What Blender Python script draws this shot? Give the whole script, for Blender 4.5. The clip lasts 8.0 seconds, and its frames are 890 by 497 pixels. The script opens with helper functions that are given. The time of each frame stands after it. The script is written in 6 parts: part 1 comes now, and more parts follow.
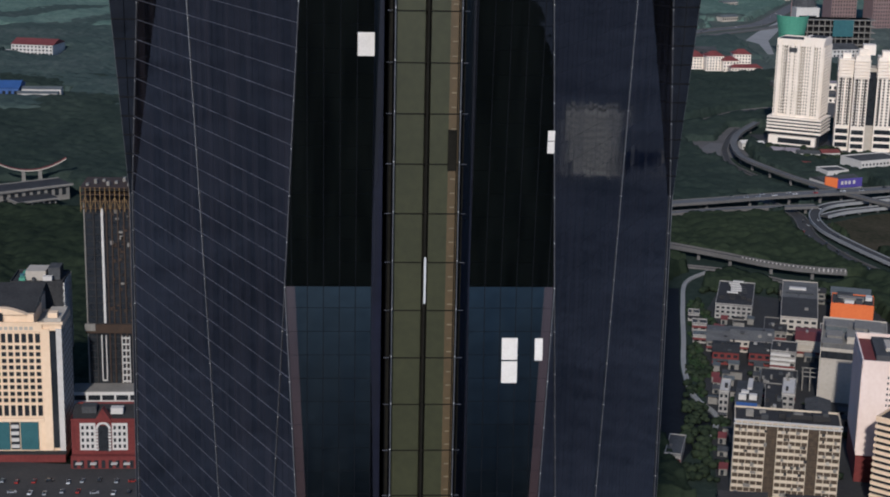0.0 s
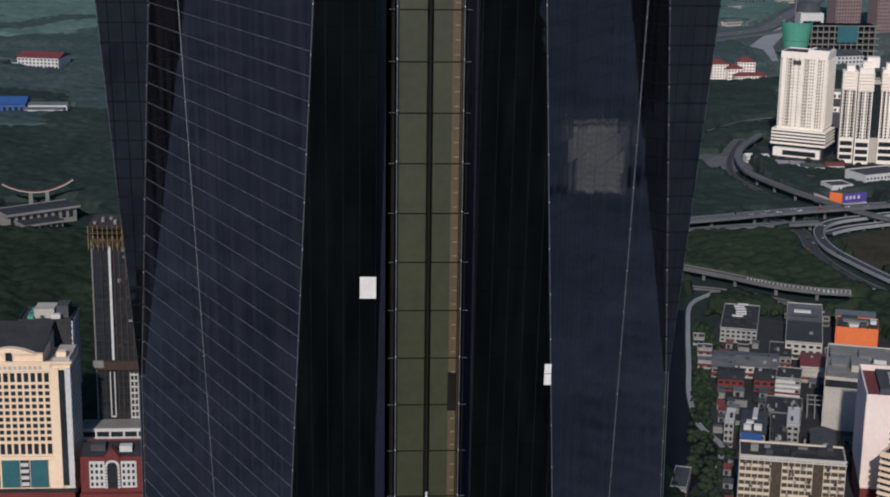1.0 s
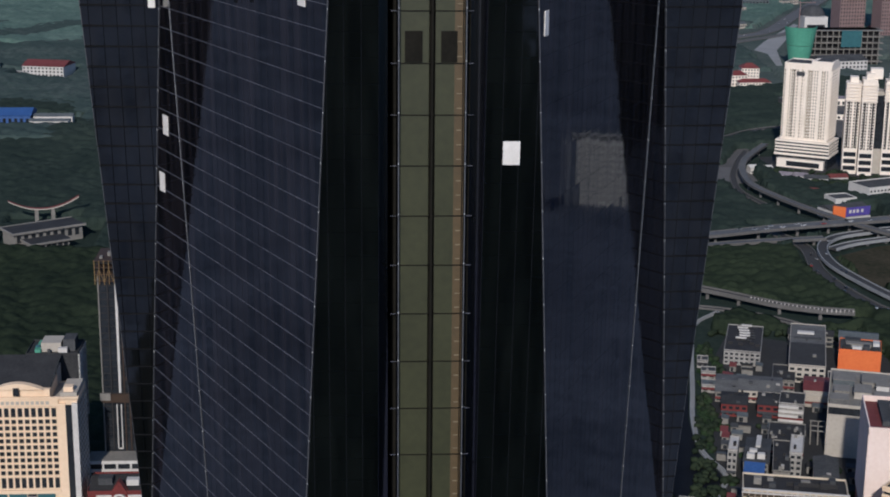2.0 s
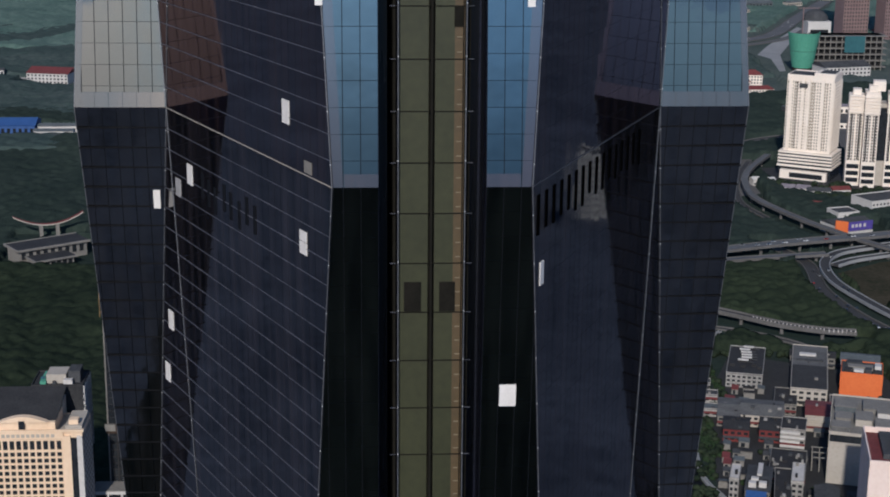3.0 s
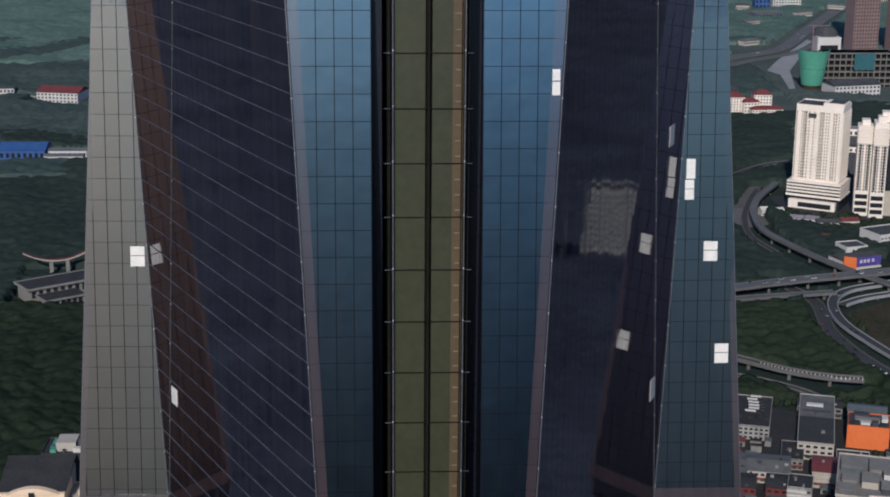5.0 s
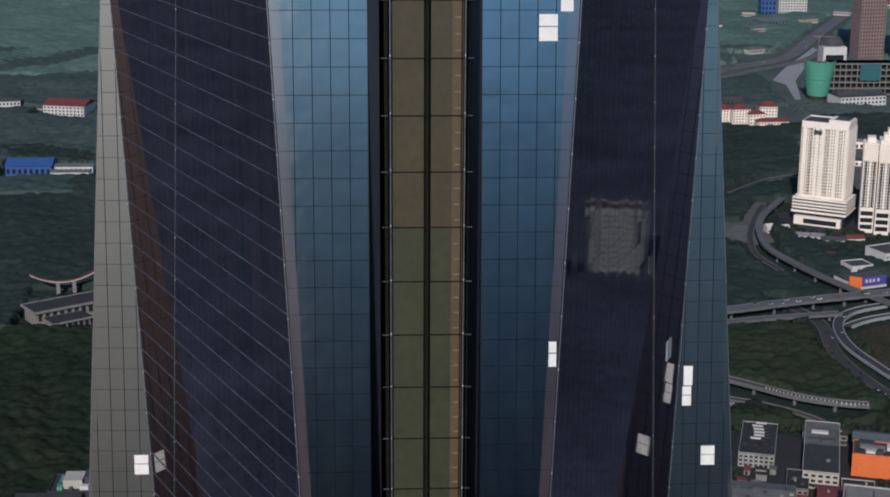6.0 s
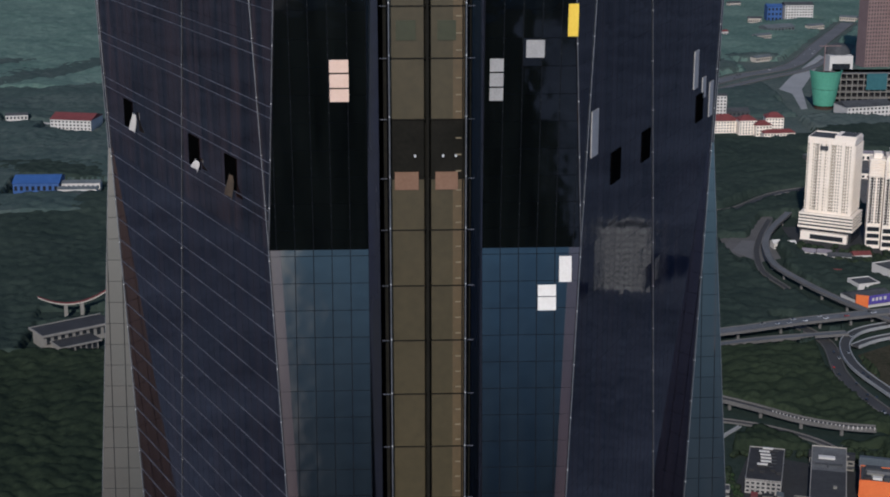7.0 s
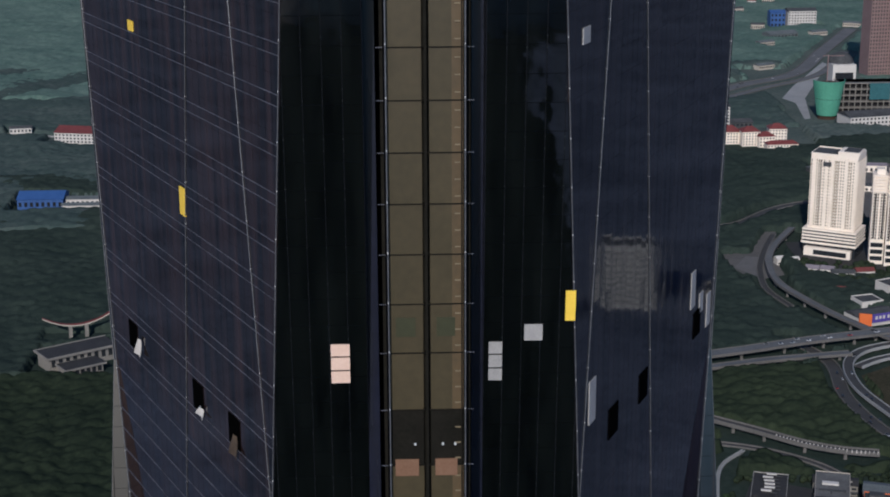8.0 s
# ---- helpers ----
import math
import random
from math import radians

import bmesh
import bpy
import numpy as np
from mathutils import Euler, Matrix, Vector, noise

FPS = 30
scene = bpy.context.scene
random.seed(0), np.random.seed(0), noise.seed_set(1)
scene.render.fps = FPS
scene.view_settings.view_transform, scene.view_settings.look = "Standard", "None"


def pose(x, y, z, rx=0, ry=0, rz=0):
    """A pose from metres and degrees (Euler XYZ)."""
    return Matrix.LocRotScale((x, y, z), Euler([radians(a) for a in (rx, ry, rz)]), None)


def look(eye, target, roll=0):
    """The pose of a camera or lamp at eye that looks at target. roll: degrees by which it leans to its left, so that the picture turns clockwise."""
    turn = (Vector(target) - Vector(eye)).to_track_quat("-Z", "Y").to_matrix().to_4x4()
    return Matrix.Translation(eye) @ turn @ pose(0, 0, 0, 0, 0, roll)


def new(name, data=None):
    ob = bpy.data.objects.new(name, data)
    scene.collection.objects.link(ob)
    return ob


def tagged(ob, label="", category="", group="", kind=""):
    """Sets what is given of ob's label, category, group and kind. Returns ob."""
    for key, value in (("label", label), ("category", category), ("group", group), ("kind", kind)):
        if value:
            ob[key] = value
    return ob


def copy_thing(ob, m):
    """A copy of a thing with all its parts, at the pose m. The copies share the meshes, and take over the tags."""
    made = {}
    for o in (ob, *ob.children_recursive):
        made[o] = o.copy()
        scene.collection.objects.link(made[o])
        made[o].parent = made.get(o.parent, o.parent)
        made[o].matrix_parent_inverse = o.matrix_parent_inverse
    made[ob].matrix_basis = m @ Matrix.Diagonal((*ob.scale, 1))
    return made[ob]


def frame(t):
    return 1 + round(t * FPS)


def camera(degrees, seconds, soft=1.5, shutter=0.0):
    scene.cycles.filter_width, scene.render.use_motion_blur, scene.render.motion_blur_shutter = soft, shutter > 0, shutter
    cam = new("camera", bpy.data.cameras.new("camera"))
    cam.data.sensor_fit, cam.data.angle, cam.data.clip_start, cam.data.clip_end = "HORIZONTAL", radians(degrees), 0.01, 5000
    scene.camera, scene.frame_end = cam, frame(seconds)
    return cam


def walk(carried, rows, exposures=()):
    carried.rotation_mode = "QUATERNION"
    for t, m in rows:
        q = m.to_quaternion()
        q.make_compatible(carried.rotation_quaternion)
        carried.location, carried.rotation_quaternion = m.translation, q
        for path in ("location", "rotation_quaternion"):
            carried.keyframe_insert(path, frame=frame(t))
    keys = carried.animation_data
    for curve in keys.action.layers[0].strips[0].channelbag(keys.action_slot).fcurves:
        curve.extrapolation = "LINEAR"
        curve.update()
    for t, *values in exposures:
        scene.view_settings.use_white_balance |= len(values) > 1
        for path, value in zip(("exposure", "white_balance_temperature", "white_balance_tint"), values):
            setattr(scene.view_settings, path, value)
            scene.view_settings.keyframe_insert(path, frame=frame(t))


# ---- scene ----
# The rising flight past the facade: straight up beside the tower, drifting a little closer.
cam = camera(30.76, 8.0, soft=1.9)
walk(cam, [
    (0.0, pose(-7.21, -130.32, 303.34, 75.533, -1.198, -3.587)),
    (0.5, pose(-7.08, -130.03, 314.18, 75.459, -0.951, -3.520)),
    (1.0, pose(-6.95, -129.59, 324.61, 75.331, -0.755, -3.465)),
    (1.5, pose(-6.82, -128.95, 335.49, 75.176, -0.619, -3.408)),
    (3.0, pose(-6.28, -126.82, 367.43, 74.702, -0.481, -3.210)),
    (3.5, pose(-5.99, -125.05, 377.88, 74.585, -0.505, -3.134)),
    (4.0, pose(-5.65, -123.04, 388.30, 74.496, -0.500, -3.040)),
    (4.5, pose(-5.30, -121.05, 398.34, 74.380, -0.483, -2.945)),
    (6.0, pose(-4.21, -115.12, 429.70, 74.162, -0.310, -2.657)),
    (6.5, pose(-3.98, -113.62, 439.91, 74.105, -0.167, -2.570)),
    (7.0, pose(-3.63, -111.85, 450.23, 74.054, -0.010, -2.476)),
    (7.5, pose(-3.29, -109.82, 460.42, 74.058, 0.132, -2.394)),
    (8.0, pose(-3.12, -108.20, 471.01, 73.931, 0.209, -2.391)),
], exposures=[(0.0, -0.15, 4950, 8), (8.0, -0.15, 4950, 8)])

# ---- light ----
SUN_DIR = Vector((-0.208, -0.978, 0.0)).normalized()
SUN_ELEV = radians(29)

world = bpy.data.worlds.new("sky")
scene.world = world
world.use_nodes = True
wn = world.node_tree
bg = wn.nodes["Background"]
sky = wn.nodes.new("ShaderNodeTexSky")
sky.sky_type = "NISHITA"
sky.sun_disc = False
sky.sun_elevation = SUN_ELEV
sky.sun_rotation = math.atan2(SUN_DIR.x, SUN_DIR.y)
sky.altitude = 100
sky.air_density, sky.dust_density, sky.ozone_density = 1.0, 0.4, 2.5
wn.links.new(sky.outputs[0], bg.inputs[0])
bg.inputs[1].default_value = 0.075

sun = new("sun", bpy.data.lights.new("sun", "SUN"))
sun.data.energy = 4.2
sun.data.angle = radians(1.5)
sun.data.color = (1.0, 0.8, 0.59)
sun.matrix_world = look(Vector((SUN_DIR.x * math.cos(SUN_ELEV), SUN_DIR.y * math.cos(SUN_ELEV), math.sin(SUN_ELEV))) * 1000, (0, 0, 0))


# ---- materials ----
def node_mat(name):
    m = bpy.data.materials.new(name)
    m.use_nodes = True
    return m, m.node_tree, m.node_tree.nodes["Principled BSDF"]


def link(nt, a, b):
    nt.links.new(a, b)


def surface(name, low, high, scale=0.4, rough=0.7, metal=0.0, bump=0.0, bump_scale=4.0, spread=0.0, ior=1.45, fine=6.0):
    """A surface whose colour wanders between two tones at a large and a fine scale."""
    m, nt, b = node_mat(name)
    tex = nt.nodes.new("ShaderNodeTexCoord")
    n1 = nt.nodes.new("ShaderNodeTexNoise")
    n1.inputs["Scale"].default_value = scale
    n1.inputs["Detail"].default_value = 6
    n2 = nt.nodes.new("ShaderNodeTexNoise")
    n2.inputs["Scale"].default_value = scale * fine
    n2.inputs["Detail"].default_value = 4
    geo = nt.nodes.new("ShaderNodeNewGeometry")
    link(nt, geo.outputs["Position"], n1.inputs["Vector"])
    link(nt, geo.outputs["Position"], n2.inputs["Vector"])
    mix = nt.nodes.new("ShaderNodeMath")
    mix.operation = "ADD"
    half = nt.nodes.new("ShaderNodeMath")
    half.operation = "MULTIPLY"
    half.inputs[1].default_value = 0.5
    link(nt, n1.outputs["Fac"], mix.inputs[0])
    link(nt, n2.outputs["Fac"], mix.inputs[1])
    link(nt, mix.outputs[0], half.inputs[0])
    value = half.outputs[0]
    if spread:
        rnd = nt.nodes.new("ShaderNodeMath")
        rnd.operation = "MULTIPLY_ADD"
        rnd.inputs[1].default_value = spread
        link(nt, geo.outputs["Random Per Island"], rnd.inputs[0])
        link(nt, value, rnd.inputs[2])
        sub = nt.nodes.new("ShaderNodeMath")
        sub.operation = "SUBTRACT"
        sub.inputs[1].default_value = spread / 2
        link(nt, rnd.outputs[0], sub.inputs[0])
        value = sub.outputs[0]
    ramp = nt.nodes.new("ShaderNodeValToRGB")
    ramp.color_ramp.elements[0].position, ramp.color_ramp.elements[1].position = 0.32, 0.68
    ramp.color_ramp.elements[0].color = (*low, 1)
    ramp.color_ramp.elements[1].color = (*high, 1)
    link(nt, value, ramp.inputs[0])
    link(nt, ramp.outputs[0], b.inputs["Base Color"])
    b.inputs["Roughness"].default_value = rough
    b.inputs["Metallic"].default_value = metal
    b.inputs["IOR"].default_value = ior
    if bump:
        nb = nt.nodes.new("ShaderNodeTexNoise")
        nb.inputs["Scale"].default_value = bump_scale
        nb.inputs["Detail"].default_value = 5
        link(nt, geo.outputs["Position"], nb.inputs["Vector"])
        bp = nt.nodes.new("ShaderNodeBump")
        bp.inputs["Strength"].default_value = bump
        bp.inputs["Distance"].default_value = 1.0 / bump_scale
        link(nt, nb.outputs["Fac"], bp.inputs["Height"])
        link(nt, bp.outputs[0], b.inputs["Normal"])
    return m


def coated_glass(name, low, high, rough, ior, wave=0.0015, film=(0.012, 0.013, 0.015), ripple=0.9, grime_span=(0.3, 0.85)):
    """Dark solar glass: mirror-like, with rain streaks in its gloss and a faint waviness."""
    m = surface(name, low, high, scale=0.15, rough=rough, ior=ior, spread=0.25)
    nt = m.node_tree
    b = nt.nodes["Principled BSDF"]
    geo = nt.nodes.new("ShaderNodeNewGeometry")
    mp = nt.nodes.new("ShaderNodeMapping")
    mp.inputs["Scale"].default_value = (0.8, 0.8, 0.06)
    link(nt, geo.outputs["Position"], mp.inputs[0])
    streak = nt.nodes.new("ShaderNodeTexNoise")
    streak.inputs["Scale"].default_value = 1.0
    streak.inputs["Detail"].default_value = 5
    link(nt, mp.outputs[0], streak.inputs["Vector"])
    rr = nt.nodes.new("ShaderNodeMapRange")
    rr.inputs["From Min"].default_value, rr.inputs["From Max"].default_value = 0.35, 0.75
    rr.inputs["To Min"].default_value, rr.inputs["To Max"].default_value = rough, rough + 0.05
    link(nt, streak.outputs["Fac"], rr.inputs["Value"])
    link(nt, rr.outputs[0], b.inputs["Roughness"])
    dust = nt.nodes.new("ShaderNodeMapRange")
    dust.inputs["From Min"].default_value, dust.inputs["From Max"].default_value = grime_span
    link(nt, streak.outputs["Fac"], dust.inputs["Value"])
    old = b.inputs["Base Color"].links[0].from_socket
    grime = nt.nodes.new("ShaderNodeMixRGB")
    grime.inputs[2].default_value = (*film, 1)
    link(nt, dust.outputs[0], grime.inputs[0])
    link(nt, old, grime.inputs[1])
    link(nt, grime.outputs[0], b.inputs["Base Color"])
    wav = nt.nodes.new("ShaderNodeTexNoise")
    wav.inputs["Scale"].default_value = ripple
    wav.inputs["Detail"].default_value = 2
    link(nt, geo.outputs["Position"], wav.inputs["Vector"])
    bp = nt.nodes.new("ShaderNodeBump")
    bp.inputs["Strength"].default_value = 1.0
    bp.inputs["Distance"].default_value = wave
    link(nt, wav.outputs["Fac"], bp.inputs["Height"])
    link(nt, bp.outputs[0], b.inputs["Normal"])
    return m


GLASS = coated_glass("solar_glass", (0.0004, 0.0006, 0.0011), (0.0008, 0.0011, 0.0019), 0.02, 2.5, wave=0.02, film=(0.0055, 0.0068, 0.0068), ripple=0.3)
WING_GLASS = coated_glass("streaked_wing_glass", (0.001, 0.0013, 0.002), (0.002, 0.0025, 0.0035), 0.025, 2.5, wave=0.012, film=(0.0098, 0.0094, 0.0096), ripple=0.3)
SIDE_GLASS = coated_glass("dusty_blue_glass", (0.002, 0.0022, 0.0038), (0.0034, 0.0036, 0.006), 0.03, 2.0, film=(0.019, 0.0166, 0.0205), grime_span=(0.4, 0.72))
# weaker film colour, for the wall band above the crest
BAND_GLASS = coated_glass("washed_blue_glass", (0.003, 0.0024, 0.0052), (0.0048, 0.004, 0.008), 0.025, 2.2, film=(0.0145, 0.0095, 0.0115), grime_span=(0.4, 0.72))
# browner film, for the upper left wall only
BROWN_GLASS = coated_glass("brown_dusted_glass", (0.0026, 0.0022, 0.0029), (0.004, 0.0034, 0.0044), 0.03, 2.0, film=(0.032, 0.0185, 0.0175), grime_span=(0.4, 0.72))
JAMB = coated_glass("jamb_glass", (0.008, 0.009, 0.02), (0.014, 0.016, 0.034), 0.25, 1.5)
FRAME = surface("dark_mullion", (0.0066, 0.0077, 0.0099), (0.0132, 0.0143, 0.0176), scale=0.3, rough=0.7, ior=1.08)
WING_BAR = surface("grey_transom_bar", (0.006, 0.0064, 0.0074), (0.0125, 0.0125, 0.0135), scale=0.4, rough=0.7, ior=1.1)
FRONT_BAR = surface("green_grey_transom_bar", (0.010, 0.014, 0.014), (0.026, 0.032, 0.032), scale=0.5, rough=0.6)
SEAL = surface("black_gasket", (0.002, 0.002, 0.003), (0.004, 0.004, 0.005), rough=0.9, ior=1.05)
ALU = surface("anodised_aluminium", (0.03, 0.032, 0.04), (0.14, 0.142, 0.17), scale=0.35, rough=0.5, metal=0.1)
MAUVE = coated_glass("mauve_backed_glass", (0.03, 0.0195, 0.0205), (0.042, 0.028, 0.029), 0.05, 2.3, film=(0.06, 0.04, 0.0395))
TRIM = surface("grey_steel_trim", (0.075, 0.078, 0.087), (0.15, 0.153, 0.162), scale=0.6, rough=0.4, metal=0.4)
SPARK = surface("polished_clamp", (0.5, 0.5, 0.5), (0.62, 0.62, 0.6), rough=0.3, metal=0.0)
BOARD = surface("cream_board", (0.62, 0.58, 0.52), (0.78, 0.74, 0.68), scale=1.2, rough=0.75)
BOARD_PINK = surface("peach_board", (0.66, 0.47, 0.36), (0.75, 0.56, 0.45), scale=1.2, rough=0.75)
BOARD_GREY = surface("grey_board", (0.26, 0.25, 0.24), (0.38, 0.365, 0.35), scale=1.2, rough=0.75)
BOARD_YELLOW = surface("yellow_board", (0.75, 0.5, 0.03), (0.85, 0.6, 0.06), scale=1.2, rough=0.7)
# near-black that paints the unlit inside of the open bays
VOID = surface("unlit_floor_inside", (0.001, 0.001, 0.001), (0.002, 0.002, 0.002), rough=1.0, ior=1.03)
SHAFT = surface("olive_shaft_cladding", (0.027, 0.0285, 0.012), (0.043, 0.044, 0.019), scale=0.25, rough=0.45, spread=0.3)
SHAFT_OCHRE = surface("amber_shaft_cladding", (0.03809, 0.03037, 0.01258), (0.05796, 0.04476, 0.02), scale=0.25, rough=0.45, spread=0.3)
SHAFT_WARM = surface("ochre_shaft_cladding", (0.06379, 0.04484, 0.01995), (0.09356, 0.06372, 0.0285), scale=0.3, rough=0.5, spread=0.3)
SHAFT_DARK = surface("shaft_steel", (0.0084, 0.00805, 0.0063), (0.0168, 0.0154, 0.0119), scale=0.6, rough=0.6, ior=1.1)
RUNG = surface("ochre_painted_steel", (0.13, 0.105, 0.06), (0.2, 0.16, 0.095), scale=0.6, rough=0.6)
COPPER = surface("copper_panel", (0.144, 0.0765, 0.0405), (0.189, 0.108, 0.063), scale=0.8, rough=0.5)

# tones for unseen ground, set by how bright the tower walls mirror it
MIRRORED_GROUND = surface("grey_city_roofs", (0.03164, 0.03772, 0.05111), (0.1436, 0.163, 0.2069), scale=0.009, rough=0.9, fine=9, ior=1.06)
MIRRORED_GROUND_EAST = surface("dark_leafy_district", (0.02592, 0.0324, 0.04536), (0.108, 0.121, 0.1555), scale=0.009, rough=0.9, fine=9, ior=1.06)
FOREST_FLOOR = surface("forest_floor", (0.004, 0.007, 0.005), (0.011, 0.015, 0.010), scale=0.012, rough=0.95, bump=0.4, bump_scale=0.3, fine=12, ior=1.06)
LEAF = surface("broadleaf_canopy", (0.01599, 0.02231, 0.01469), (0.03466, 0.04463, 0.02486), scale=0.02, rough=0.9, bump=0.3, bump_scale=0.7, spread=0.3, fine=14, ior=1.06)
# leaf tones paler and bluer with distance: haze put into the colour
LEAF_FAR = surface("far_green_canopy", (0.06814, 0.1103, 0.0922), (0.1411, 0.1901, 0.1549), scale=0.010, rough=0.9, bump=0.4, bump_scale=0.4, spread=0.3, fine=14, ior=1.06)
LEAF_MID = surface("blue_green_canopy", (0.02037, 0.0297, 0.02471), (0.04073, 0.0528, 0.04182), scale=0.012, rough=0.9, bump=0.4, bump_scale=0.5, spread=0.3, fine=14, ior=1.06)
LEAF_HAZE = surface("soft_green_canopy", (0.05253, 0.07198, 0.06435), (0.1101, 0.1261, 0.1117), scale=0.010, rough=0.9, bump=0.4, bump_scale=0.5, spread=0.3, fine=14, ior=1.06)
# concrete-grey decks; the far highway's haze is in this paler tone too
HIGHWAY = surface("worn_grey_highway", (0.077, 0.0784, 0.0798), (0.126, 0.126, 0.126), scale=0.03, rough=0.9, fine=10)
SHEER_PANE = surface("sheer_curtained_glass", (0.16, 0.13, 0.09), (0.34, 0.29, 0.21), scale=0.5, rough=0.4)
TAN_PANE = surface("curtained_window_glass", (0.03, 0.024, 0.018), (0.07, 0.057, 0.043), scale=0.5, rough=0.3)
GRASS = surface("mown_grass", (0.0165, 0.03025, 0.0132), (0.0385, 0.055, 0.027), scale=0.02, rough=0.9, fine=10, ior=1.06)
DRY_GRASS = surface("dry_brown_grass", (0.028, 0.03, 0.018), (0.075, 0.062, 0.042), scale=0.03, rough=0.95, fine=9, ior=1.06)
ASPHALT = surface("asphalt", (0.03, 0.029, 0.028), (0.052, 0.049, 0.046), scale=0.05, rough=0.85, fine=10)
CONCRETE = surface("road_concrete", (0.085, 0.08, 0.072), (0.14, 0.13, 0.12), scale=0.06, rough=0.8, fine=10)
PALE_CONCRETE = surface("pale_apron_concrete", (0.22, 0.22, 0.215), (0.32, 0.315, 0.3), scale=0.03, rough=0.85, fine=10)
PAVING = surface("paved_yard", (0.0175, 0.0175, 0.0175), (0.035, 0.0336, 0.0322), scale=0.05, rough=0.85, fine=8)
WHITE = surface("white_render", (0.46, 0.43, 0.385), (0.6, 0.565, 0.515), scale=0.05, rough=0.8, fine=10)
STAINED = surface("stained_white_render", (0.17, 0.1573, 0.1403), (0.391, 0.3655, 0.3272), scale=0.16, rough=0.9, fine=6)
CREAM = surface("cream_render", (0.72, 0.53, 0.34), (0.82, 0.63, 0.43), scale=0.05, rough=0.8, fine=10)
PINK = surface("pale_pink_render", (0.7, 0.55, 0.46), (0.8, 0.66, 0.57), scale=0.05, rough=0.8, fine=10)
BEIGE = surface("grey_beige_render", (0.36, 0.32, 0.26), (0.46, 0.41, 0.34), scale=0.06, rough=0.85, fine=10)
BROWN_RED = surface("brick_red_render", (0.10, 0.016, 0.014), (0.16, 0.03, 0.024), scale=0.08, rough=0.8, fine=8)
MAROON = surface("maroon_roof", (0.11, 0.025, 0.022), (0.18, 0.045, 0.04), scale=0.12, rough=0.75, fine=8)
ORANGE = surface("orange_render", (0.585, 0.1248, 0.0234), (0.663, 0.1638, 0.0351), scale=0.08, rough=0.7, fine=8)
GREY_ROOF = surface("grey_metal_roof", (0.04464, 0.0459, 0.0472), (0.0837, 0.0837, 0.08464), scale=0.08, rough=0.85, fine=8, ior=1.2)
BLUE_ROOF = surface("blue_metal_roof", (0.03, 0.07, 0.2), (0.055, 0.11, 0.28), scale=0.08, rough=0.45, fine=8)
PALE_BLUE_ROOF = surface("pale_blue_metal_roof", (0.08075, 0.0902, 0.095), (0.136, 0.1476, 0.1482), scale=0.08, rough=0.85, fine=8, ior=1.2)
PALE_MAUVE = surface("pale_mauve_sheet_roof", (0.16, 0.14, 0.155), (0.26, 0.23, 0.245), scale=0.15, rough=0.85, fine=8, ior=1.2)
PALE_ROOF = surface("weathered_pale_grey_roof", (0.085, 0.08245, 0.07905), (0.1615, 0.1573, 0.1487), scale=0.12, rough=0.9, fine=8, ior=1.2)
DARK_ROOF = surface("dark_flat_roof", (0.028, 0.028, 0.0294), (0.056, 0.056, 0.0574), scale=0.1, rough=0.85, fine=8)
SOOT = surface("sooty_flat_roof", (0.014, 0.013, 0.013), (0.035, 0.033, 0.032), scale=0.15, rough=0.9, fine=8)
SOOT_BLUE = surface("dark_grey_sheet_roof", (0.0288, 0.02856, 0.02914), (0.054, 0.05304, 0.0527), scale=0.12, rough=0.85, fine=8, ior=1.2)
RUST = surface("rusty_brown_steel", (0.03, 0.018, 0.0104), (0.055, 0.0325, 0.01872), scale=0.3, rough=0.8)
EARTH = surface("bare_grey_brown_earth", (0.065, 0.06, 0.055), (0.12, 0.11, 0.10), scale=0.03, rough=0.95, fine=10)
# muted red: distance haze is mixed into the render colour
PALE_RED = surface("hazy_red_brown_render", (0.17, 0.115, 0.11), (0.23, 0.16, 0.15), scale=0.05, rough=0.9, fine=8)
WARM_WHITE = surface("warm_white_render", (0.7374, 0.6435, 0.5233), (0.8714, 0.77, 0.6499), scale=0.05, rough=0.8, fine=10)
GREEN_NET = surface("green_site_net", (0.078, 0.247, 0.1625), (0.117, 0.3315, 0.221), scale=0.06, rough=0.8, fine=8)
TEAL = surface("teal_tile", (0.03, 0.09, 0.1), (0.05, 0.13, 0.14), scale=0.2, rough=0.4)
APT_CREAM = surface("warm_cream_render", (0.5, 0.41, 0.29), (0.63, 0.53, 0.39), scale=0.2, rough=0.85, fine=8)
# brown of the deep balcony and stair recesses, their shade in the colour
BALCONY_SHADE = surface("brown_balcony_screens", (0.03, 0.021, 0.014), (0.10, 0.07, 0.042), scale=0.5, rough=0.8, fine=5)
PANE = surface("window_glass", (0.012, 0.014, 0.017), (0.03, 0.033, 0.037), scale=0.3, rough=0.12, ior=1.6)
RAW = surface("raw_concrete", (0.15, 0.14, 0.12), (0.24, 0.22, 0.19), scale=0.1, rough=0.9, fine=8)
SCAFFOLD = surface("yellow_scaffold", (0.16, 0.1, 0.036), (0.24, 0.152, 0.056), scale=0.2, rough=0.7)
PURPLE = surface("purple_hoarding", (0.06, 0.045, 0.22), (0.1, 0.07, 0.3), scale=0.15, rough=0.6)


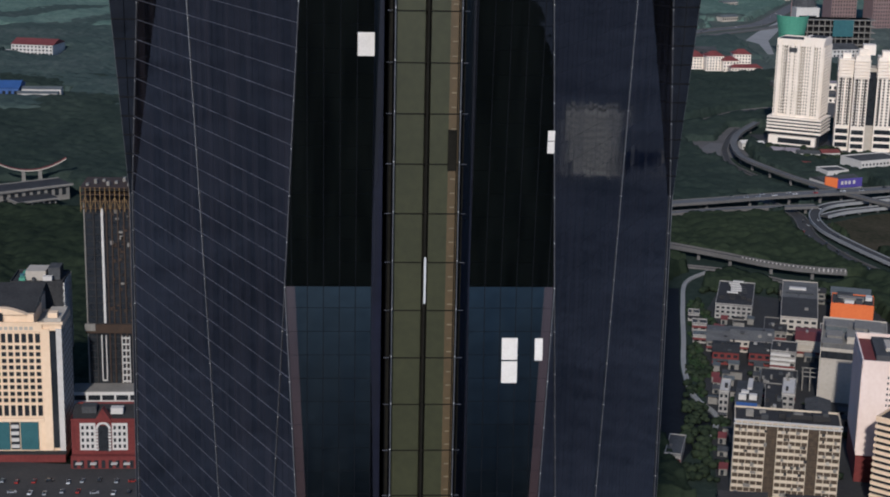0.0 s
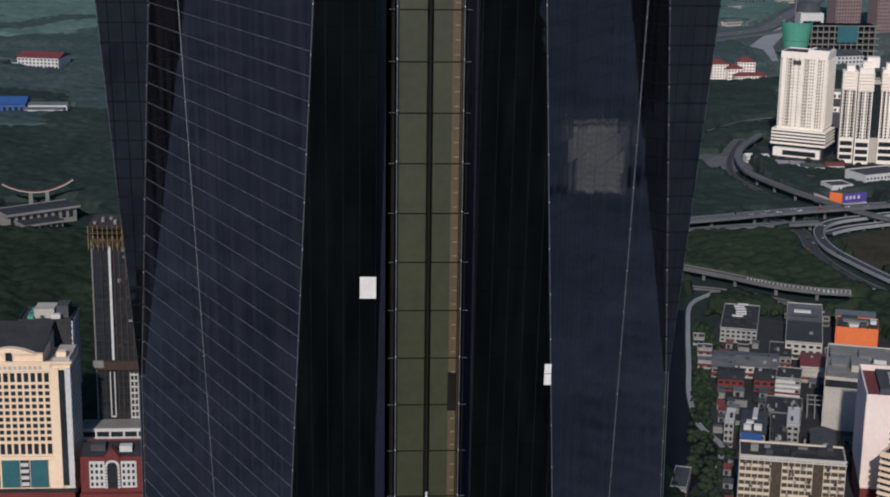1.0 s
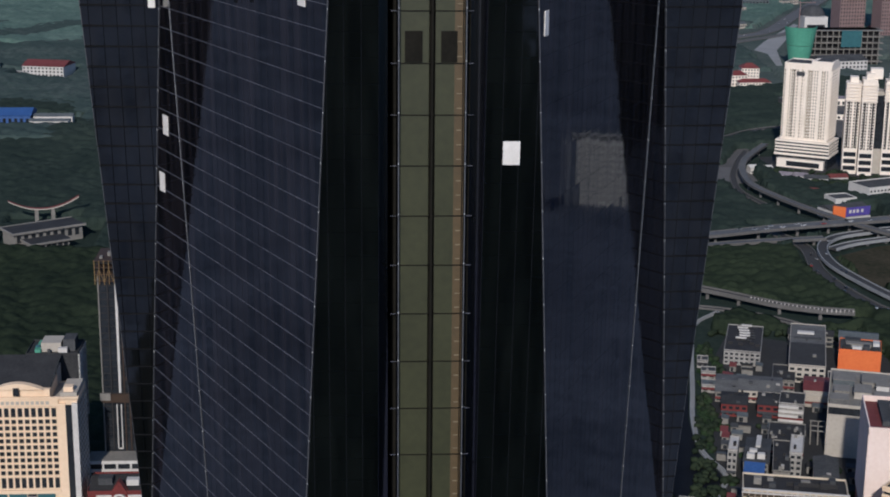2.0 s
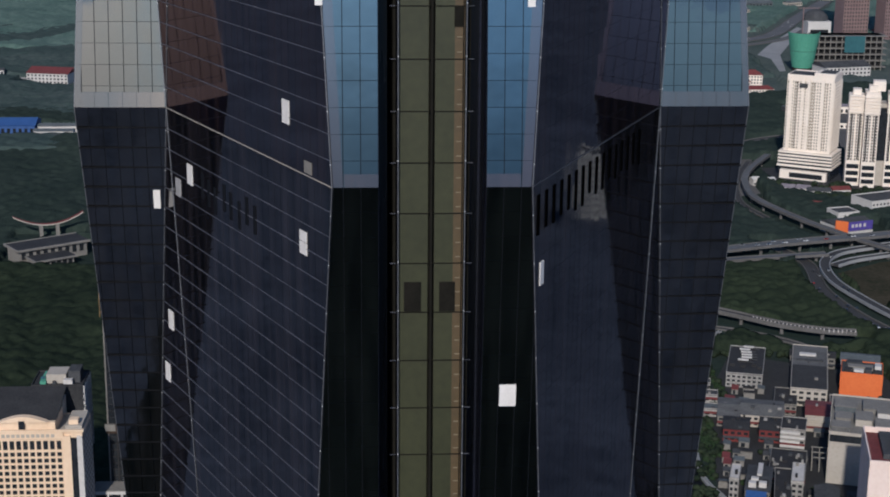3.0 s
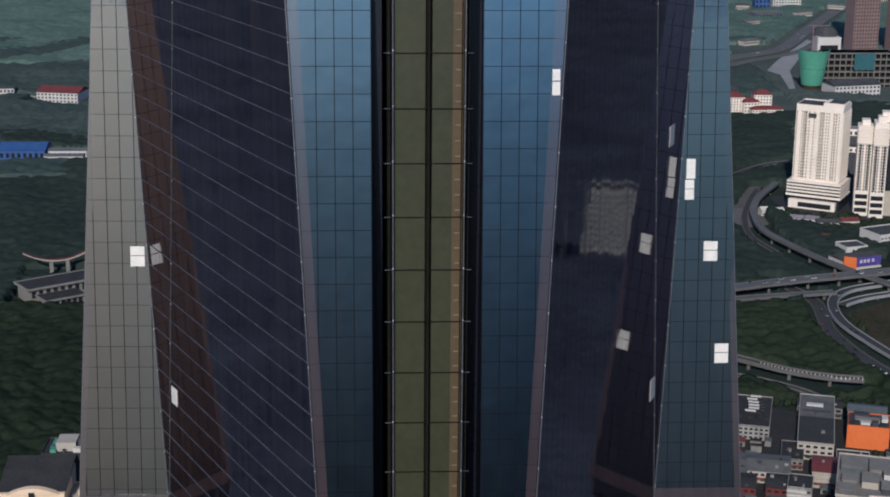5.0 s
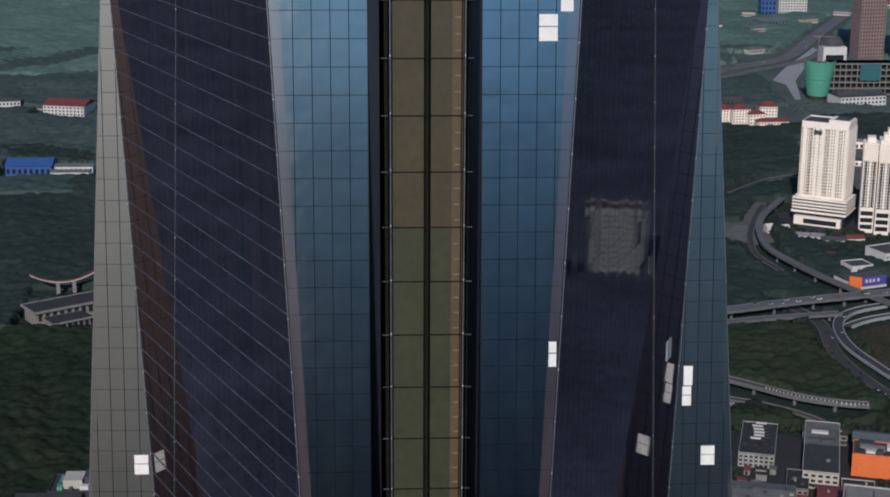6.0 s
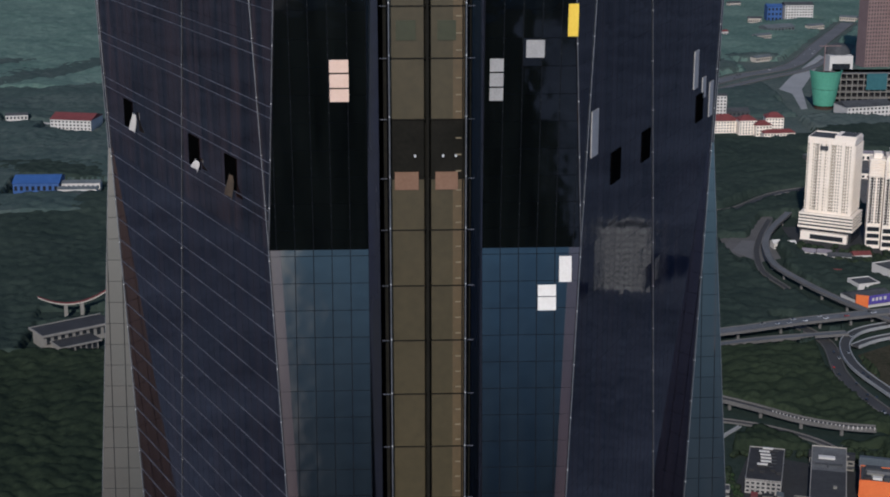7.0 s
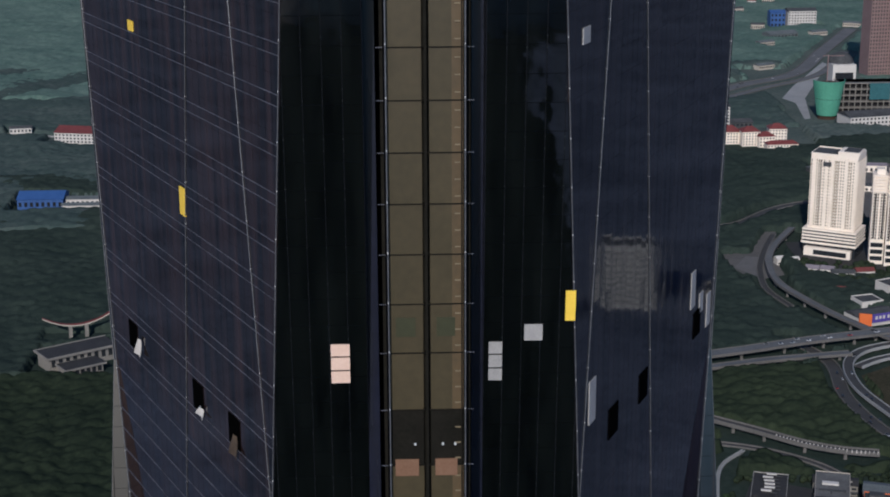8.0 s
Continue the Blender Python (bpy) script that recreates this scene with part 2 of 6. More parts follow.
def ring_glow_mat():
    """An added glow, out of view, that the tower glass mirrors: like low sky haze behind the city, warmer towards the
    sun.
    """
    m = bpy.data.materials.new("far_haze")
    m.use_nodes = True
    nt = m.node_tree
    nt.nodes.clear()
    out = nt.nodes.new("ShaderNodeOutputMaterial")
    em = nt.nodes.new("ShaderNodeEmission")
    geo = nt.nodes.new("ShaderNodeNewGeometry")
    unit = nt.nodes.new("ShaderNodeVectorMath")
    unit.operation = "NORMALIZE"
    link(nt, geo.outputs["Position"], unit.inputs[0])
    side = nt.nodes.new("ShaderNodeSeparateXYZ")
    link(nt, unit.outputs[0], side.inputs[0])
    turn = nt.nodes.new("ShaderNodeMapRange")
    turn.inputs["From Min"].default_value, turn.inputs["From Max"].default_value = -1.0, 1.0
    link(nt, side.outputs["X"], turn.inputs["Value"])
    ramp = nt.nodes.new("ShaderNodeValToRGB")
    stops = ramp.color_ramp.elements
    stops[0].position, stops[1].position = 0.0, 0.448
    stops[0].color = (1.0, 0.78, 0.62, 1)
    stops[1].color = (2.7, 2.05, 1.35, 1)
    # tints by compass direction, set for what each facet mirrors
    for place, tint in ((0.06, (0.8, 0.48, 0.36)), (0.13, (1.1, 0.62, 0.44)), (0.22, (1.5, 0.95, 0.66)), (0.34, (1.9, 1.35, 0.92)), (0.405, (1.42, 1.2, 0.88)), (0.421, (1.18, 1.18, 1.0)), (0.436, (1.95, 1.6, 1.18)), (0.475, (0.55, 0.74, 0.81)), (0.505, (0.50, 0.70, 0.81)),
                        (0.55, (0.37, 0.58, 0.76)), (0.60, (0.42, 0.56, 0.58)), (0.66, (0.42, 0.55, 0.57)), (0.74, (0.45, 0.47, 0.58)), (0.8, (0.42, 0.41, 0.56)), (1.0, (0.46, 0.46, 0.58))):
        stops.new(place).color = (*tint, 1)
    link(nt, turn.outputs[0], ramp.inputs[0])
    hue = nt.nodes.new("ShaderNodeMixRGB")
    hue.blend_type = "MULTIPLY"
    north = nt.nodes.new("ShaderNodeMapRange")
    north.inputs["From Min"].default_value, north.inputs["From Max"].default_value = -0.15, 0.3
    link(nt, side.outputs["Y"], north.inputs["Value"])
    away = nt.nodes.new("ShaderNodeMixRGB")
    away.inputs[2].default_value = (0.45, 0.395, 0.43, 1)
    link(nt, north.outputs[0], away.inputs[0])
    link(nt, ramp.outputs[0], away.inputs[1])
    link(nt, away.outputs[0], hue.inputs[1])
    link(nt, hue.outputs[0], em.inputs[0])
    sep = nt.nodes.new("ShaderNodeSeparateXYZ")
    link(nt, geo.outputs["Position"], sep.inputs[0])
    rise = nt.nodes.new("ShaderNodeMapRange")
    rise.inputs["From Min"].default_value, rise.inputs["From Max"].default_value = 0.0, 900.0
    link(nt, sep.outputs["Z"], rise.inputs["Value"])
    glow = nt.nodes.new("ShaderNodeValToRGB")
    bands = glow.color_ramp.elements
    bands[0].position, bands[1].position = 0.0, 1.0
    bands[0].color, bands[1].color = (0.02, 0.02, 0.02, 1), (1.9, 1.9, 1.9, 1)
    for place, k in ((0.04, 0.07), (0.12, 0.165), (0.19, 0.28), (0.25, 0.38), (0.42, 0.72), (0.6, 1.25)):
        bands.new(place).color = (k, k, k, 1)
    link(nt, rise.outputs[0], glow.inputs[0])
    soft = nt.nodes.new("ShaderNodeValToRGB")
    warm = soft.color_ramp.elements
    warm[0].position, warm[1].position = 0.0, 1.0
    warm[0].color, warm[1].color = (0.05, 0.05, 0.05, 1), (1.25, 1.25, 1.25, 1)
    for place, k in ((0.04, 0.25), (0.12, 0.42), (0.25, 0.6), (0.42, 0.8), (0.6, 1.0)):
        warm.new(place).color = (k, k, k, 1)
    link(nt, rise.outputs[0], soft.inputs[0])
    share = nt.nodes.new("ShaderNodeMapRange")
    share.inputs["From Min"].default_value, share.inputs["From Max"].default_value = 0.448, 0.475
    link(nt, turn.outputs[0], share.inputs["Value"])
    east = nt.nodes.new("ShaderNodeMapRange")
    east.inputs["From Min"].default_value, east.inputs["From Max"].default_value = 0.565, 0.595
    east.inputs["To Min"].default_value, east.inputs["To Max"].default_value = 1.0, 0.35
    link(nt, turn.outputs[0], east.inputs["Value"])
    both = nt.nodes.new("ShaderNodeMath")
    both.operation = "MULTIPLY"
    link(nt, share.outputs[0], both.inputs[0])
    link(nt, east.outputs[0], both.inputs[1])
    blend = nt.nodes.new("ShaderNodeMixRGB")
    link(nt, both.outputs[0], blend.inputs[0])
    low = nt.nodes.new("ShaderNodeValToRGB")
    low.color_ramp.elements[0].position, low.color_ramp.elements[1].position = 0.06, 0.34
    low.color_ramp.elements[0].color, low.color_ramp.elements[1].color = (1.1, 0.96, 0.98, 1), (1.0, 1.0, 1.0, 1)
    link(nt, rise.outputs[0], low.inputs[0])
    link(nt, share.outputs[0], hue.inputs[0])
    link(nt, low.outputs[0], hue.inputs[2])
    link(nt, soft.outputs[0], blend.inputs[1])
    link(nt, glow.outputs[0], blend.inputs[2])
    link(nt, blend.outputs[0], em.inputs[1])
    link(nt, em.outputs[0], out.inputs[0])
    return m


RING_GLOW = ring_glow_mat()


# ---- mesh helpers ----
def mesh_object(name, verts, faces, mat, parent=None, label="", smooth=False):
    me = bpy.data.meshes.new(name)
    me.from_pydata([tuple(v) for v in verts], [], faces)
    me.materials.append(mat)
    if smooth:
        me.polygons.foreach_set("use_smooth", [True] * len(me.polygons))
    ob = new(name, me)
    if parent is not None:
        ob.parent = parent
    if label:
        ob["label"] = label
    return ob


def empty(name, label, category, x=0, y=0, z=0, rz=0, group="", kind=""):
    ob = new(name)
    ob.matrix_world = pose(x, y, z, 0, 0, rz)
    return tagged(ob, label, category, group, kind)


class Shape:
    """Gathers boxes, prisms and quads for one mesh."""

    def __init__(self):
        self.v, self.f = [], []

    def add(self, verts, faces):
        n = len(self.v)
        self.v += [tuple(p) for p in verts]
        self.f += [tuple(i + n for i in f) for f in faces]
        return self

    def box(self, x0, x1, y0, y1, z0, z1):
        return self.add([(x0, y0, z0), (x1, y0, z0), (x1, y1, z0), (x0, y1, z0), (x0, y0, z1), (x1, y0, z1), (x1, y1, z1), (x0, y1, z1)],
                        [(3, 2, 1, 0), (4, 5, 6, 7), (0, 1, 5, 4), (1, 2, 6, 5), (2, 3, 7, 6), (3, 0, 4, 7)])

    def frame_box(self, o, h, v, n, u0, u1, w0, w1, d0, d1):
        """A box in the frame of a facade: u along h, w along v, d along n, from o."""
        p = []
        for d in (d0, d1):
            for u, w in ((u0, w0), (u1, w0), (u1, w1), (u0, w1)):
                p.append(o + h * u + v * w + n * d)
        return self.add(p, [(3, 2, 1, 0), (4, 5, 6, 7), (0, 1, 5, 4), (1, 2, 6, 5), (2, 3, 7, 6), (3, 0, 4, 7)])

    def beam(self, p, q, w, d, up=Vector((0, 0, 1))):
        """A bar from p to q, w wide and d deep."""
        p, q = Vector(p), Vector(q)
        a = (q - p).normalized()
        s = a.cross(up)
        s = s.normalized() if s.length > 1e-4 else Vector((1, 0, 0))
        t = s.cross(a).normalized()
        pts = [e + s * (i * w / 2) + t * (j * d / 2) for e in (p, q) for i, j in ((-1, -1), (1, -1), (1, 1), (-1, 1))]
        return self.add(pts, [(3, 2, 1, 0), (4, 5, 6, 7), (0, 1, 5, 4), (1, 2, 6, 5), (2, 3, 7, 6), (3, 0, 4, 7)])

    def prism(self, ring, z0, z1):
        n = len(ring)
        self.add([(*p, z0) for p in ring] + [(*p, z1) for p in ring],
                 [tuple(range(n - 1, -1, -1)), tuple(range(n, 2 * n))] + [(i, (i + 1) % n, n + (i + 1) % n, n + i) for i in range(n)])
        return self

    def gable(self, x0, x1, y0, y1, z0, z1, along="x", over=0.5):
        x0, x1, y0, y1 = x0 - over, x1 + over, y0 - over, y1 + over
        if along == "x":
            ym = (y0 + y1) / 2
            self.add([(x0, y0, z0), (x1, y0, z0), (x1, y1, z0), (x0, y1, z0), (x0, ym, z1), (x1, ym, z1)],
                     [(3, 2, 1, 0), (0, 1, 5, 4), (2, 3, 4, 5), (1, 2, 5), (3, 0, 4)])
        else:
            xm = (x0 + x1) / 2
            self.add([(x0, y0, z0), (x1, y0, z0), (x1, y1, z0), (x0, y1, z0), (xm, y0, z1), (xm, y1, z1)],
                     [(3, 2, 1, 0), (1, 2, 5, 4), (3, 0, 4, 5), (0, 1, 4), (2, 3, 5)])
        return self

    def make(self, name, mat, parent=None, label="", smooth=False):
        return mesh_object(name, self.v, self.f, mat, parent, label, smooth)


# ---- the tower ----
# Folded plan: upright side walls, corner facets that lean out up to a crest and lean back above it.
LEVELS = [0.0, 113.0, 189.0, 264.5, 338.2, 416.4, 492.0, 545.0]
FRONT = [7.9, 11.8, 7.9, 11.8, 7.9, 11.8, 7.9, 11.8]
WING_IN = [31.0, 31.0, 30.2, 29.6, 24.8, 29.4, 33.2, 33.4]
WING_OUT = [31.3, 31.3, 30.5, 30.0, 34.0, 29.7, 33.3, 33.5]
WALL_SLOPE, WALL_LEN = 2.1, math.hypot(1, 2.1)
BACK = 80.0
ROW, COL = 2.1, 1.4
NOTCH = 4.3


# storeys are lower above the service floor
STOREYS = [339.7 + 4.2 * k for k in range(-28, 20)] + [423.3, 427.6] + [431.95 + 3.65 * k for k in range(26)]


def wall_y(x):
    return -1.65 + WALL_SLOPE * (x - 7.9)


def at_level(z, values):
    return float(np.interp(z, LEVELS, values))


def front_x(z):
    return at_level(z, FRONT)


def wing_in(z):
    return at_level(z, WING_IN)


def wing_out(z):
    return at_level(z, WING_OUT)


def wing_y(z):
    return wall_y(wing_in(z))


tower = empty("skyscraper", "dark blue glass skyscraper with folded facets and a recessed lift shaft", "skyscraper")

# closed body behind the glazing
body = Shape()
rings = []
for z in LEVELS:
    fx, wi, wo, wy = front_x(z), wing_in(z), wing_out(z), wing_y(z)
    fy = wall_y(fx)
    right = [(NOTCH, 8.6), (NOTCH, fy), (fx, fy), (wi, wy), (wo, wy + 0.25), (wo, 2 * BACK - wy), (wi, 2 * BACK - wy), (fx, 2 * BACK - fy)]
    rings.append([(x, y, z) for x, y in right] + [(-x, y, z) for x, y in reversed(right)])
n_ring = len(rings[0])
for ring in rings:
    body.v += ring
for k in range(len(rings) - 1):
    for i in range(n_ring):
        j = (i + 1) % n_ring
        body.f.append((k * n_ring + i, k * n_ring + j, (k + 1) * n_ring + j, (k + 1) * n_ring + i))
body.f.append(tuple((len(rings) - 1) * n_ring + i for i in range(n_ring)))
body.make("body", FRAME, tower)

rng = random.Random(7)


def panel_box(o, h, v, n, quad, lift=0.06, inset=0.028, flat=0.3, sway=0.0014):
    """One glazing panel: quad is four (u, w) corners, set proud of the body, hung with a slight lean of its own."""
    cu = sum(q[0] for q in quad) / 4
    cw = sum(q[1] for q in quad) / 4
    a, b = rng.gauss(0, sway), rng.gauss(0, sway)
    top, low = [], []
    for u, w in quad:
        du, dw = u - cu, w - cw
        uu = cu + du - math.copysign(min(inset, abs(du) * 0.5), du)
        ww = cw + dw - math.copysign(min(inset * flat, abs(dw) * 0.5), dw)
        top.append(o + h * uu + v * ww + n * (lift + a * du + b * dw))
        low.append(o + h * uu + v * ww)
    return low + top, [(4, 5, 6, 7), (0, 1, 5, 4), (1, 2, 6, 5), (2, 3, 7, 6), (3, 0, 4, 7)]


def rows_between(z0, z1):
    k = math.ceil((z0 - 338.2) / ROW - 1e-6)
    edges = [z0]
    while 338.2 + k * ROW < z1 - 0.05:
        if 338.2 + k * ROW > z0 + 0.05:
            edges.append(338.2 + k * ROW)
        k += 1
    return edges + [z1]


def glaze(side, z0, z1, edge_a, edge_b, shape, singles=None, inset=0.018, flat=0.4):
    """Hangs panels on a plane facet between two edges, which give (x, y) for a height, on the side -1 or 1."""
    pa0, pb0, pa1 = Vector((*edge_a(z0), z0)), Vector((*edge_b(z0), z0)), Vector((*edge_a(z1), z1))
    pb1 = Vector((*edge_b(z1), z1))
    wide = pb0 if (pb0 - pa0).length > (pb1 - pa1).length else None
    h = (pb0 - pa0).normalized() if wide is not None else (pb1 - pa1).normalized()
    o = pa0.copy()
    up = (pa1 - pa0) - h * (pa1 - pa0).dot(h)
    tall = up.length
    v = up / tall
    n = h.cross(v).normalized()
    if n.y > 0:
        n = -n
    m = Matrix.Diagonal((side, 1, 1)).to_3x3()
    oo, hh, vv, nn = m @ o, m @ h, m @ v, m @ n
    k = tall / (z1 - z0)
    for za, zb in zip(rows_between(z0, z1)[:-1], rows_between(z0, z1)[1:]):
        ends = []
        for z in (za, zb):
            ends.append(((Vector((*edge_a(z), z)) - o).dot(h), (Vector((*edge_b(z), z)) - o).dot(h)))
        (l0, r0), (l1, r1) = ends
        first = math.floor((min(l0, l1)) / COL)
        last = math.ceil((max(r0, r1)) / COL)
        for c in range(first, last):
            a, b = c * COL, (c + 1) * COL
            q = [(max(a, l0), (za - z0) * k), (min(b, r0), (za - z0) * k), (min(b, r1), (zb - z0) * k), (max(a, l1), (zb - z0) * k)]
            if q[1][0] - q[0][0] < 0.02 and q[2][0] - q[3][0] < 0.02:
                continue
            if q[1][0] < q[0][0]:
                q[0] = q[1] = ((q[0][0] + q[1][0]) / 2, q[0][1])
            if q[2][0] < q[3][0]:
                q[2] = q[3] = ((q[2][0] + q[3][0]) / 2, q[2][1])
            vs, fs = panel_box(oo, hh, vv, nn, q, inset=inset, flat=flat)
            if side < 0:
                fs = [tuple(reversed(f)) for f in fs]
            if singles is not None and singles[0] < zb <= singles[1]:
                mesh_object("glass_panel", vs, fs, GLASS, tower)
            else:
                shape.add(vs, fs)


front_glass, wall_glass, wing_glass = {}, {}, {}
for side in (-1, 1):
    fg, sg, cg, dg, wg = Shape(), Shape(), Shape(), Shape(), Shape()
    for z0, z1 in zip(LEVELS[:-1], LEVELS[1:]):
        glaze(side, z0, z1, lambda z: (NOTCH, wall_y(front_x(z))), lambda z: (front_x(z), wall_y(front_x(z))), fg, (320.0, 362.0), 0.03, 0.75)
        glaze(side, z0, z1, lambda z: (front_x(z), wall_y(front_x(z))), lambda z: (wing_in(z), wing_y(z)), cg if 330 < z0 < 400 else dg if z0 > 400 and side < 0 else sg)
        glaze(side, z0, z1, lambda z: (wing_in(z), wing_y(z)), lambda z: (wing_out(z), wing_y(z) + 0.25), wg, None, 0.036, 0.55)
    for shape, name, mat in ((fg, "front_glazing", GLASS), (sg, "side_glazing", SIDE_GLASS), (cg, "washed_side_glazing", BAND_GLASS), (dg, "dusty_side_glazing", BROWN_GLASS), (wg, "wing_glazing", WING_GLASS)):
        if shape.v:
            ob = shape.make(name, mat, tower)
            ob["kind"] = "stuff"


# thin transoms on the side walls, one at every panel joint
def wall_point(side, x, z, out=0.0):
    return Vector((side * (x + out * WALL_SLOPE / WALL_LEN), wall_y(x) - out / WALL_LEN, z))


for side in (-1, 1):
    z = 338.2 - 58 * ROW
    while z < 475:
        # right bars thinner and darker: that wall's shade put into size and colour
        lift = 0.07 if side < 0 else 0.052
        if z > 416:
            break
        bar = Shape().beam(wall_point(side, front_x(z) + 0.1, z, lift), wall_point(side, wing_in(z) - 0.1, z, lift), 0.11 if side < 0 else 0.02, 0.05 if side < 0 else 0.02)
        bar.make("transom", ALU if side < 0 else FRAME, tower)
        z += ROW


for level in STOREYS:
    for z, deep in ((level, 0.09), (level - 0.85, 0.075)):
        if 416.6 < z < 475:
            bar = Shape().beam(wall_point(-1, front_x(z) + 0.1, z, 0.07), wall_point(-1, wing_in(z) - 0.1, z, 0.07), deep, 0.05)
            bar.make("transom", ALU, tower)
        if 418.5 < z < 461:
            for side in (-1, 1):
                y = wall_y(front_x(z))
                x0, x1 = sorted((side * (NOTCH + 0.05), side * (front_x(z) - 0.1)))
                Shape().box(x0, x1, y - 0.1, y + 0.05, z + 0.4, z + 0.46).make("front_transom", FRONT_BAR, tower)

for side in (-1, 1):
    z = 338.2 - 34 * ROW
    while z < 337:
        y = wing_y(z) - 0.05
        Shape().box(side * wing_in(z) - 0.02, side * wing_out(z), y - 0.05, y + 0.1, z - 0.06, z + 0.06).make("wing_transom", WING_BAR, tower)
        z += ROW


# mauve metal borders of the facets that lean back
def border(side, z0, z1, xa, xb, fy, lift=0.09):
    """A strip on a corner facet between two lines x(z), at the depth fy(z)."""
    lean = math.atan2(fy(z1) - fy(z0), z1 - z0)
    n = Vector((0, -math.cos(lean), math.sin(lean)))
    pts = []
    for d in (0.0, lift):
        for z, x in ((z0, xa(z0)), (z0, xb(z0)), (z1, xb(z1)), (z1, xa(z1))):
            pts.append(Vector((side * x, fy(z), z)) + n * d)
    fs = [(3, 2, 1, 0), (4, 5, 6, 7), (0, 1, 5, 4), (1, 2, 6, 5), (2, 3, 7, 6), (3, 0, 4, 7)]
    if side < 0:
        fs = [tuple(reversed(f)) for f in fs]
    mesh_object("border_panel", pts, fs, MAUVE, tower, "mauve metal border strip")


for side in (-1, 1):
    for z0, z1 in ((189.0, 264.5), (338.2, 416.4)):
        rows = rows_between(z0, z1)
        for za, zb in zip(rows[:-1], rows[1:]):
            border(side, za, zb - 0.025, lambda z: front_x(z) - 0.8, lambda z: front_x(z) - 0.02, lambda z: wall_y(front_x(z)))
            if z0 > 300 and za < z1 - 6:
                border(side, za, zb - 0.025, lambda z: wing_out(z) - 0.62, lambda z: wing_out(z) - 0.02, lambda z: wing_y(z) + 0.2)
        cols = np.linspace(NOTCH + 0.02, front_x(z0) - 0.84, 4)
        for xa, xb in zip(cols[:-1], cols[1:]):
            border(side, z0, z0 + 1.05, lambda z: xa, lambda z: xb - 0.03, lambda z: wall_y(front_x(z)))
        if z0 > 300:
            cols = np.linspace(wing_in(z0) + 0.22, wing_out(z0) - 0.66, 7)
            for xa, xb in zip(cols[:-1], cols[1:]):
                border(side, z0, z0 + 1.5, lambda z: xa, lambda z: xb - 0.04, lambda z: wing_y(z) + 0.1, 0.2)


# pale trims along the folds, with a clamp at every storey
CLAMP = bpy.data.meshes.new("clamp")
clamp_shape = Shape().box(-0.045, 0.045, -0.13, 0.05, -0.07, 0.07)
CLAMP.from_pydata(clamp_shape.v, [], clamp_shape.f)
CLAMP.materials.append(SPARK)


def trim(points, width=0.12, clamp=True, name="edge_trim"):
    sh = Shape()
    for p, q in zip(points[:-1], points[1:]):
        sh.beam(p, q, width, width, up=Vector((0, 1, 0)))
    # crest band gets a sunlit pale tone on the left, grey on the right
    ob = sh.make(name, BEIGE if name == "crest_band" and points[0].x < 0 else TRIM, tower)
    if clamp:
        for p, q in zip(points[:-1], points[1:]):
            lo, hi = (p, q) if p.z < q.z else (q, p)
            for level in STOREYS:
                if max(lo.z, 225.0) <= level + 0.3 < min(hi.z, 468.0):
                    dot = new("clamp", CLAMP)
                    dot.parent = ob
                    dot.matrix_basis = Matrix.Translation(lo.lerp(hi, (level + 0.3 - lo.z) / (hi.z - lo.z))) @ Matrix.Scale(width / 0.115, 4)
    return ob


for side in (-1, 1):
    mids = LEVELS[2:7]
    trim([wall_point(side, front_x(z), z, 0.1) for z in mids], 0.08)
    trim([wall_point(side, wing_in(z), z, 0.1) for z in mids], 0.07)
    trim([Vector((side * wing_out(z), wing_y(z) + 0.2, z)) for z in mids], 0.09, clamp=False)
    trim([wall_point(side, 24.8, 338.2, 0.1), wall_point(side, 16.1, 492.0, 0.1)], 0.06)
    trim([wall_point(side, 24.8, 338.2, 0.1), wall_point(side, 16.1, 189.0, 0.1)], 0.06)
    trim([wall_point(side, 11.8, 416.4, 0.1), wall_point(side, 16.1, 492.0, 0.1)], 0.06)
    trim([wall_point(side, 11.8, 264.5, 0.1), wall_point(side, 16.1, 189.0, 0.1)], 0.06)
    trim([wall_point(side, 7.9, 338.2, 0.12), wall_point(side, 24.8, 338.2, 0.12)], 0.055, clamp=False, name="crest_band")


# boards and gaps where a glass panel is out
def board(face, x, z, mat=BOARD, w=1.4, t=2.0, name="cover_board", split=True):
    """A board in a panel's place; face: front, wall or wing; x with its sign."""
    side = 1 if x > 0 else -1
    ax = abs(x)
    if face == "wall":
        o = wall_point(side, ax, z)
        h = Vector((side, WALL_SLOPE, 0)).normalized()
        v = Vector((0, 0, 1))
    else:
        dz = 0.5
        fy = (lambda q: wall_y(front_x(q))) if face == "front" else wing_y
        o = Vector((x, fy(z), z))
        h = Vector((1, 0, 0))
        v = Vector((0, fy(z + dz) - fy(z - dz), 2 * dz)).normalized()
    n = h.cross(v)
    if n.y > 0:
        n = -n
    sh = Shape()
    if split:
        sh.frame_box(o, h, v, n, -w / 2, w / 2, -t / 2, t * 0.02, -0.02, 0.13)
        sh.frame_box(o, h, v, n, -w / 2, w / 2, t * 0.06, t / 2, -0.02, 0.125)
    else:
        sh.frame_box(o, h, v, n, -w / 2, w / 2, -t / 2, t / 2, -0.02, 0.13)
    return sh.make(name, mat, tower)


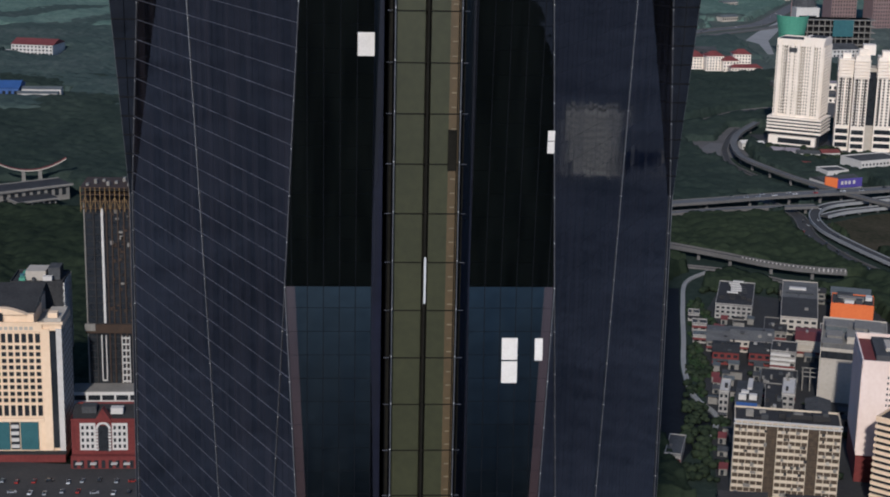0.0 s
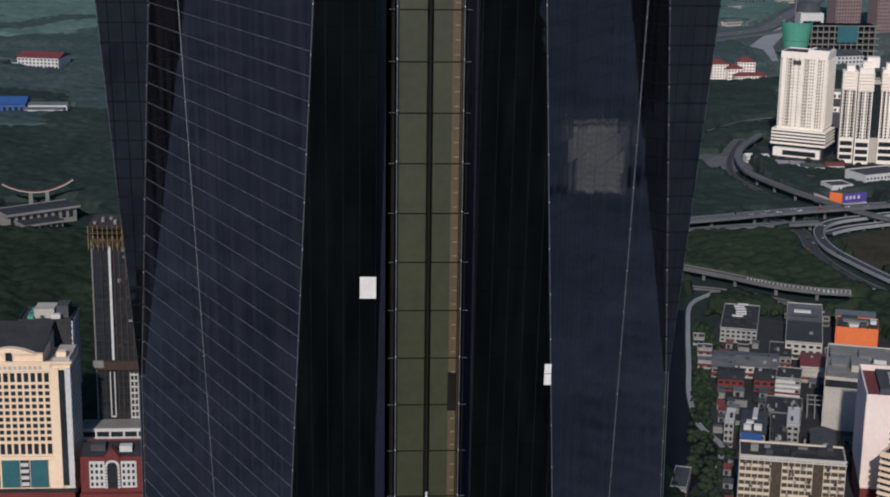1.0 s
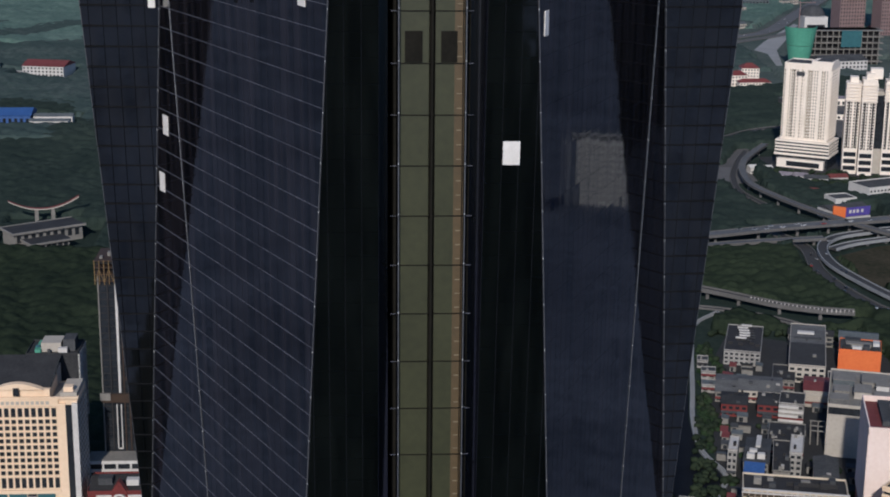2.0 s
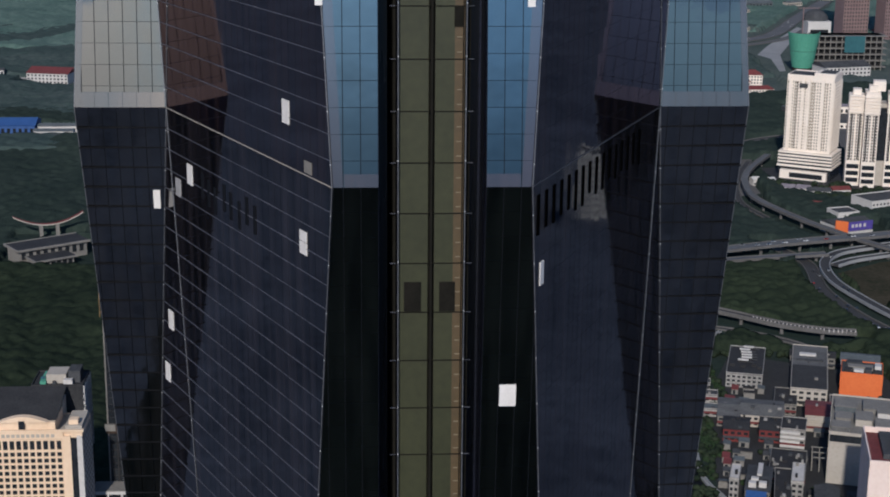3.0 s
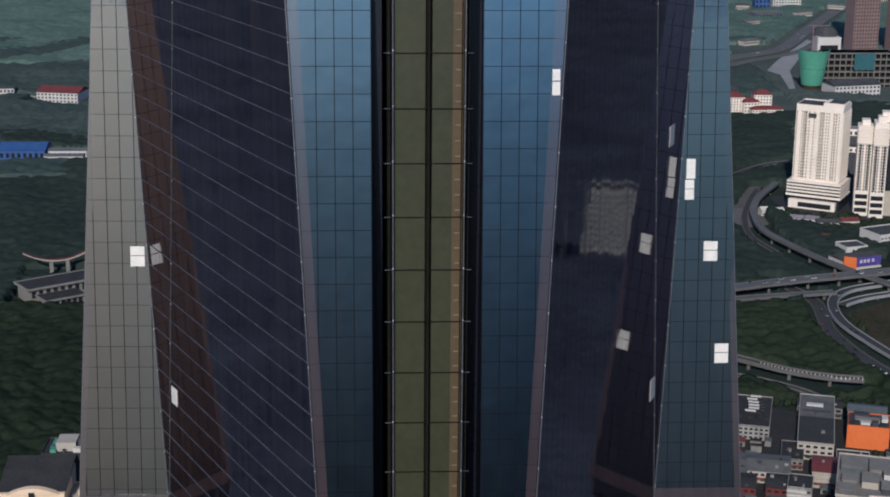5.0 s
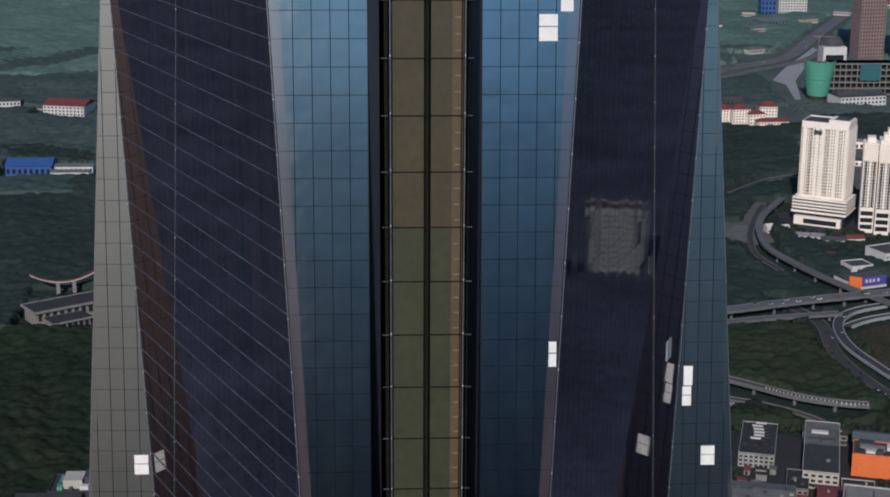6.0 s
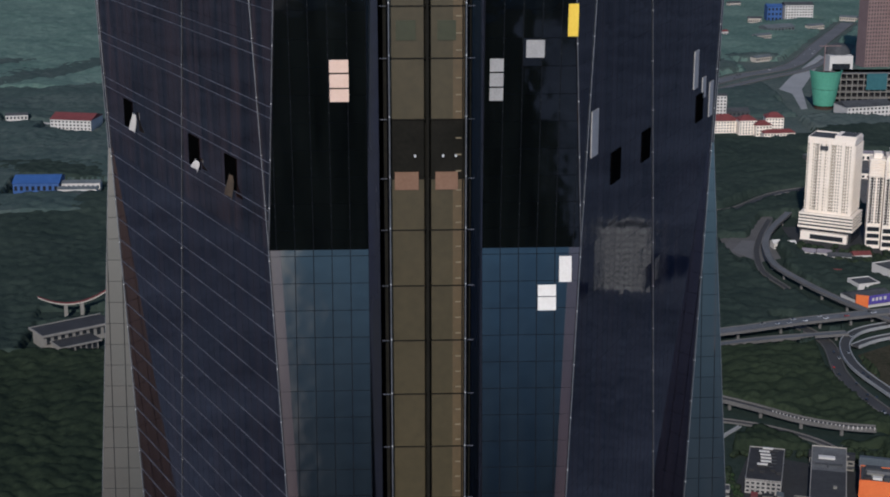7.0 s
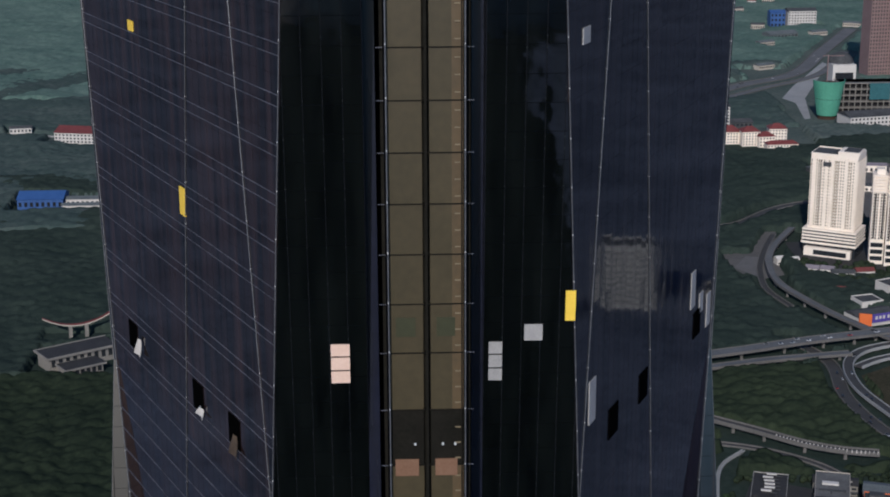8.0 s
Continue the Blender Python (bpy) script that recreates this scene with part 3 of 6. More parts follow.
board("front", -4.98, 286.1, split=False)
board("front", 8.0, 258.95, t=1.96, split=False)
board("front", 8.0, 256.85, t=1.96, split=False)
board("front", 10.6, 258.9, w=0.7, split=False)
board("front", 10.9, 277.8, w=0.6)
board("front", 6.5, 319.8, split=False)
board("front", 7.75, 353.3, w=0.6, split=False)
board("front", -8.9, 353.4, w=0.6, split=False)
board("front", 10.7, 414.7, w=0.95, split=False)
board("front", 9.3, 412.5)
board("front", 9.9, 387.4, w=0.6)
board("front", -6.3, 429.6, BOARD_PINK, 1.4, 1.0, split=False)
board("front", -6.3, 430.7, BOARD_PINK, 1.4, 0.95, split=False)
board("front", -6.3, 428.5, BOARD_PINK, 1.4, 0.95, split=False)
board("front", 5.2, 429.6, BOARD_GREY, 1.0, 1.0, split=False)
board("front", 5.2, 430.7, BOARD_GREY, 1.0, 0.95, split=False)
board("front", 5.2, 428.5, BOARD_GREY, 1.0, 0.95, split=False)
board("front", 8.0, 431.9, BOARD_GREY, 1.35, 1.3, split=False)
board("front", 10.7, 434.0, BOARD_YELLOW, 0.75, 2.4, split=False)
board("wing", 25.6, 300.3, w=0.5)
board("wing", 26.4, 295.8, w=0.7)
board("wing", -26.3, 328.5, w=0.7, split=False)
board("wing", 31.5, 353.8)
board("wing", 30.1, 364.3)
board("wing", -27.4, 364.1)
board("wing", 27.9, 372.6, w=0.9, split=False)
board("wing", 27.8, 370.5, w=0.9)
board("wall", -25.2, 315.7, split=False)
board("wall", -25.9, 309.5, split=False)
board("wall", -23.5, 351.5, BOARD, 1.5, 1.7, split=False)
board("wall", -11.8, 342.8, split=False)
board("wall", -9.9, 338.9, RAW, 1.4, 1.0, split=False)
board("wall", -22.1, 332.6, split=False)
board("wall", -23.6, 330.6, BOARD_GREY, 1.4, 1.8, split=False)
board("wall", -10.4, 332.3)
board("wall", 9.1, 330.3, w=0.9, split=False)
board("wall", 23.7, 351.6, BOARD_GREY, 1.6, 2.2, split=False)
board("wall", 25.0, 376.8, BOARD_GREY, 1.6, 2.0, split=False)
board("wall", 13.0, 424.7, BOARD_GREY, 1.6, 3.6, split=False)
board("wall", -24.6, 450.8, BOARD_YELLOW, 1.4, 0.9, split=False)
board("wall", -19.5, 437.7, BOARD_YELLOW, 1.3, 2.4, split=False)
board("wall", 11.6, 453.7, BOARD_GREY, 1.6, 1.2, split=False)
board("wall", 26.2, 424.8, BOARD_GREY, 1.5, 3.6, split=False)
board("wall", 27.6, 422.6, BOARD_GREY, 1.3, 2.0, split=False)
board("wall", 28.9, 421.0, BOARD_GREY, 1.4, 3.4, split=False)

# near-black boards stand in for the dimness inside each open bay
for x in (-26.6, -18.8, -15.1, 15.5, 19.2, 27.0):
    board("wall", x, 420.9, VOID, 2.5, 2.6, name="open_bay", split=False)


def tarp(x, z, w, t, mat):
    """A loose sheet that hangs out of an open bay."""
    side = 1 if x > 0 else -1
    o = wall_point(side, abs(x), z, 0.16)
    h = Vector((side, WALL_SLOPE, 0)).normalized()
    n = Vector((side * WALL_SLOPE, -1, 0)).normalized()
    pts, faces = [], []
    for j in range(5):
        for i in range(5):
            u, w2 = i / 4 - 0.5, j / 4 - 0.5
            sag = 0.10 + 0.12 * math.sin(5 * u + 3 * w2) + 0.2 * (0.5 - w2)
            pts.append(o + h * (u * w * (0.4 + 0.6 * (1 - j / 4))) + Vector((0, 0, 1)) * (w2 * t + 0.2 * u) + n * max(0.05, sag))
    for j in range(4):
        for i in range(4):
            faces.append((j * 5 + i, j * 5 + i + 1, j * 5 + i + 6, j * 5 + i + 5))
    back = [p - n * 0.03 for p in pts]
    faces += [tuple(25 + k for k in reversed(f)) for f in list(faces)]
    return mesh_object("tarpaulin", pts + back, faces, mat, tower, "loose tarpaulin hanging in an open bay")


tarp(-25.6, 420.5, 1.6, 1.7, WHITE)
tarp(-18.3, 420.0, 1.5, 0.8, WHITE)
tarp(-14.9, 419.9, 1.6, 1.9, BALCONY_SHADE)

# narrow open slots under the crest, their unlit inside painted as dark boards
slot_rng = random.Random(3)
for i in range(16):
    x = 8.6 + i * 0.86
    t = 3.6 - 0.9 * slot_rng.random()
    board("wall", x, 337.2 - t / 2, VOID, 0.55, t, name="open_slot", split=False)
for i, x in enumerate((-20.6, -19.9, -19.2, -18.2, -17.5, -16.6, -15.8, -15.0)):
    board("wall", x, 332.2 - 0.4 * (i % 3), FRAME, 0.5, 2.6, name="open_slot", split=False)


# ---- lift shaft in the notch ----
for side in (-1, 1):
    fin = Shape().add([(side * 2.75, 0.1, 0), (side * 3.05, 5.2, 0), (side * 3.05, 5.2, 545), (side * 2.75, 0.1, 545),
                       (side * 2.83, 0.1, 0), (side * 3.13, 5.2, 0), (side * 3.13, 5.2, 545), (side * 2.83, 0.1, 545)],
                      [(0, 1, 2, 3), (7, 6, 5, 4), (0, 3, 7, 4), (1, 5, 6, 2), (3, 2, 6, 7)])
    fin.make("shaft_fin", SEAL, tower)
    a, b = sorted((side * 3.45, side * (NOTCH - 0.004)))
    Shape().box(a, b, 5.9, 8.55, 0, 545).make("jamb_strip", JAMB, tower, "dark blue-violet glass strip beside the shaft")
    a, b = sorted((side * 3.13, side * 3.45))
    Shape().box(a, b, 7.6, 8.5, 0, 545).make("shadow_gap", SEAL, tower)
    for z0, z1 in zip(LEVELS[:-1], LEVELS[1:]):
        ya, yb = wall_y(front_x(z0)), wall_y(front_x(z1))
        xo, xi = side * (NOTCH - 0.002), side * (NOTCH - 0.02)
        cheek = Shape().add([(xi, ya + 0.02, z0), (xi, 7.0, z0), (xi, 7.0, z1), (xi, yb + 0.02, z1), (xo, ya + 0.02, z0), (xo, 7.0, z0), (xo, 7.0, z1), (xo, yb + 0.02, z1)],
                            [(0, 1, 2, 3), (7, 6, 5, 4), (0, 3, 7, 4), (1, 5, 6, 2)])
        cheek.make("shaft_cheek", JAMB, tower)
Shape().box(-3.1, 3.1, 0.95, 5.2, 0, 545).make("shaft_back", SHAFT_DARK, tower)
Shape().box(-0.09, 0.09, 0.3, 0.95, 0, 545).make("shaft_post", SHAFT_DARK, tower)
for side in (-1, 1):
    trim([Vector((side * 2.7, 0.0, 0)), Vector((side * 2.7, 0.0, 545))], 0.085, name="guide_rail")
Shape().box(2.44, 2.49, 0.28, 0.4, 0, 545).box(2.58, 2.62, 0.2, 0.3, 0, 545).make("cable_riser", SHAFT_DARK, tower)

clad = random.Random(11)
for z, above in zip(STOREYS[:-1], STOREYS[1:]):
    Shape().box(-2.62, 2.62, 0.46, 0.9, z - 0.03, z + 0.03).make("floor_beam", SHAFT_DARK, tower)
    for side in (-1, 1):
        Shape().box(side * 3.05 - 0.3, side * 3.05 + 0.3, 0.5, 0.6, z - 0.02, z + 0.02).make("bracket", ALU, tower)
    top = above - 0.03
    for x0, x1, mat in ((-2.62, -0.26, SHAFT), (0.26, 1.8, SHAFT), (1.8, 2.62, SHAFT_WARM)):
        if z > 395 and mat is SHAFT:
            mat = SHAFT_OCHRE
        if 423 < z < 424:
            mat = SHAFT_DARK
        Shape().box(x0, x1, 0.55 + clad.uniform(0, 0.03), 0.95, z + 0.03, top).make("shaft_cladding", mat, tower)
    if 220 < z < 470:
        for h in (0.5, 1.7, 2.9):
            Shape().box(2.0, 2.4, 0.46, 0.56, z + h, z + h + 0.09).make("rung", RUNG, tower)
for x0, x1 in ((-2.2, -0.8), (0.7, 2.0)):
    Shape().box(x0, x1, 0.46, 0.55, 327.2, 329.7).make("shaft_door", SHAFT_DARK, tower, "dark lift door")
    Shape().box(x0 - 0.15, x1 + 0.15, 0.44, 0.54, 422.5, 423.8).make("copper_panel", COPPER, tower, "copper-toned panel")
    Shape().box(x0, x1, 0.5, 0.555, 433.2, 434.6).make("service_window", SHAFT, tower)
for x in (-0.9, 1.1, 2.0):
    Shape().box(x - 0.07, x + 0.07, 0.36, 0.54, 424.9, 425.05).make("small_lamp", SPARK, tower)
Shape().box(1.75, 2.45, 0.4, 0.55, 350.7, 352.3).make("access_hatch", SHAFT_DARK, tower)
Shape().box(1.75, 2.45, 0.4, 0.55, 276.2, 279.6).make("access_hatch", SHAFT_DARK, tower)
Shape().box(-0.05, 0.12, 0.15, 0.3, 264.8, 268.8).make("inspection_light", SPARK, tower)


# ---- ground ----
def disc(name, radius, z, mat, label, segments=96):
    vs = [(0, 0, z)] + [(radius * math.cos(2 * math.pi * i / segments), radius * math.sin(2 * math.pi * i / segments), z) for i in range(segments)]
    fs = [(0, 1 + i, 1 + (i + 1) % segments) for i in range(segments)]
    ob = mesh_object(name, vs, fs, mat)
    return tagged(ob, label, "ground", kind="structure")


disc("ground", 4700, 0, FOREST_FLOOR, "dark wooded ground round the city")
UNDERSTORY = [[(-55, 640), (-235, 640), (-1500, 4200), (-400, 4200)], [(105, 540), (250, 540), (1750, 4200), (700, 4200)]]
# emissive ring outside the view, added to brighten reflections in the glass
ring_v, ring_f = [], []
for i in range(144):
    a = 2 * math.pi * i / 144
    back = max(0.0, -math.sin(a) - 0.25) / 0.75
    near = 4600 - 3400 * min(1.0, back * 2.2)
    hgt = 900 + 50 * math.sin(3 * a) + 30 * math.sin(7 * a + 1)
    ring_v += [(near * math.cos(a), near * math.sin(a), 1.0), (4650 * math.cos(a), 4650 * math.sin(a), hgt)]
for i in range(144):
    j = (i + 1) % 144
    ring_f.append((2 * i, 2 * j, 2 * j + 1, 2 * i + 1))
tagged(mesh_object("backdrop", ring_v, ring_f, RING_GLOW), "unseen glowing ring for the tower glass to mirror", "haze", kind="structure")


def patch(name, pts, z, mat, label, category="ground"):
    n = len(pts)
    sh = Shape().prism(pts, 0.0, z)
    return tagged(sh.make(name, mat), label, category, kind="structure")


for ring in UNDERSTORY:
    patch("lawn", ring, 0.06, LEAF_MID, "dark green undergrowth below the trees", "undergrowth")
patch("pavement", [(-215, 560), (-90, 560), (-92, 612), (-215, 628)], 0.25, ASPHALT, "dark asphalt car park beside the hotel", "car park")
patch("pavement", [(170, 555), (345, 560), (350, 880), (255, 930), (215, 830), (196, 700)], 0.2, PAVING, "grey paved yards between shophouses", "pavement")
patch("pavement", [(352, 1440), (372, 1400), (396, 1412), (400, 1470), (372, 1480)], 0.2, CONCRETE, "pale open yard inside a road bend", "yard")
patch("pavement", [(420, 1440), (480, 1405), (560, 1415), (540, 1530), (425, 1530)], 0.2, PAVING, "grey yards round the white high-rises", "pavement")
patch("pavement", [(619, 2335), (630, 2296), (612, 2173), (622, 2177), (654, 2333), (711, 2481), (772, 2637), (769, 2661), (659, 2432)], 0.3, PALE_CONCRETE, "pale concrete channel apron by a building site", "apron")
# unseen sheets added so the side walls mirror a lighter ground
patch("pavement", [(45, -200), (4200, -600), (2700, 3700), (600, 1250), (215, 500), (45, 480)], 0.12, MIRRORED_GROUND_EAST, "grey ground sheet out of view, mirrored in the glass", "district")
patch("pavement", [(-45, -200), (-45, 480), (-215, 500), (-600, 1250), (-2700, 3700), (-4200, -600)], 0.12, MIRRORED_GROUND, "grey ground sheet out of view, mirrored in the glass", "district")
patch("pavement", [(378, 1560), (428, 1580), (398, 1472), (356, 1417), (340, 1480)], 0.15, EARTH, "bare brown earth inside the road bend", "yard")
patch("pavement", [(525, 1590), (640, 1570), (740, 1900), (610, 1910)], 0.15, EARTH, "grey open ground behind the towers", "yard")
# far ground takes the leaf colour with haze mixed in
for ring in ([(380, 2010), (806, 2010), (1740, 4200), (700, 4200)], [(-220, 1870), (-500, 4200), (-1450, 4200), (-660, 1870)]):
    patch("lawn", ring, 0.1, LEAF_HAZE, "haze-tinted green scrub below the far trees", "scrub")
# unseen sheets for the lower wings to mirror, with a dark middle left
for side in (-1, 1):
    patch("pavement", [(side * 122, -240), (side * 122, -1150), (side * 800, -1150), (side * 500, -240)], 0.12, MIRRORED_GROUND, "grey ground sheet out of view, mirrored in the glass", "district")
patch("lawn", [(390, 1128), (436, 1160), (500, 1180), (505, 1100), (440, 1030), (398, 1040), (388, 1080)], 0.3, DRY_GRASS, "dry brown-green grass inside a road bend", "lawn")


# ---- roads ----
def smooth_line(pts, step=8.0):
    """A soft curve through the points, as a list of Vectors."""
    P = [Vector((*p, 0)) if len(p) == 2 else Vector(p) for p in pts]
    P = [P[0] * 2 - P[1]] + P + [P[-1] * 2 - P[-2]]
    out = []
    for i in range(1, len(P) - 2):
        n = max(2, int((P[i + 1] - P[i]).length / step))
        for k in range(n):
            t = k / n
            out.append(0.5 * (2 * P[i] + (P[i + 1] - P[i - 1]) * t + (2 * P[i - 1] - 5 * P[i] + 4 * P[i + 1] - P[i + 2]) * t * t
                              + (3 * P[i] - P[i - 1] - 3 * P[i + 1] + P[i + 2]) * t ** 3))
    out.append(P[-2])
    return out


def ribbon(shape, line, u0, u1, z0, z1):
    """Sweeps a rectangular section along a line: from u0 to u1 across, from z0 to z1 above it."""
    n = len(shape.v)
    for i, p in enumerate(line):
        a = (line[min(i + 1, len(line) - 1)] - line[max(i - 1, 0)])
        a.z = 0
        a.normalize()
        s = Vector((a.y, -a.x, 0))
        shape.v += [tuple(p + s * u0 + Vector((0, 0, z0))), tuple(p + s * u1 + Vector((0, 0, z0))),
                    tuple(p + s * u1 + Vector((0, 0, z1))), tuple(p + s * u0 + Vector((0, 0, z1)))]
    for i in range(len(line) - 1):
        a, b = n + 4 * i, n + 4 * i + 4
        for k in range(4):
            shape.f.append((a + k, a + (k + 1) % 4, b + (k + 1) % 4, b + k))
    shape.f += [(n + 3, n + 2, n + 1, n), tuple(n + 4 * (len(line) - 1) + k for k in range(4))]


ROAD_LINES = []


def road(pts, width, label, lift=0.0, piers=0.0, edge=CONCRETE, name="road", rail=0.9, deck=ASPHALT, lane=False):
    line = smooth_line(pts)
    ROAD_LINES.append(line)
    top = empty(name, label, "road", kind="structure")
    sh = Shape()
    ribbon(sh, line, -width / 2, width / 2, lift - (1.4 if piers else 0) if lift else 0.0, lift + 0.35)
    sh.make("deck", deck, top)
    for s in (-1, 1):
        e = Shape()
        ribbon(e, line, s * width / 2 - 0.35, s * width / 2 + 0.35, lift - (1.5 if piers else 0) if lift else 0.0, lift + 0.4 + rail)
        e.make("parapet", edge, top)
    if lane:
        m = Shape()
        for i in range(0, len(line) - 1, 2):
            ribbon(m, line[i:i + 2], -0.14, 0.14, lift + 0.36, lift + 0.375)
        ob = m.make("lane_marks", WHITE, top)
        ob["kind"] = "stuff"
    if piers:
        d = 0.0
        for p, q in zip(line[:-1], line[1:]):
            d += (q - p).length
            if d > piers:
                d = 0.0
                Shape().box(p.x - 1.1, p.x + 1.1, p.y - 1.1, p.y + 1.1, 0, lift - 1.3 + p.z).make("pier", CONCRETE, top)
    return top


road([(205, 1143), (300, 1172), (340, 1186), (371, 1196), (463, 1221), (600, 1262)], 13, "grey elevated expressway on concrete piers", 9, 32, deck=HIGHWAY, rail=0.5)
road([(205, 1120), (300, 1150), (345, 1160), (392, 1168)], 8, "grey elevated slip road on concrete piers", 6, 28, deck=HIGHWAY, rail=0.5)
road([(480, 1212), (440, 1196), (405, 1178), (384, 1146), (377, 1096), (386, 1040), (400, 985)], 8, "dark ramp with pale parapets curving down beside the expressway", 4, 30, deck=ASPHALT, edge=PALE_CONCRETE, rail=0.7)
road([(540, 1208), (490, 1188), (446, 1171), (412, 1156), (391, 1140)], 7, "pale concrete slip road on piers joining the ramp", 4.07, 16, deck=ASPHALT, edge=PALE_CONCRETE, rail=0.7)
road([(352, 1222), (372, 1160), (364, 1081), (373, 1010), (396, 940)], 11, "dark asphalt road passing under the expressway", 0.2)
road([(440, 1560), (408, 1500), (392, 1460), (383, 1423), (378, 1366), (390, 1311), (411, 1251), (448, 1177), (500, 1110)], 6.5, "elevated rail-like road bending round the white high-rise", 8, 30, deck=HIGHWAY, rail=0.5)
road([(420, 1560), (400, 1510), (384, 1462), (374, 1423), (367, 1366), (377, 1311)], 6, "narrow service road below the viaduct", 0.2, lane=False)
road([(225, 1042), (271, 1003), (303, 974), (329, 960), (352, 954)], 7, "pale viaduct with a posted railing", 7, 24, rail=1.2)
road([(215, 1000), (262, 985), (296, 962), (316, 935), (322, 900)], 6, "dark curving street below the viaduct", 0.2)
road([(259, 978), (236, 948), (222, 892), (207, 817), (196, 763), (191, 714), (197, 682), (191, 661), (180, 642)], 2.2, "pale concrete riverside footpath with low walls", 0.3, edge=PALE_CONCRETE, deck=PALE_CONCRETE, lane=False)
road([(-640, 2126), (-531, 2121), (-486, 2120), (-455, 2112)], 5, "pale lane on the wooded hillside", 0.3, deck=PALE_CONCRETE, edge=PALE_CONCRETE)
road([(350, 1590), (391, 1606), (459, 1677), (560, 1720)], 10, "grey side road through the woods", 0.3)
road([(500, 2360), (584, 2452), (693, 2551), (803, 2783), (930, 3050)], 26, "wide grey highway running away through the city", 0.3, deck=HIGHWAY)
road([(520, 2330), (610, 2420), (730, 2540), (840, 2770)], 14, "second carriageway of the grey highway", 0.3, deck=HIGHWAY)

# posts along the viaduct railing
posts = empty("fence", "row of pale posts along the viaduct", "fence")
line = smooth_line([(285, 990, 7), (303, 974, 7), (329, 960, 7), (350, 954.5, 7)], 2.8)
for p in line:
    Shape().box(p.x - 0.35, p.x + 0.35, p.y - 4.0, p.y - 3.3, 7.2, 9.4).make("post", WHITE, posts)


# ---- buildings ----
def pane_mesh(w, t, glass):
    key = (round(w, 2), round(t, 2), glass.name)
    if key not in pane_mesh.store:
        sh = Shape().box(-w / 2, w / 2, -0.05, 0.05, -t / 2, t / 2)
        me = bpy.data.meshes.new("window")
        me.from_pydata(sh.v, [], sh.f)
        me.materials.append(glass)
        pane_mesh.store[key] = me
    return pane_mesh.store[key]


pane_mesh.store = {}


def facade(parent, x0, y0, rz, width, z0, z1, cols, rows, mat, pier=0.35, band=0.4, depth=0.5, glass=PANE):
    """A wall of piers and bands, with a pane in each bay, from (x0, y0) along the direction rz in the parent's frame."""
    m = pose(x0, y0, 0, 0, 0, rz)
    cw, rh = width / cols, (z1 - z0) / rows
    pieces = []
    for c in range(cols + 1):
        a = max(0, c * cw - pier * cw / 2)
        b = min(width, c * cw + pier * cw / 2)
        pieces.append(("pier", Shape().box(a, b, -depth, 0, z0, z1)))
    for r in range(rows + 1):
        a = max(z0, z0 + r * rh - band * rh / 2)
        b = min(z1, z0 + r * rh + band * rh / 2)
        pieces.append(("wall_band", Shape().box(0, width, -depth * 0.92, 0, a, b)))
    for title, sh in pieces:
        sh.v = [tuple(m @ Vector(p)) for p in sh.v]
        sh.make(title, mat, parent)
    me = pane_mesh(cw * (1 - pier) + 0.1, rh * (1 - band) + 0.1, glass)
    for c in range(cols):
        for r in range(rows):
            w = new("window", me)
            w.parent = parent
            w.matrix_basis = m @ pose((c + 0.5) * cw, -0.12, z0 + (r + 0.5) * rh)


def block(name, label, x, y, w, d, h, rz=0, mat=WHITE, roof=DARK_ROOF, category="building", parapet=1.0, group=""):
    """A flat-roofed body: origin at the middle of its front edge, the front facing -y."""
    top = empty(name, label, category, x, y, 0, rz, group)
    Shape().box(-w / 2, w / 2, 0, d, 0, h).make("wall", mat, top)
    Shape().box(-w / 2 + 0.4, w / 2 - 0.4, 0.4, d - 0.4, h, h + 0.15).make("roof", roof, top)
    par = Shape()
    for b in ((-w / 2, w / 2, -0.15, 0.25), (-w / 2, w / 2, d - 0.25, d + 0.15)):
        par.box(b[0], b[1], b[2], b[3], h, h + parapet)
    par.box(-w / 2 - 0.15, -w / 2 + 0.25, 0.25, d - 0.25, h, h + parapet).box(w / 2 - 0.25, w / 2 + 0.15, 0.25, d - 0.25, h, h + parapet)
    par.make("parapet", mat, top)
    return top


def roof_boxes(top, w, d, h, n, seed, mats):
    r = random.Random(seed)
    for i in range(n):
        a, b, c = r.uniform(2, 5), r.uniform(2, 5), r.uniform(1.5, 3.5)
        x, y = r.uniform(-w / 2 + 3, w / 2 - 3), r.uniform(3, max(3.5, d - 3))
        Shape().box(x - a / 2, x + a / 2, y - b / 2, y + b / 2, h + 0.1, h + c).make("roof_unit", r.choice(mats), top)


# beige hotel with a grid of deep windows
hotel = block("hotel", "cream hotel block with a deep window grid and teal base", -163.5, 626, 46, 26, 68, 0, CREAM, BEIGE, "hotel")
facade(hotel, -22.7, 0, 0, 36, 28.9, 59.2, 11, 9, CREAM, 0.3, 0.3, 0.9)
facade(hotel, -22.7, 0, 0, 36, 21.6, 28.9, 11, 1, CREAM, 0.3, 0.22, 0.9)
facade(hotel, -22.7, 0, 0, 36, 59.2, 65.4, 11, 1, CREAM, 0.3, 0.22, 0.9)
for r in range(9):
    for c in range(11):
        x = -22.7 + (c + 0.5) * 36 / 11
        Shape().box(x - 1.15, x + 1.15, -1.15, -0.8, 29.3 + r * 3.37, 29.62 + r * 3.37).make("window_sill", CREAM, hotel)
for x in (-12.4, 1.5):
    Shape().box(x, x + 8.6, -0.75, -0.1, 5, 19.3).make("tile_panel", TEAL, hotel, "teal tiled panel")
Shape().box(-23, -13.5, -0.7, -0.1, 5, 19.3).make("tile_panel", TEAL, hotel, "teal tiled panel")
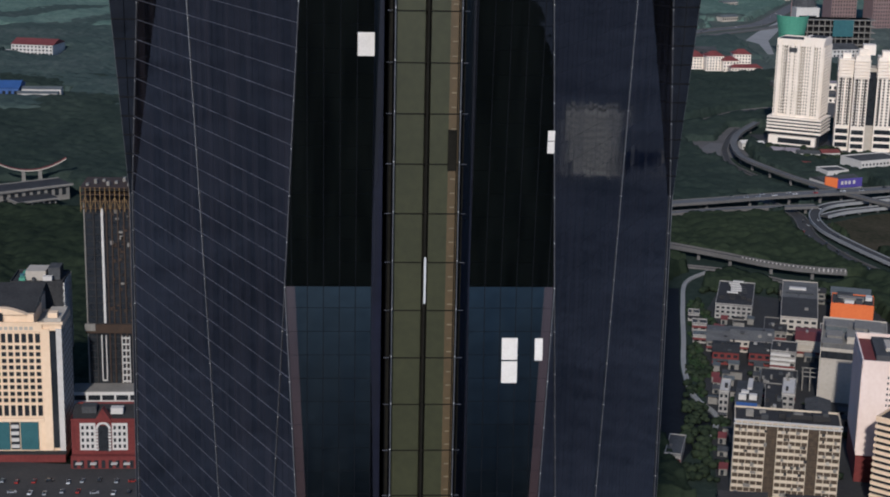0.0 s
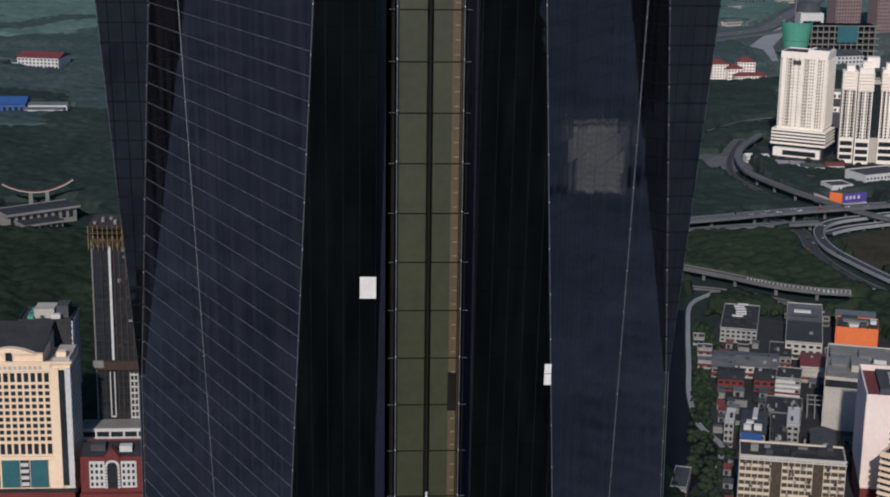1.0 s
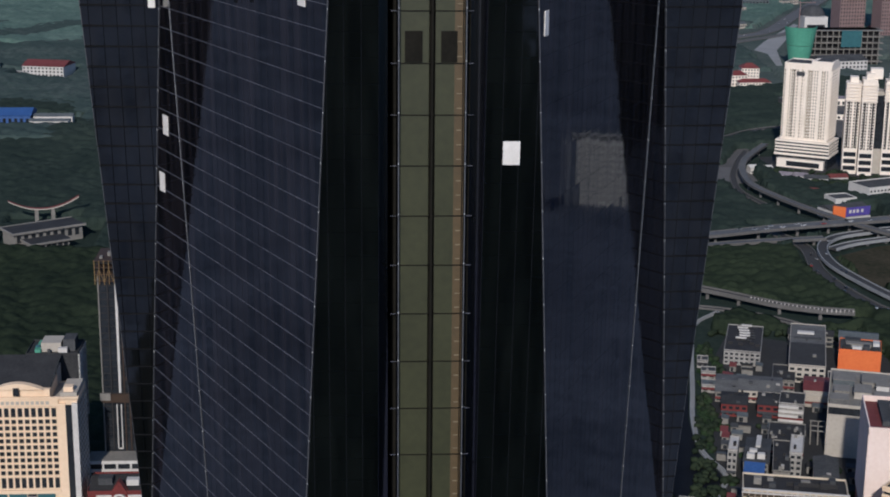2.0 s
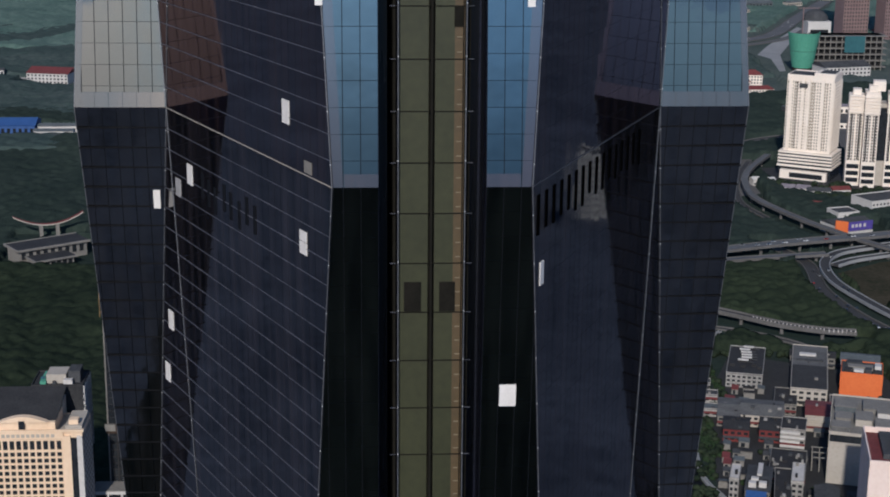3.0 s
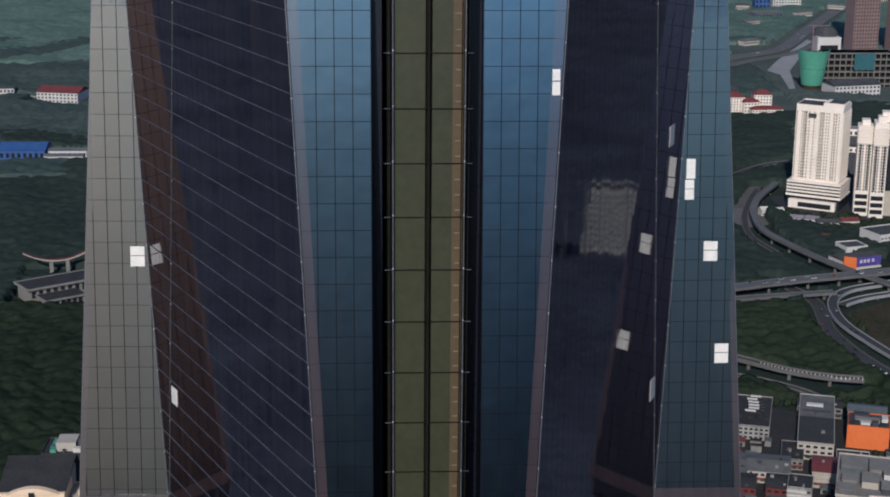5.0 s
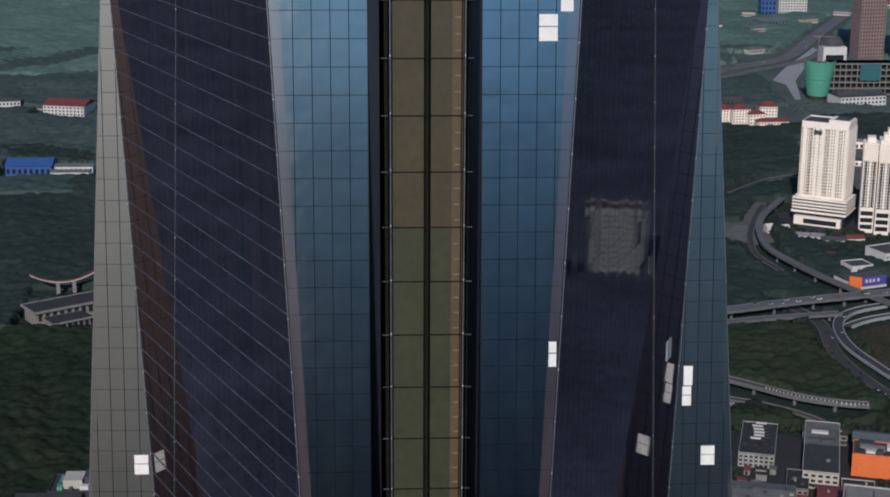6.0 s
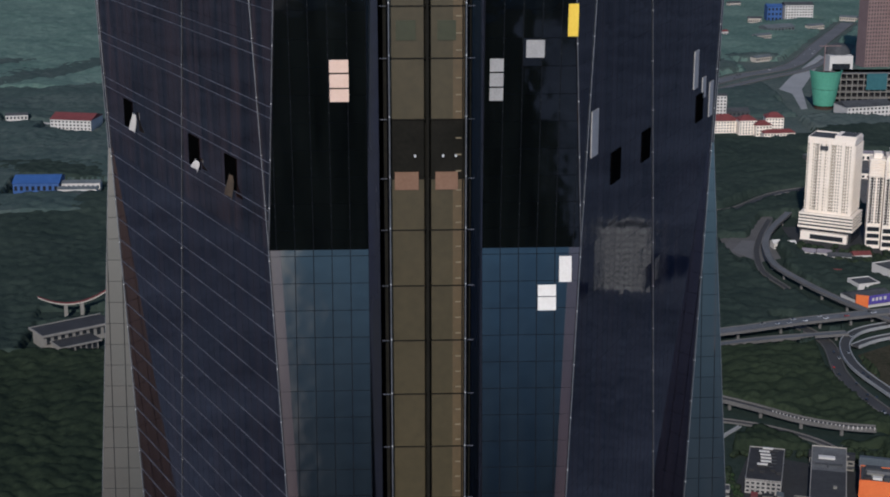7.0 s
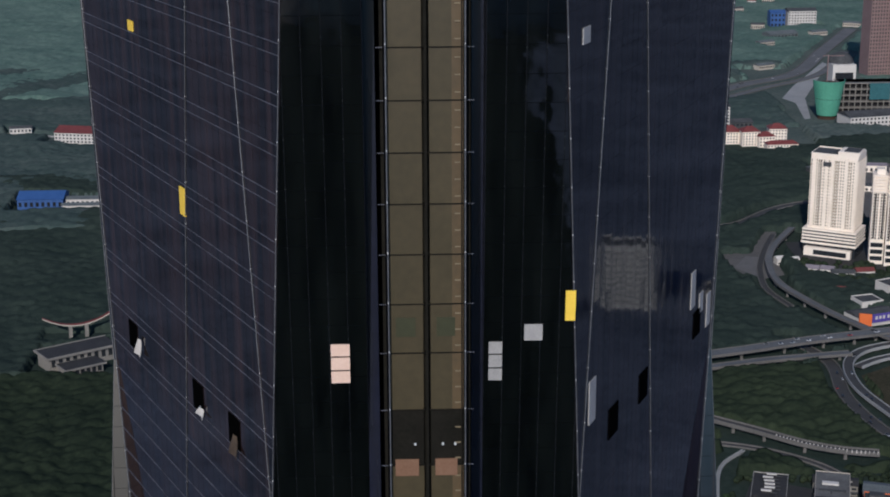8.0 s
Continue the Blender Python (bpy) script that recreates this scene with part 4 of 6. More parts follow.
Shape().box(-3.3, 1.0, -0.5, -0.1, 5, 19.3).make("dark_strip", PANE, hotel)
for i in range(4):
    Shape().box(-3.0, 0.8, -1.1, -0.4, 6 + i * 3.4, 7.7 + i * 3.4).make("louvre", WHITE, hotel)
Shape().box(-23, 13.3, -1.1, -0.1, 19.6, 21.4).make("belt_course", CREAM, hotel)
Shape().box(17.4, 20.5, -0.9, -0.1, 6, 66).make("dark_strip", PANE, hotel)
Shape().box(13.4, 17.4, -1.2, 0, 0, 67).make("pilaster", CREAM, hotel)
Shape().box(20.5, 23.2, -1.3, 0, 0, 67).make("pilaster", WHITE, hotel)
Shape().box(-24, 24, -1.4, -0.1, 69.4, 70.4).make("cornice", CREAM, hotel)
Shape().box(-24, 14, -1.0, -0.1, 65.6, 69.2).make("sign_band", CREAM, hotel)
for i in range(11):
    Shape().box(-16 + i * 2.4, -14.4 + i * 2.4, -1.15, -1.0, 66.6, 68.2).make("sign_bar", BEIGE, hotel)
facade(hotel, 23.2, 0, 90, 26, 6, 66, 6, 18, BEIGE, 0.5, 0.4, 0.3)
Shape().box(-23, 10, 0.5, 22, 68.2, 74).make("roof_storey", CREAM, hotel)
ped = Shape()
arc = [(-18 + 25 * i / 12, 74 + 3.2 * math.sin(math.pi * i / 12)) for i in range(13)]
ped.add([(u, -0.6, w) for u, w in arc] + [(u, 3.0, w) for u, w in arc], [tuple(range(12, -1, -1)), tuple(range(13, 26))] + [(i, i + 1, i + 14, i + 13) for i in range(12)])
ped.make("pediment", CREAM, hotel)
Shape().box(-7.5, -4.5, -0.75, -0.55, 70.8, 75).make("niche", PANE, hotel)
Shape().add([(-23.5, 2.6, 74), (10.5, 2.6, 74), (10.5, 33, 80.5), (-23.5, 33, 80.5), (-23.5, 2.6, 74.4), (10.5, 2.6, 74.4), (10.5, 33, 80.9), (-23.5, 33, 80.9)],
            [(3, 2, 1, 0), (4, 5, 6, 7), (0, 1, 5, 4), (1, 2, 6, 5), (2, 3, 7, 6), (3, 0, 4, 7)]).make("roof_slope", SOOT_BLUE, hotel)
Shape().box(-23, 10, 22.2, 32.8, 60, 76.5).make("rear_storey", BEIGE, hotel)
Shape().box(14.5, 22.5, 3, 24, 68.2, 71).make("roof_turret", BEIGE, hotel)
Shape().box(16, 20.5, 4.5, 9, 71, 73.5).make("roof_tank", CREAM, hotel)
Shape().box(-24, 23.5, -5, -1.2, 0, 4.2).make("porch", BROWN_RED, hotel)
Shape().box(-24.5, 24, -5.4, -1.4, 4.2, 4.7).make("porch_roof", SOOT, hotel)

wing = block("office_block", "grey office block with a teal roof behind the hotel", -158, 661, 26, 22, 80, 0, SOOT_BLUE, SOOT_BLUE, "building")
facade(wing, 13, 0, 90, 22, 40, 79, 6, 12, WHITE, 0.3, 0.4, 0.4)
Shape().box(-6, 4, 4, 16, 80.2, 85).make("roof_unit", BEIGE, wing)
Shape().box(5, 11, 5, 15, 80.2, 86.5).make("roof_unit", GREY_ROOF, wing)
Shape().box(-9, -6, 2, 18, 80.2, 82).make("roof_unit", GREEN_NET, wing)
Shape().box(3, 7.5, 1.0, 4, 80.2, 83).make("roof_unit", WHITE, wing)

lattice = random.Random(8)
for i in range(9):
    Shape().box(12.8, 13.6, 0.2, 21.8, 44 + i * 4, 44.7 + i * 4).make("side_rail", WHITE, wing)
for i in range(5):
    Shape().box(12.9, 13.7, 0.4 + i * 5.2, 1.0 + i * 5.2, 40, 80).make("side_post", WHITE, wing)
for i in range(14):
    x, y, k = lattice.uniform(-11, 10), lattice.uniform(1, 19), lattice.uniform(0.8, 2.2)
    Shape().box(x, x + k, y, y + k, 80.2, 80.6 + k).make("roof_unit", lattice.choice([WHITE, TEAL, SOOT, GREY_ROOF]), wing)

# high-rise under construction
site = empty("construction_tower", "unfinished dark high-rise with a brown scaffolded top", "construction tower", -122, 665, 0)
Shape().box(-11.7, 11.7, 0.6, 22, 0, 121).make("core", PANE, site)
for i in range(30):
    z = 14 + i * 3.6
    Shape().box(-12.0, 12.0, 0.2, 22.6, z, z + 0.3).make("floor_slab", SOOT, site)
for x, mt in ((-11.9, RAW), (-7.4, SOOT), (-1.0, RUST), (1.6, RUST), (4.6, RUST), (7.6, RUST), (10.4, RUST), (12.0, RAW)):
    Shape().box(x - 0.3, x + 0.3, -0.2, 0.9, 0, 121).make("column", mt, site)
for i in range(40):
    r0 = random.Random(i)
    x, z = r0.uniform(-0.5, 10), r0.uniform(58, 116)
    Shape().box(x, x + r0.uniform(0.6, 2.0), -0.1, 0.5, z, z + r0.uniform(0.6, 2.2)).make("work_panel", r0.choice([RUST, RUST, RAW, SOOT]), site)
Shape().box(-3.6, -2.4, -1.0, -0.2, 58, 118).make("hoist_mast", WHITE, site, "pale hoist mast")
for x in (-5.0, -2.8):
    Shape().box(x - 0.25, x + 0.25, -1.0, -0.2, 27, 51.5).make("hoist_mast", WHITE, site, "pale hoist mast")
Shape().box(-5.2, -2.5, -1.0, -0.2, 27, 27.6).make("hoist_foot", WHITE, site)
for i in range(8):
    Shape().box(4.9, 9.0, -1.0, -0.1, 26.5 + i * 3.3, 27.2 + i * 3.3).make("site_balcony", WHITE, site)
for x in (4.9, 6.8, 8.7):
    Shape().box(x, x + 0.45, -1.05, -0.05, 26, 51).make("site_column", WHITE, site)
for z in (117.5, 121, 124.5, 128):
    Shape().box(-13.3, 13.3, -1.0, 24, z, z + 0.4).make("scaffold_deck", RUST, site)
for i in range(12):
    x = -13.2 + i * 2.4
    Shape().box(x - 0.16, x + 0.16, -1.1, -0.8, 116, 128.6).make("scaffold_pole", SCAFFOLD, site)
for i in range(8):
    y = -1 + i * 3.4
    Shape().box(13.0, 13.3, y, y + 0.3, 116, 128.6).make("scaffold_pole", SCAFFOLD, site)
for i in range(11):
    Shape().beam((-13.2 + i * 2.4, -1.0, 117 + i % 2 * 7), (-10.8 + i * 2.4, -1.0, 124 - i % 2 * 7), 0.2, 0.2).make("scaffold_brace", SCAFFOLD, site)
Shape().box(-12.6, 12.6, 0.5, 23, 126.5, 128).make("top_deck", SOOT, site)
for i in range(7):
    Shape().box(-11 + i * 3.4, -9.6 + i * 3.4, 3 + i % 3 * 5, 6 + i % 3 * 5, 128, 129.5 + i % 2).make("site_stack", RAW, site)
Shape().box(-13, 13, -0.9, 23.5, 52.6, 57.2).make("site_band", RUST, site)
Shape().box(-13.4, -8, -1.4, 0, 54, 57.6).make("site_canopy", RAW, site)
Shape().box(-19, 14, -12, 0, 0, 25).make("podium", PANE, site)
for z in (10, 14.5, 19, 23.6):
    Shape().box(-19.6, 14.6, -12.8, -11.6, z, z + 1.6).make("podium_band", WHITE, site)
for x in (-19, -12, -5, 2, 9):
    Shape().box(x, x + 0.9, -12.7, -11.8, 0, 25).make("podium_pier", WHITE, site)
Shape().box(-19.5, 14.5, -12.5, 0, 25, 25.6).make("podium_roof", RAW, site)

# brick-red hall with white windows and an arched centre
hall = block("hall", "brick-red and white hall with an arched centre bay", -120.5, 616, 31, 24, 23.5, 0, BROWN_RED, SOOT, "hall")
for x0 in (-11.2, 4.2):
    Shape().box(x0, x0 + 7.4, -0.5, -0.02, 8.5, 22.3).make("white_bay", WHITE, hall)
    for c in range(3):
        for r in range(4):
            Shape().box(x0 + 0.7 + c * 2.3, x0 + 1.9 + c * 2.3, -0.62, -0.48, 9.6 + r * 3.2, 11.4 + r * 3.2).make("window", PANE, hall)
for s0 in (-1, 1):
    for i in range(8):
        Shape().box(s0 * 14.6 - 0.8, s0 * 14.6 + 0.8, -0.35, -0.02, 9 + i * 1.7, 9.9 + i * 1.7).make("quoin", BROWN_RED, hall)
arch = Shape()
for i in range(14):
    a0 = math.pi * i / 13
    for rad, dep in ((2.6, -1.2), (3.6, -1.2), (3.6, 0.2), (2.6, 0.2)):
        arch.v.append((rad * math.cos(a0), dep, 19.5 + rad * math.sin(a0)))
for i in range(13):
    for k in range(4):
        arch.f.append((4 * i + k, 4 * i + (k + 1) % 4, 4 * i + 4 + (k + 1) % 4, 4 * i + 4 + k))
arch.f += [(3, 2, 1, 0), (52, 53, 54, 55)]
arch.make("arch", WHITE, hall)
for s0 in (-1, 1):
    for i in range(7):
        Shape().box(s0 * 3.1 - 0.6, s0 * 3.1 + 0.6, -1.2, 0.2, 8.5 + i * 1.6, 9.3 + i * 1.6).make("quoin", WHITE, hall)
Shape().box(-2.5, 2.5, -0.4, -0.02, 8, 21).make("arch_glass", PANE, hall)
Shape().add([(-4.4, -1.0, 23), (4.4, -1.0, 23), (0, -1.0, 30), (-4.4, 4, 23), (4.4, 4, 23), (0, 4, 30)], [(0, 1, 2), (5, 4, 3), (0, 3, 4, 1), (1, 4, 5, 2), (2, 5, 3, 0)]).make("pediment", BROWN_RED, hall)
Shape().gable(-15, 15, 4, 23, 23.6, 27).make("roof_hall", SOOT, hall)
Shape().box(-11, -4, 6, 12, 25, 28.5).make("roof_unit", GREY_ROOF, hall)
Shape().box(3, 9, 5, 9, 25, 28).make("roof_unit", WHITE, hall)
Shape().box(-15.5, 15.5, -4, -0.5, 0, 6.5).make("arcade", BROWN_RED, hall)
for i in range(9):
    Shape().box(-14.4 + i * 3.4, -12.6 + i * 3.4, -4.2, -3.9, 0.6, 4.6).make("arcade_opening", PANE, hall)
for x0 in (-13, -6, 4, 10):
    Shape().box(x0, x0 + 3, -6.5, -4.2, 3.2, 3.6).make("awning", WHITE, hall)

# white high-rise with a flared podium
wt = block("apartment_tower", "cream-white apartment tower with a wide podium", 458, 1478, 48, 33, 105, -30, WARM_WHITE, GREY_ROOF, "apartment tower", 2.0)
facade(wt, -24, 0, 0, 48, 30, 101, 19, 22, WARM_WHITE, 0.52, 0.38, 0.6, SHEER_PANE)
facade(wt, 24, 0, 90, 33, 30, 101, 8, 22, WARM_WHITE, 0.45, 0.36, 0.8)
for x in (-22, -8.5, -2.5, 12, 21):
    Shape().box(x, x + 2.6, -1.8, 0, 28, 103.5).make("pilaster", WARM_WHITE, wt)
for x in (-22.9, -15.6, -13.6, 1.6, 4.0, 15.4, 17.4, 22.9):
    Shape().box(x - 0.6, x + 0.6, -0.72, -0.3, 31, 100).make("window_strip", SHEER_PANE if x not in (-8.5, -13.6) else TAN_PANE, wt)
    for r in range(21):
        Shape().box(x - 0.62, x + 0.62, -0.8, -0.3, 32.2 + r * 3.2, 33.0 + r * 3.2).make("spandrel", WARM_WHITE, wt)
Shape().box(-11, -3, -1.9, -0.2, 94, 98.5).make("sign_panel", GREY_ROOF, wt)
Shape().box(-28.5, 28.5, -5, 36, 12, 14).make("podium_slab", WARM_WHITE, wt)
for i in range(4):
    z = 14.5 + i * 3.3
    Shape().box(-28, 28, -4.6, 35.5, z + 1.5, z + 3.2).make("podium_band", WARM_WHITE, wt)
Shape().box(-27, 27, -3.4, 35, 0, 27).make("podium_core", PANE, wt)
Shape().box(-24, 24, -9, -3.4, 0, 9).make("lobby", WARM_WHITE, wt)
Shape().box(-14, 20, -9.4, -9, 2, 7).make("lobby_glass", PANE, wt)
Shape().box(-24, -2, 3, 29, 105.2, 106.4).make("roof_pad", GREY_ROOF, wt)
Shape().box(2, 24, 5, 29, 105.2, 109).make("roof_house", WARM_WHITE, wt)
Shape().box(7, 22, 8, 26, 109, 109.6).make("roof_pad", GREY_ROOF, wt)

# twin white tower in three shafts
tw = empty("apartment_tower", "white apartment tower of three stepped shafts", "apartment tower", 515, 1440, 0, -14)
for x0, x1, y0, h in ((-26, -12, 0, 92), (-11, 3, -6, 97), (12, 30, 2, 95)):
    Shape().box(x0, x1, y0, y0 + 22, 0, h).make("shaft_wall", WARM_WHITE, tw)
    facade(tw, x0, y0, 0, x1 - x0, 26, 74, 4, 16, WARM_WHITE, 0.55, 0.3, 0.6, TAN_PANE)
    for x in (x0 + 3.2, x1 - 3.2):
        Shape().box(x - 0.7, x + 0.7, y0 - 0.75, y0 - 0.3, 27, 74).make("window_strip", PANE, tw)
    for i in range(6):
        Shape().box(x0 - 0.9, x1 + 0.9, y0 - 1.4, y0 + 12, 75 + i * 3.2, 76.6 + i * 3.2).make("balcony", WARM_WHITE, tw)
    for i in range(3):
        Shape().box(x0 + 1, x1 - 1, y0 - 0.3, y0 - 0.02, 4 + i * 7, 8.5 + i * 7).make("arch_window", PANE, tw)
    Shape().box(x0 + 3, x1 - 3, y0 + 3, y0 + 15, h, h + 6).make("roof_house", WARM_WHITE, tw)
Shape().box(-12, 12, 6, 26, 0, 84).make("link_wall", BEIGE, tw)
Shape().box(-10, 12, 5.6, 6.1, 26, 80).make("link_glass", PANE, tw)
Shape().box(-4, 8, 2, 14, 97, 107).make("roof_crown", WARM_WHITE, tw)

annex = block("shop_block", "long white low shop block below the towers", 500, 1325, 50, 30, 14, 22, WHITE, GREY_ROOF, "shops")
facade(annex, -25, 0, 0, 50, 2, 13, 12, 3, WHITE, 0.4, 0.5, 0.5)

hoard = empty("billboard_building", "orange-fronted low building with a purple hoarding", "building", 437, 1250, 0, 20)
Shape().box(-14, 26, 4, 26, 0, 9).make("wall", WHITE, hoard)
Shape().gable(-14, 26, 4, 26, 9, 12).make("roof", GREY_ROOF, hoard)
Shape().add([(-16, 0, 2), (-4, -2, 2), (-4, -2, 13), (-16, 0, 15), (-16, 1, 2), (-4, -1, 2), (-4, -1, 13), (-16, 1, 15)], [(0, 1, 2, 3), (7, 6, 5, 4), (0, 4, 5, 1), (1, 5, 6, 2), (2, 6, 7, 3), (3, 7, 4, 0)]).make("orange_panel", ORANGE, hoard)
Shape().box(0, 26, 2.4, 3.2, 3, 11).make("purple_panel", PURPLE, hoard)
for x in (3, 7, 11, 16):
    Shape().box(x, x + 2.4, 2.2, 2.4, 6, 9).make("sign_bar", WHITE, hoard)
Shape().box(-2, 26, 1.5, 2.2, 0.5, 2.4).make("canopy", WHITE, hoard)
block("store", "grey-roofed square store beside the hoarding", 448, 1292, 22, 20, 10, 15, WHITE, GREY_ROOF, "store")

# apartment slab with rows of balconies
apt = block("apartment_block", "cream apartment block with balcony rows and a dark cluttered roof", 203.4, 571, 49, 20, 37.2, -13, APT_CREAM, SOOT, "apartment block", 1.0)
for x0, x1 in ((-24.5, -10.0), (-4.6, 9.4), (14.6, 24.5)):
    n = max(3, round((x1 - x0) / 2.9))
    for r in range(10):
        z = 1.6 + r * 3.5
        Shape().box(x0, x1, -1.5, 0.0, z, z + 0.25).make("balcony", APT_CREAM, apt)
        Shape().box(x0, x1, -1.5, -1.35, z + 0.3, z + 1.5).make("balcony_rail", APT_CREAM, apt)
    for c in range(n + 1):
        x = x0 + (x1 - x0) * c / n
        Shape().box(x - 0.12, x + 0.12, -1.3, 0.0, 0, 37).make("pier", APT_CREAM, apt)
    Shape().box(x0 + 0.1, x1 - 0.1, -0.12, -0.02, 1, 37).make("recess_glazing", BALCONY_SHADE, apt)
for x0, x1 in ((-10.0, -4.6), (9.4, 14.6)):
    Shape().box(x0, x1, -0.14, -0.02, 0.5, 37).make("stair_recess", BALCONY_SHADE, apt)
    for r in range(10):
        Shape().box(x0 + 0.6, x1 - 0.6, -0.7, -0.1, 2.4 + r * 3.5, 3.2 + r * 3.5).make("stair_rail", BALCONY_SHADE, apt)
    Shape().box((x0 + x1) / 2 - 0.25, (x0 + x1) / 2 + 0.25, -0.9, -0.1, 0, 37).make("stair_post", BALCONY_SHADE, apt)
Shape().box(-25, 25, -1.7, -0.4, 36.6, 37.0).make("cornice", WHITE, apt)
for i in range(18):
    Shape().box(-24.3 + i * 2.8, -23.9 + i * 2.8, -1.5, -0.3, 37.0, 38.5).make("roof_post", WHITE, apt)
Shape().box(-25, 25, -1.5, -0.3, 38.4, 38.8).make("roof_rail", WHITE, apt)
roof_boxes(apt, 46, 18, 37.3, 8, 4, [GREY_ROOF, SOOT, RAW, SOOT])
Shape().box(-4, 20, 9, 9.3, 37.3, 39.4).make("roof_screen", SOOT, apt)

wash = random.Random(12)
for i in range(90):
    x, r = wash.uniform(-24, 23), wash.randrange(10)
    if -10.5 < x < -3.5 or 8.5 < x < 15:
        continue
    Shape().box(x, x + wash.uniform(0.8, 1.8), -1.62, -1.52, 1.9 + r * 3.5, 2.9 + r * 3.5 + wash.uniform(0, 1.0)).make("laundry", wash.choice([SOOT, RAW, RAW, SOOT_BLUE, BEIGE]), apt)

slab = empty("apartment_block", "pale pink apartment slab with a red base and dark roof", "apartment block", 243.7, 591.5, 0, -13)
Shape().box(0, 46, 0, 46, 14, 59.5).make("wall", PINK, slab)
Shape().box(0.3, 45.7, 0.3, 45.6, 0, 14).make("base_wall", BROWN_RED, slab)
for i in range(5):
    Shape().box(5, 44, -0.7, 0.35, 1 + i * 2.6, 2.2 + i * 2.6).make("red_band", BROWN_RED, slab)
facade(slab, 0, 46, -90, 46, 16, 58.5, 11, 15, PINK, 0.5, 0.5, 0.35)
for c in range(5):
    for r in range(14):
        Shape().box(12.0 + c * 6.2, 12.8 + c * 6.2, -0.06, 0.02, 17.5 + r * 2.8, 18.6 + r * 2.8).make("window", PANE, slab)
        Shape().box(13.5 + c * 6.2, 14.3 + c * 6.2, -0.06, 0.02, 17.5 + r * 2.8, 18.6 + r * 2.8).make("window", PANE, slab)
Shape().box(1.2, 44.8, 1.2, 44.8, 59.5, 59.8).make("roof", MAROON, slab)
for b in ((0, 46, -0.2, 0.5), (0, 46, 45.5, 46.2)):
    Shape().box(b[0], b[1], b[2], b[3], 59.5, 62.5).make("parapet", PINK, slab)
Shape().box(-0.2, 0.5, 0.5, 45.5, 59.5, 62.5).make("parapet", PINK, slab)
Shape().box(7, 30, 9, 40, 59.8, 62.6).make("roof_house", GREY_ROOF, slab)
Shape().box(12, 24, 16, 30, 62.6, 64.5).make("roof_tank", BEIGE, slab)

flats = empty("apartment_block", "striped cream flats with dark balcony bands", "apartment block", 240, 557, 0, -42)
Shape().box(0.8, 36, 0.8, 24, 0, 46).make("wall", PANE, flats)
for i in range(15):
    Shape().box(0, 36.8, 0, 24.5, 1 + i * 3.1, 2.5 + i * 3.1).make("balcony", CREAM, flats)
Shape().box(2, 35, 2, 22, 46, 47.2).make("roof", SOOT, flats)
Shape().box(0, 36.8, 0, 0.7, 45.6, 47).make("parapet", CREAM, flats)
Shape().box(0, 0.7, 0.7, 24, 45.6, 47).make("parapet", CREAM, flats)

tall = block("office_block", "grey-beige blank-walled block with roof sheds", 276.1, 701.4, 36, 62, 30.5, -18, BEIGE, RAW, "building", 1.0)
Shape().box(-17.6, 17.6, -0.12, -0.02, 25.5, 29.6).make("roof_gallery", PANE, tall)
Shape().box(-18, 18, -0.5, -0.1, 24.6, 25.4).make("ledge", BEIGE, tall)
for x0, y0, w0, d0, h0, mt in ((-17, 3, 10, 10, 2.6, PALE_ROOF), (-15, 16, 8, 10, 3.2, RAW), (-4, 14, 9, 14, 4.0, BEIGE), (7, 8, 9, 12, 3.4, GREY_ROOF), (-16, 34, 12, 14, 3.6, PALE_BLUE_ROOF), (0, 36, 14, 16, 2.8, RAW), (8, 26, 7, 6, 4.6, WHITE)):
    Shape().box(x0, x0 + w0, y0, y0 + d0, 30.6, 30.6 + h0).make("roof_shed", mt, tall)
    Shape().box(x0 - 0.4, x0 + w0 + 0.4, y0 - 0.4, y0 + d0 + 0.4, 30.6 + h0, 30.9 + h0).make("shed_roof", RAW, tall)


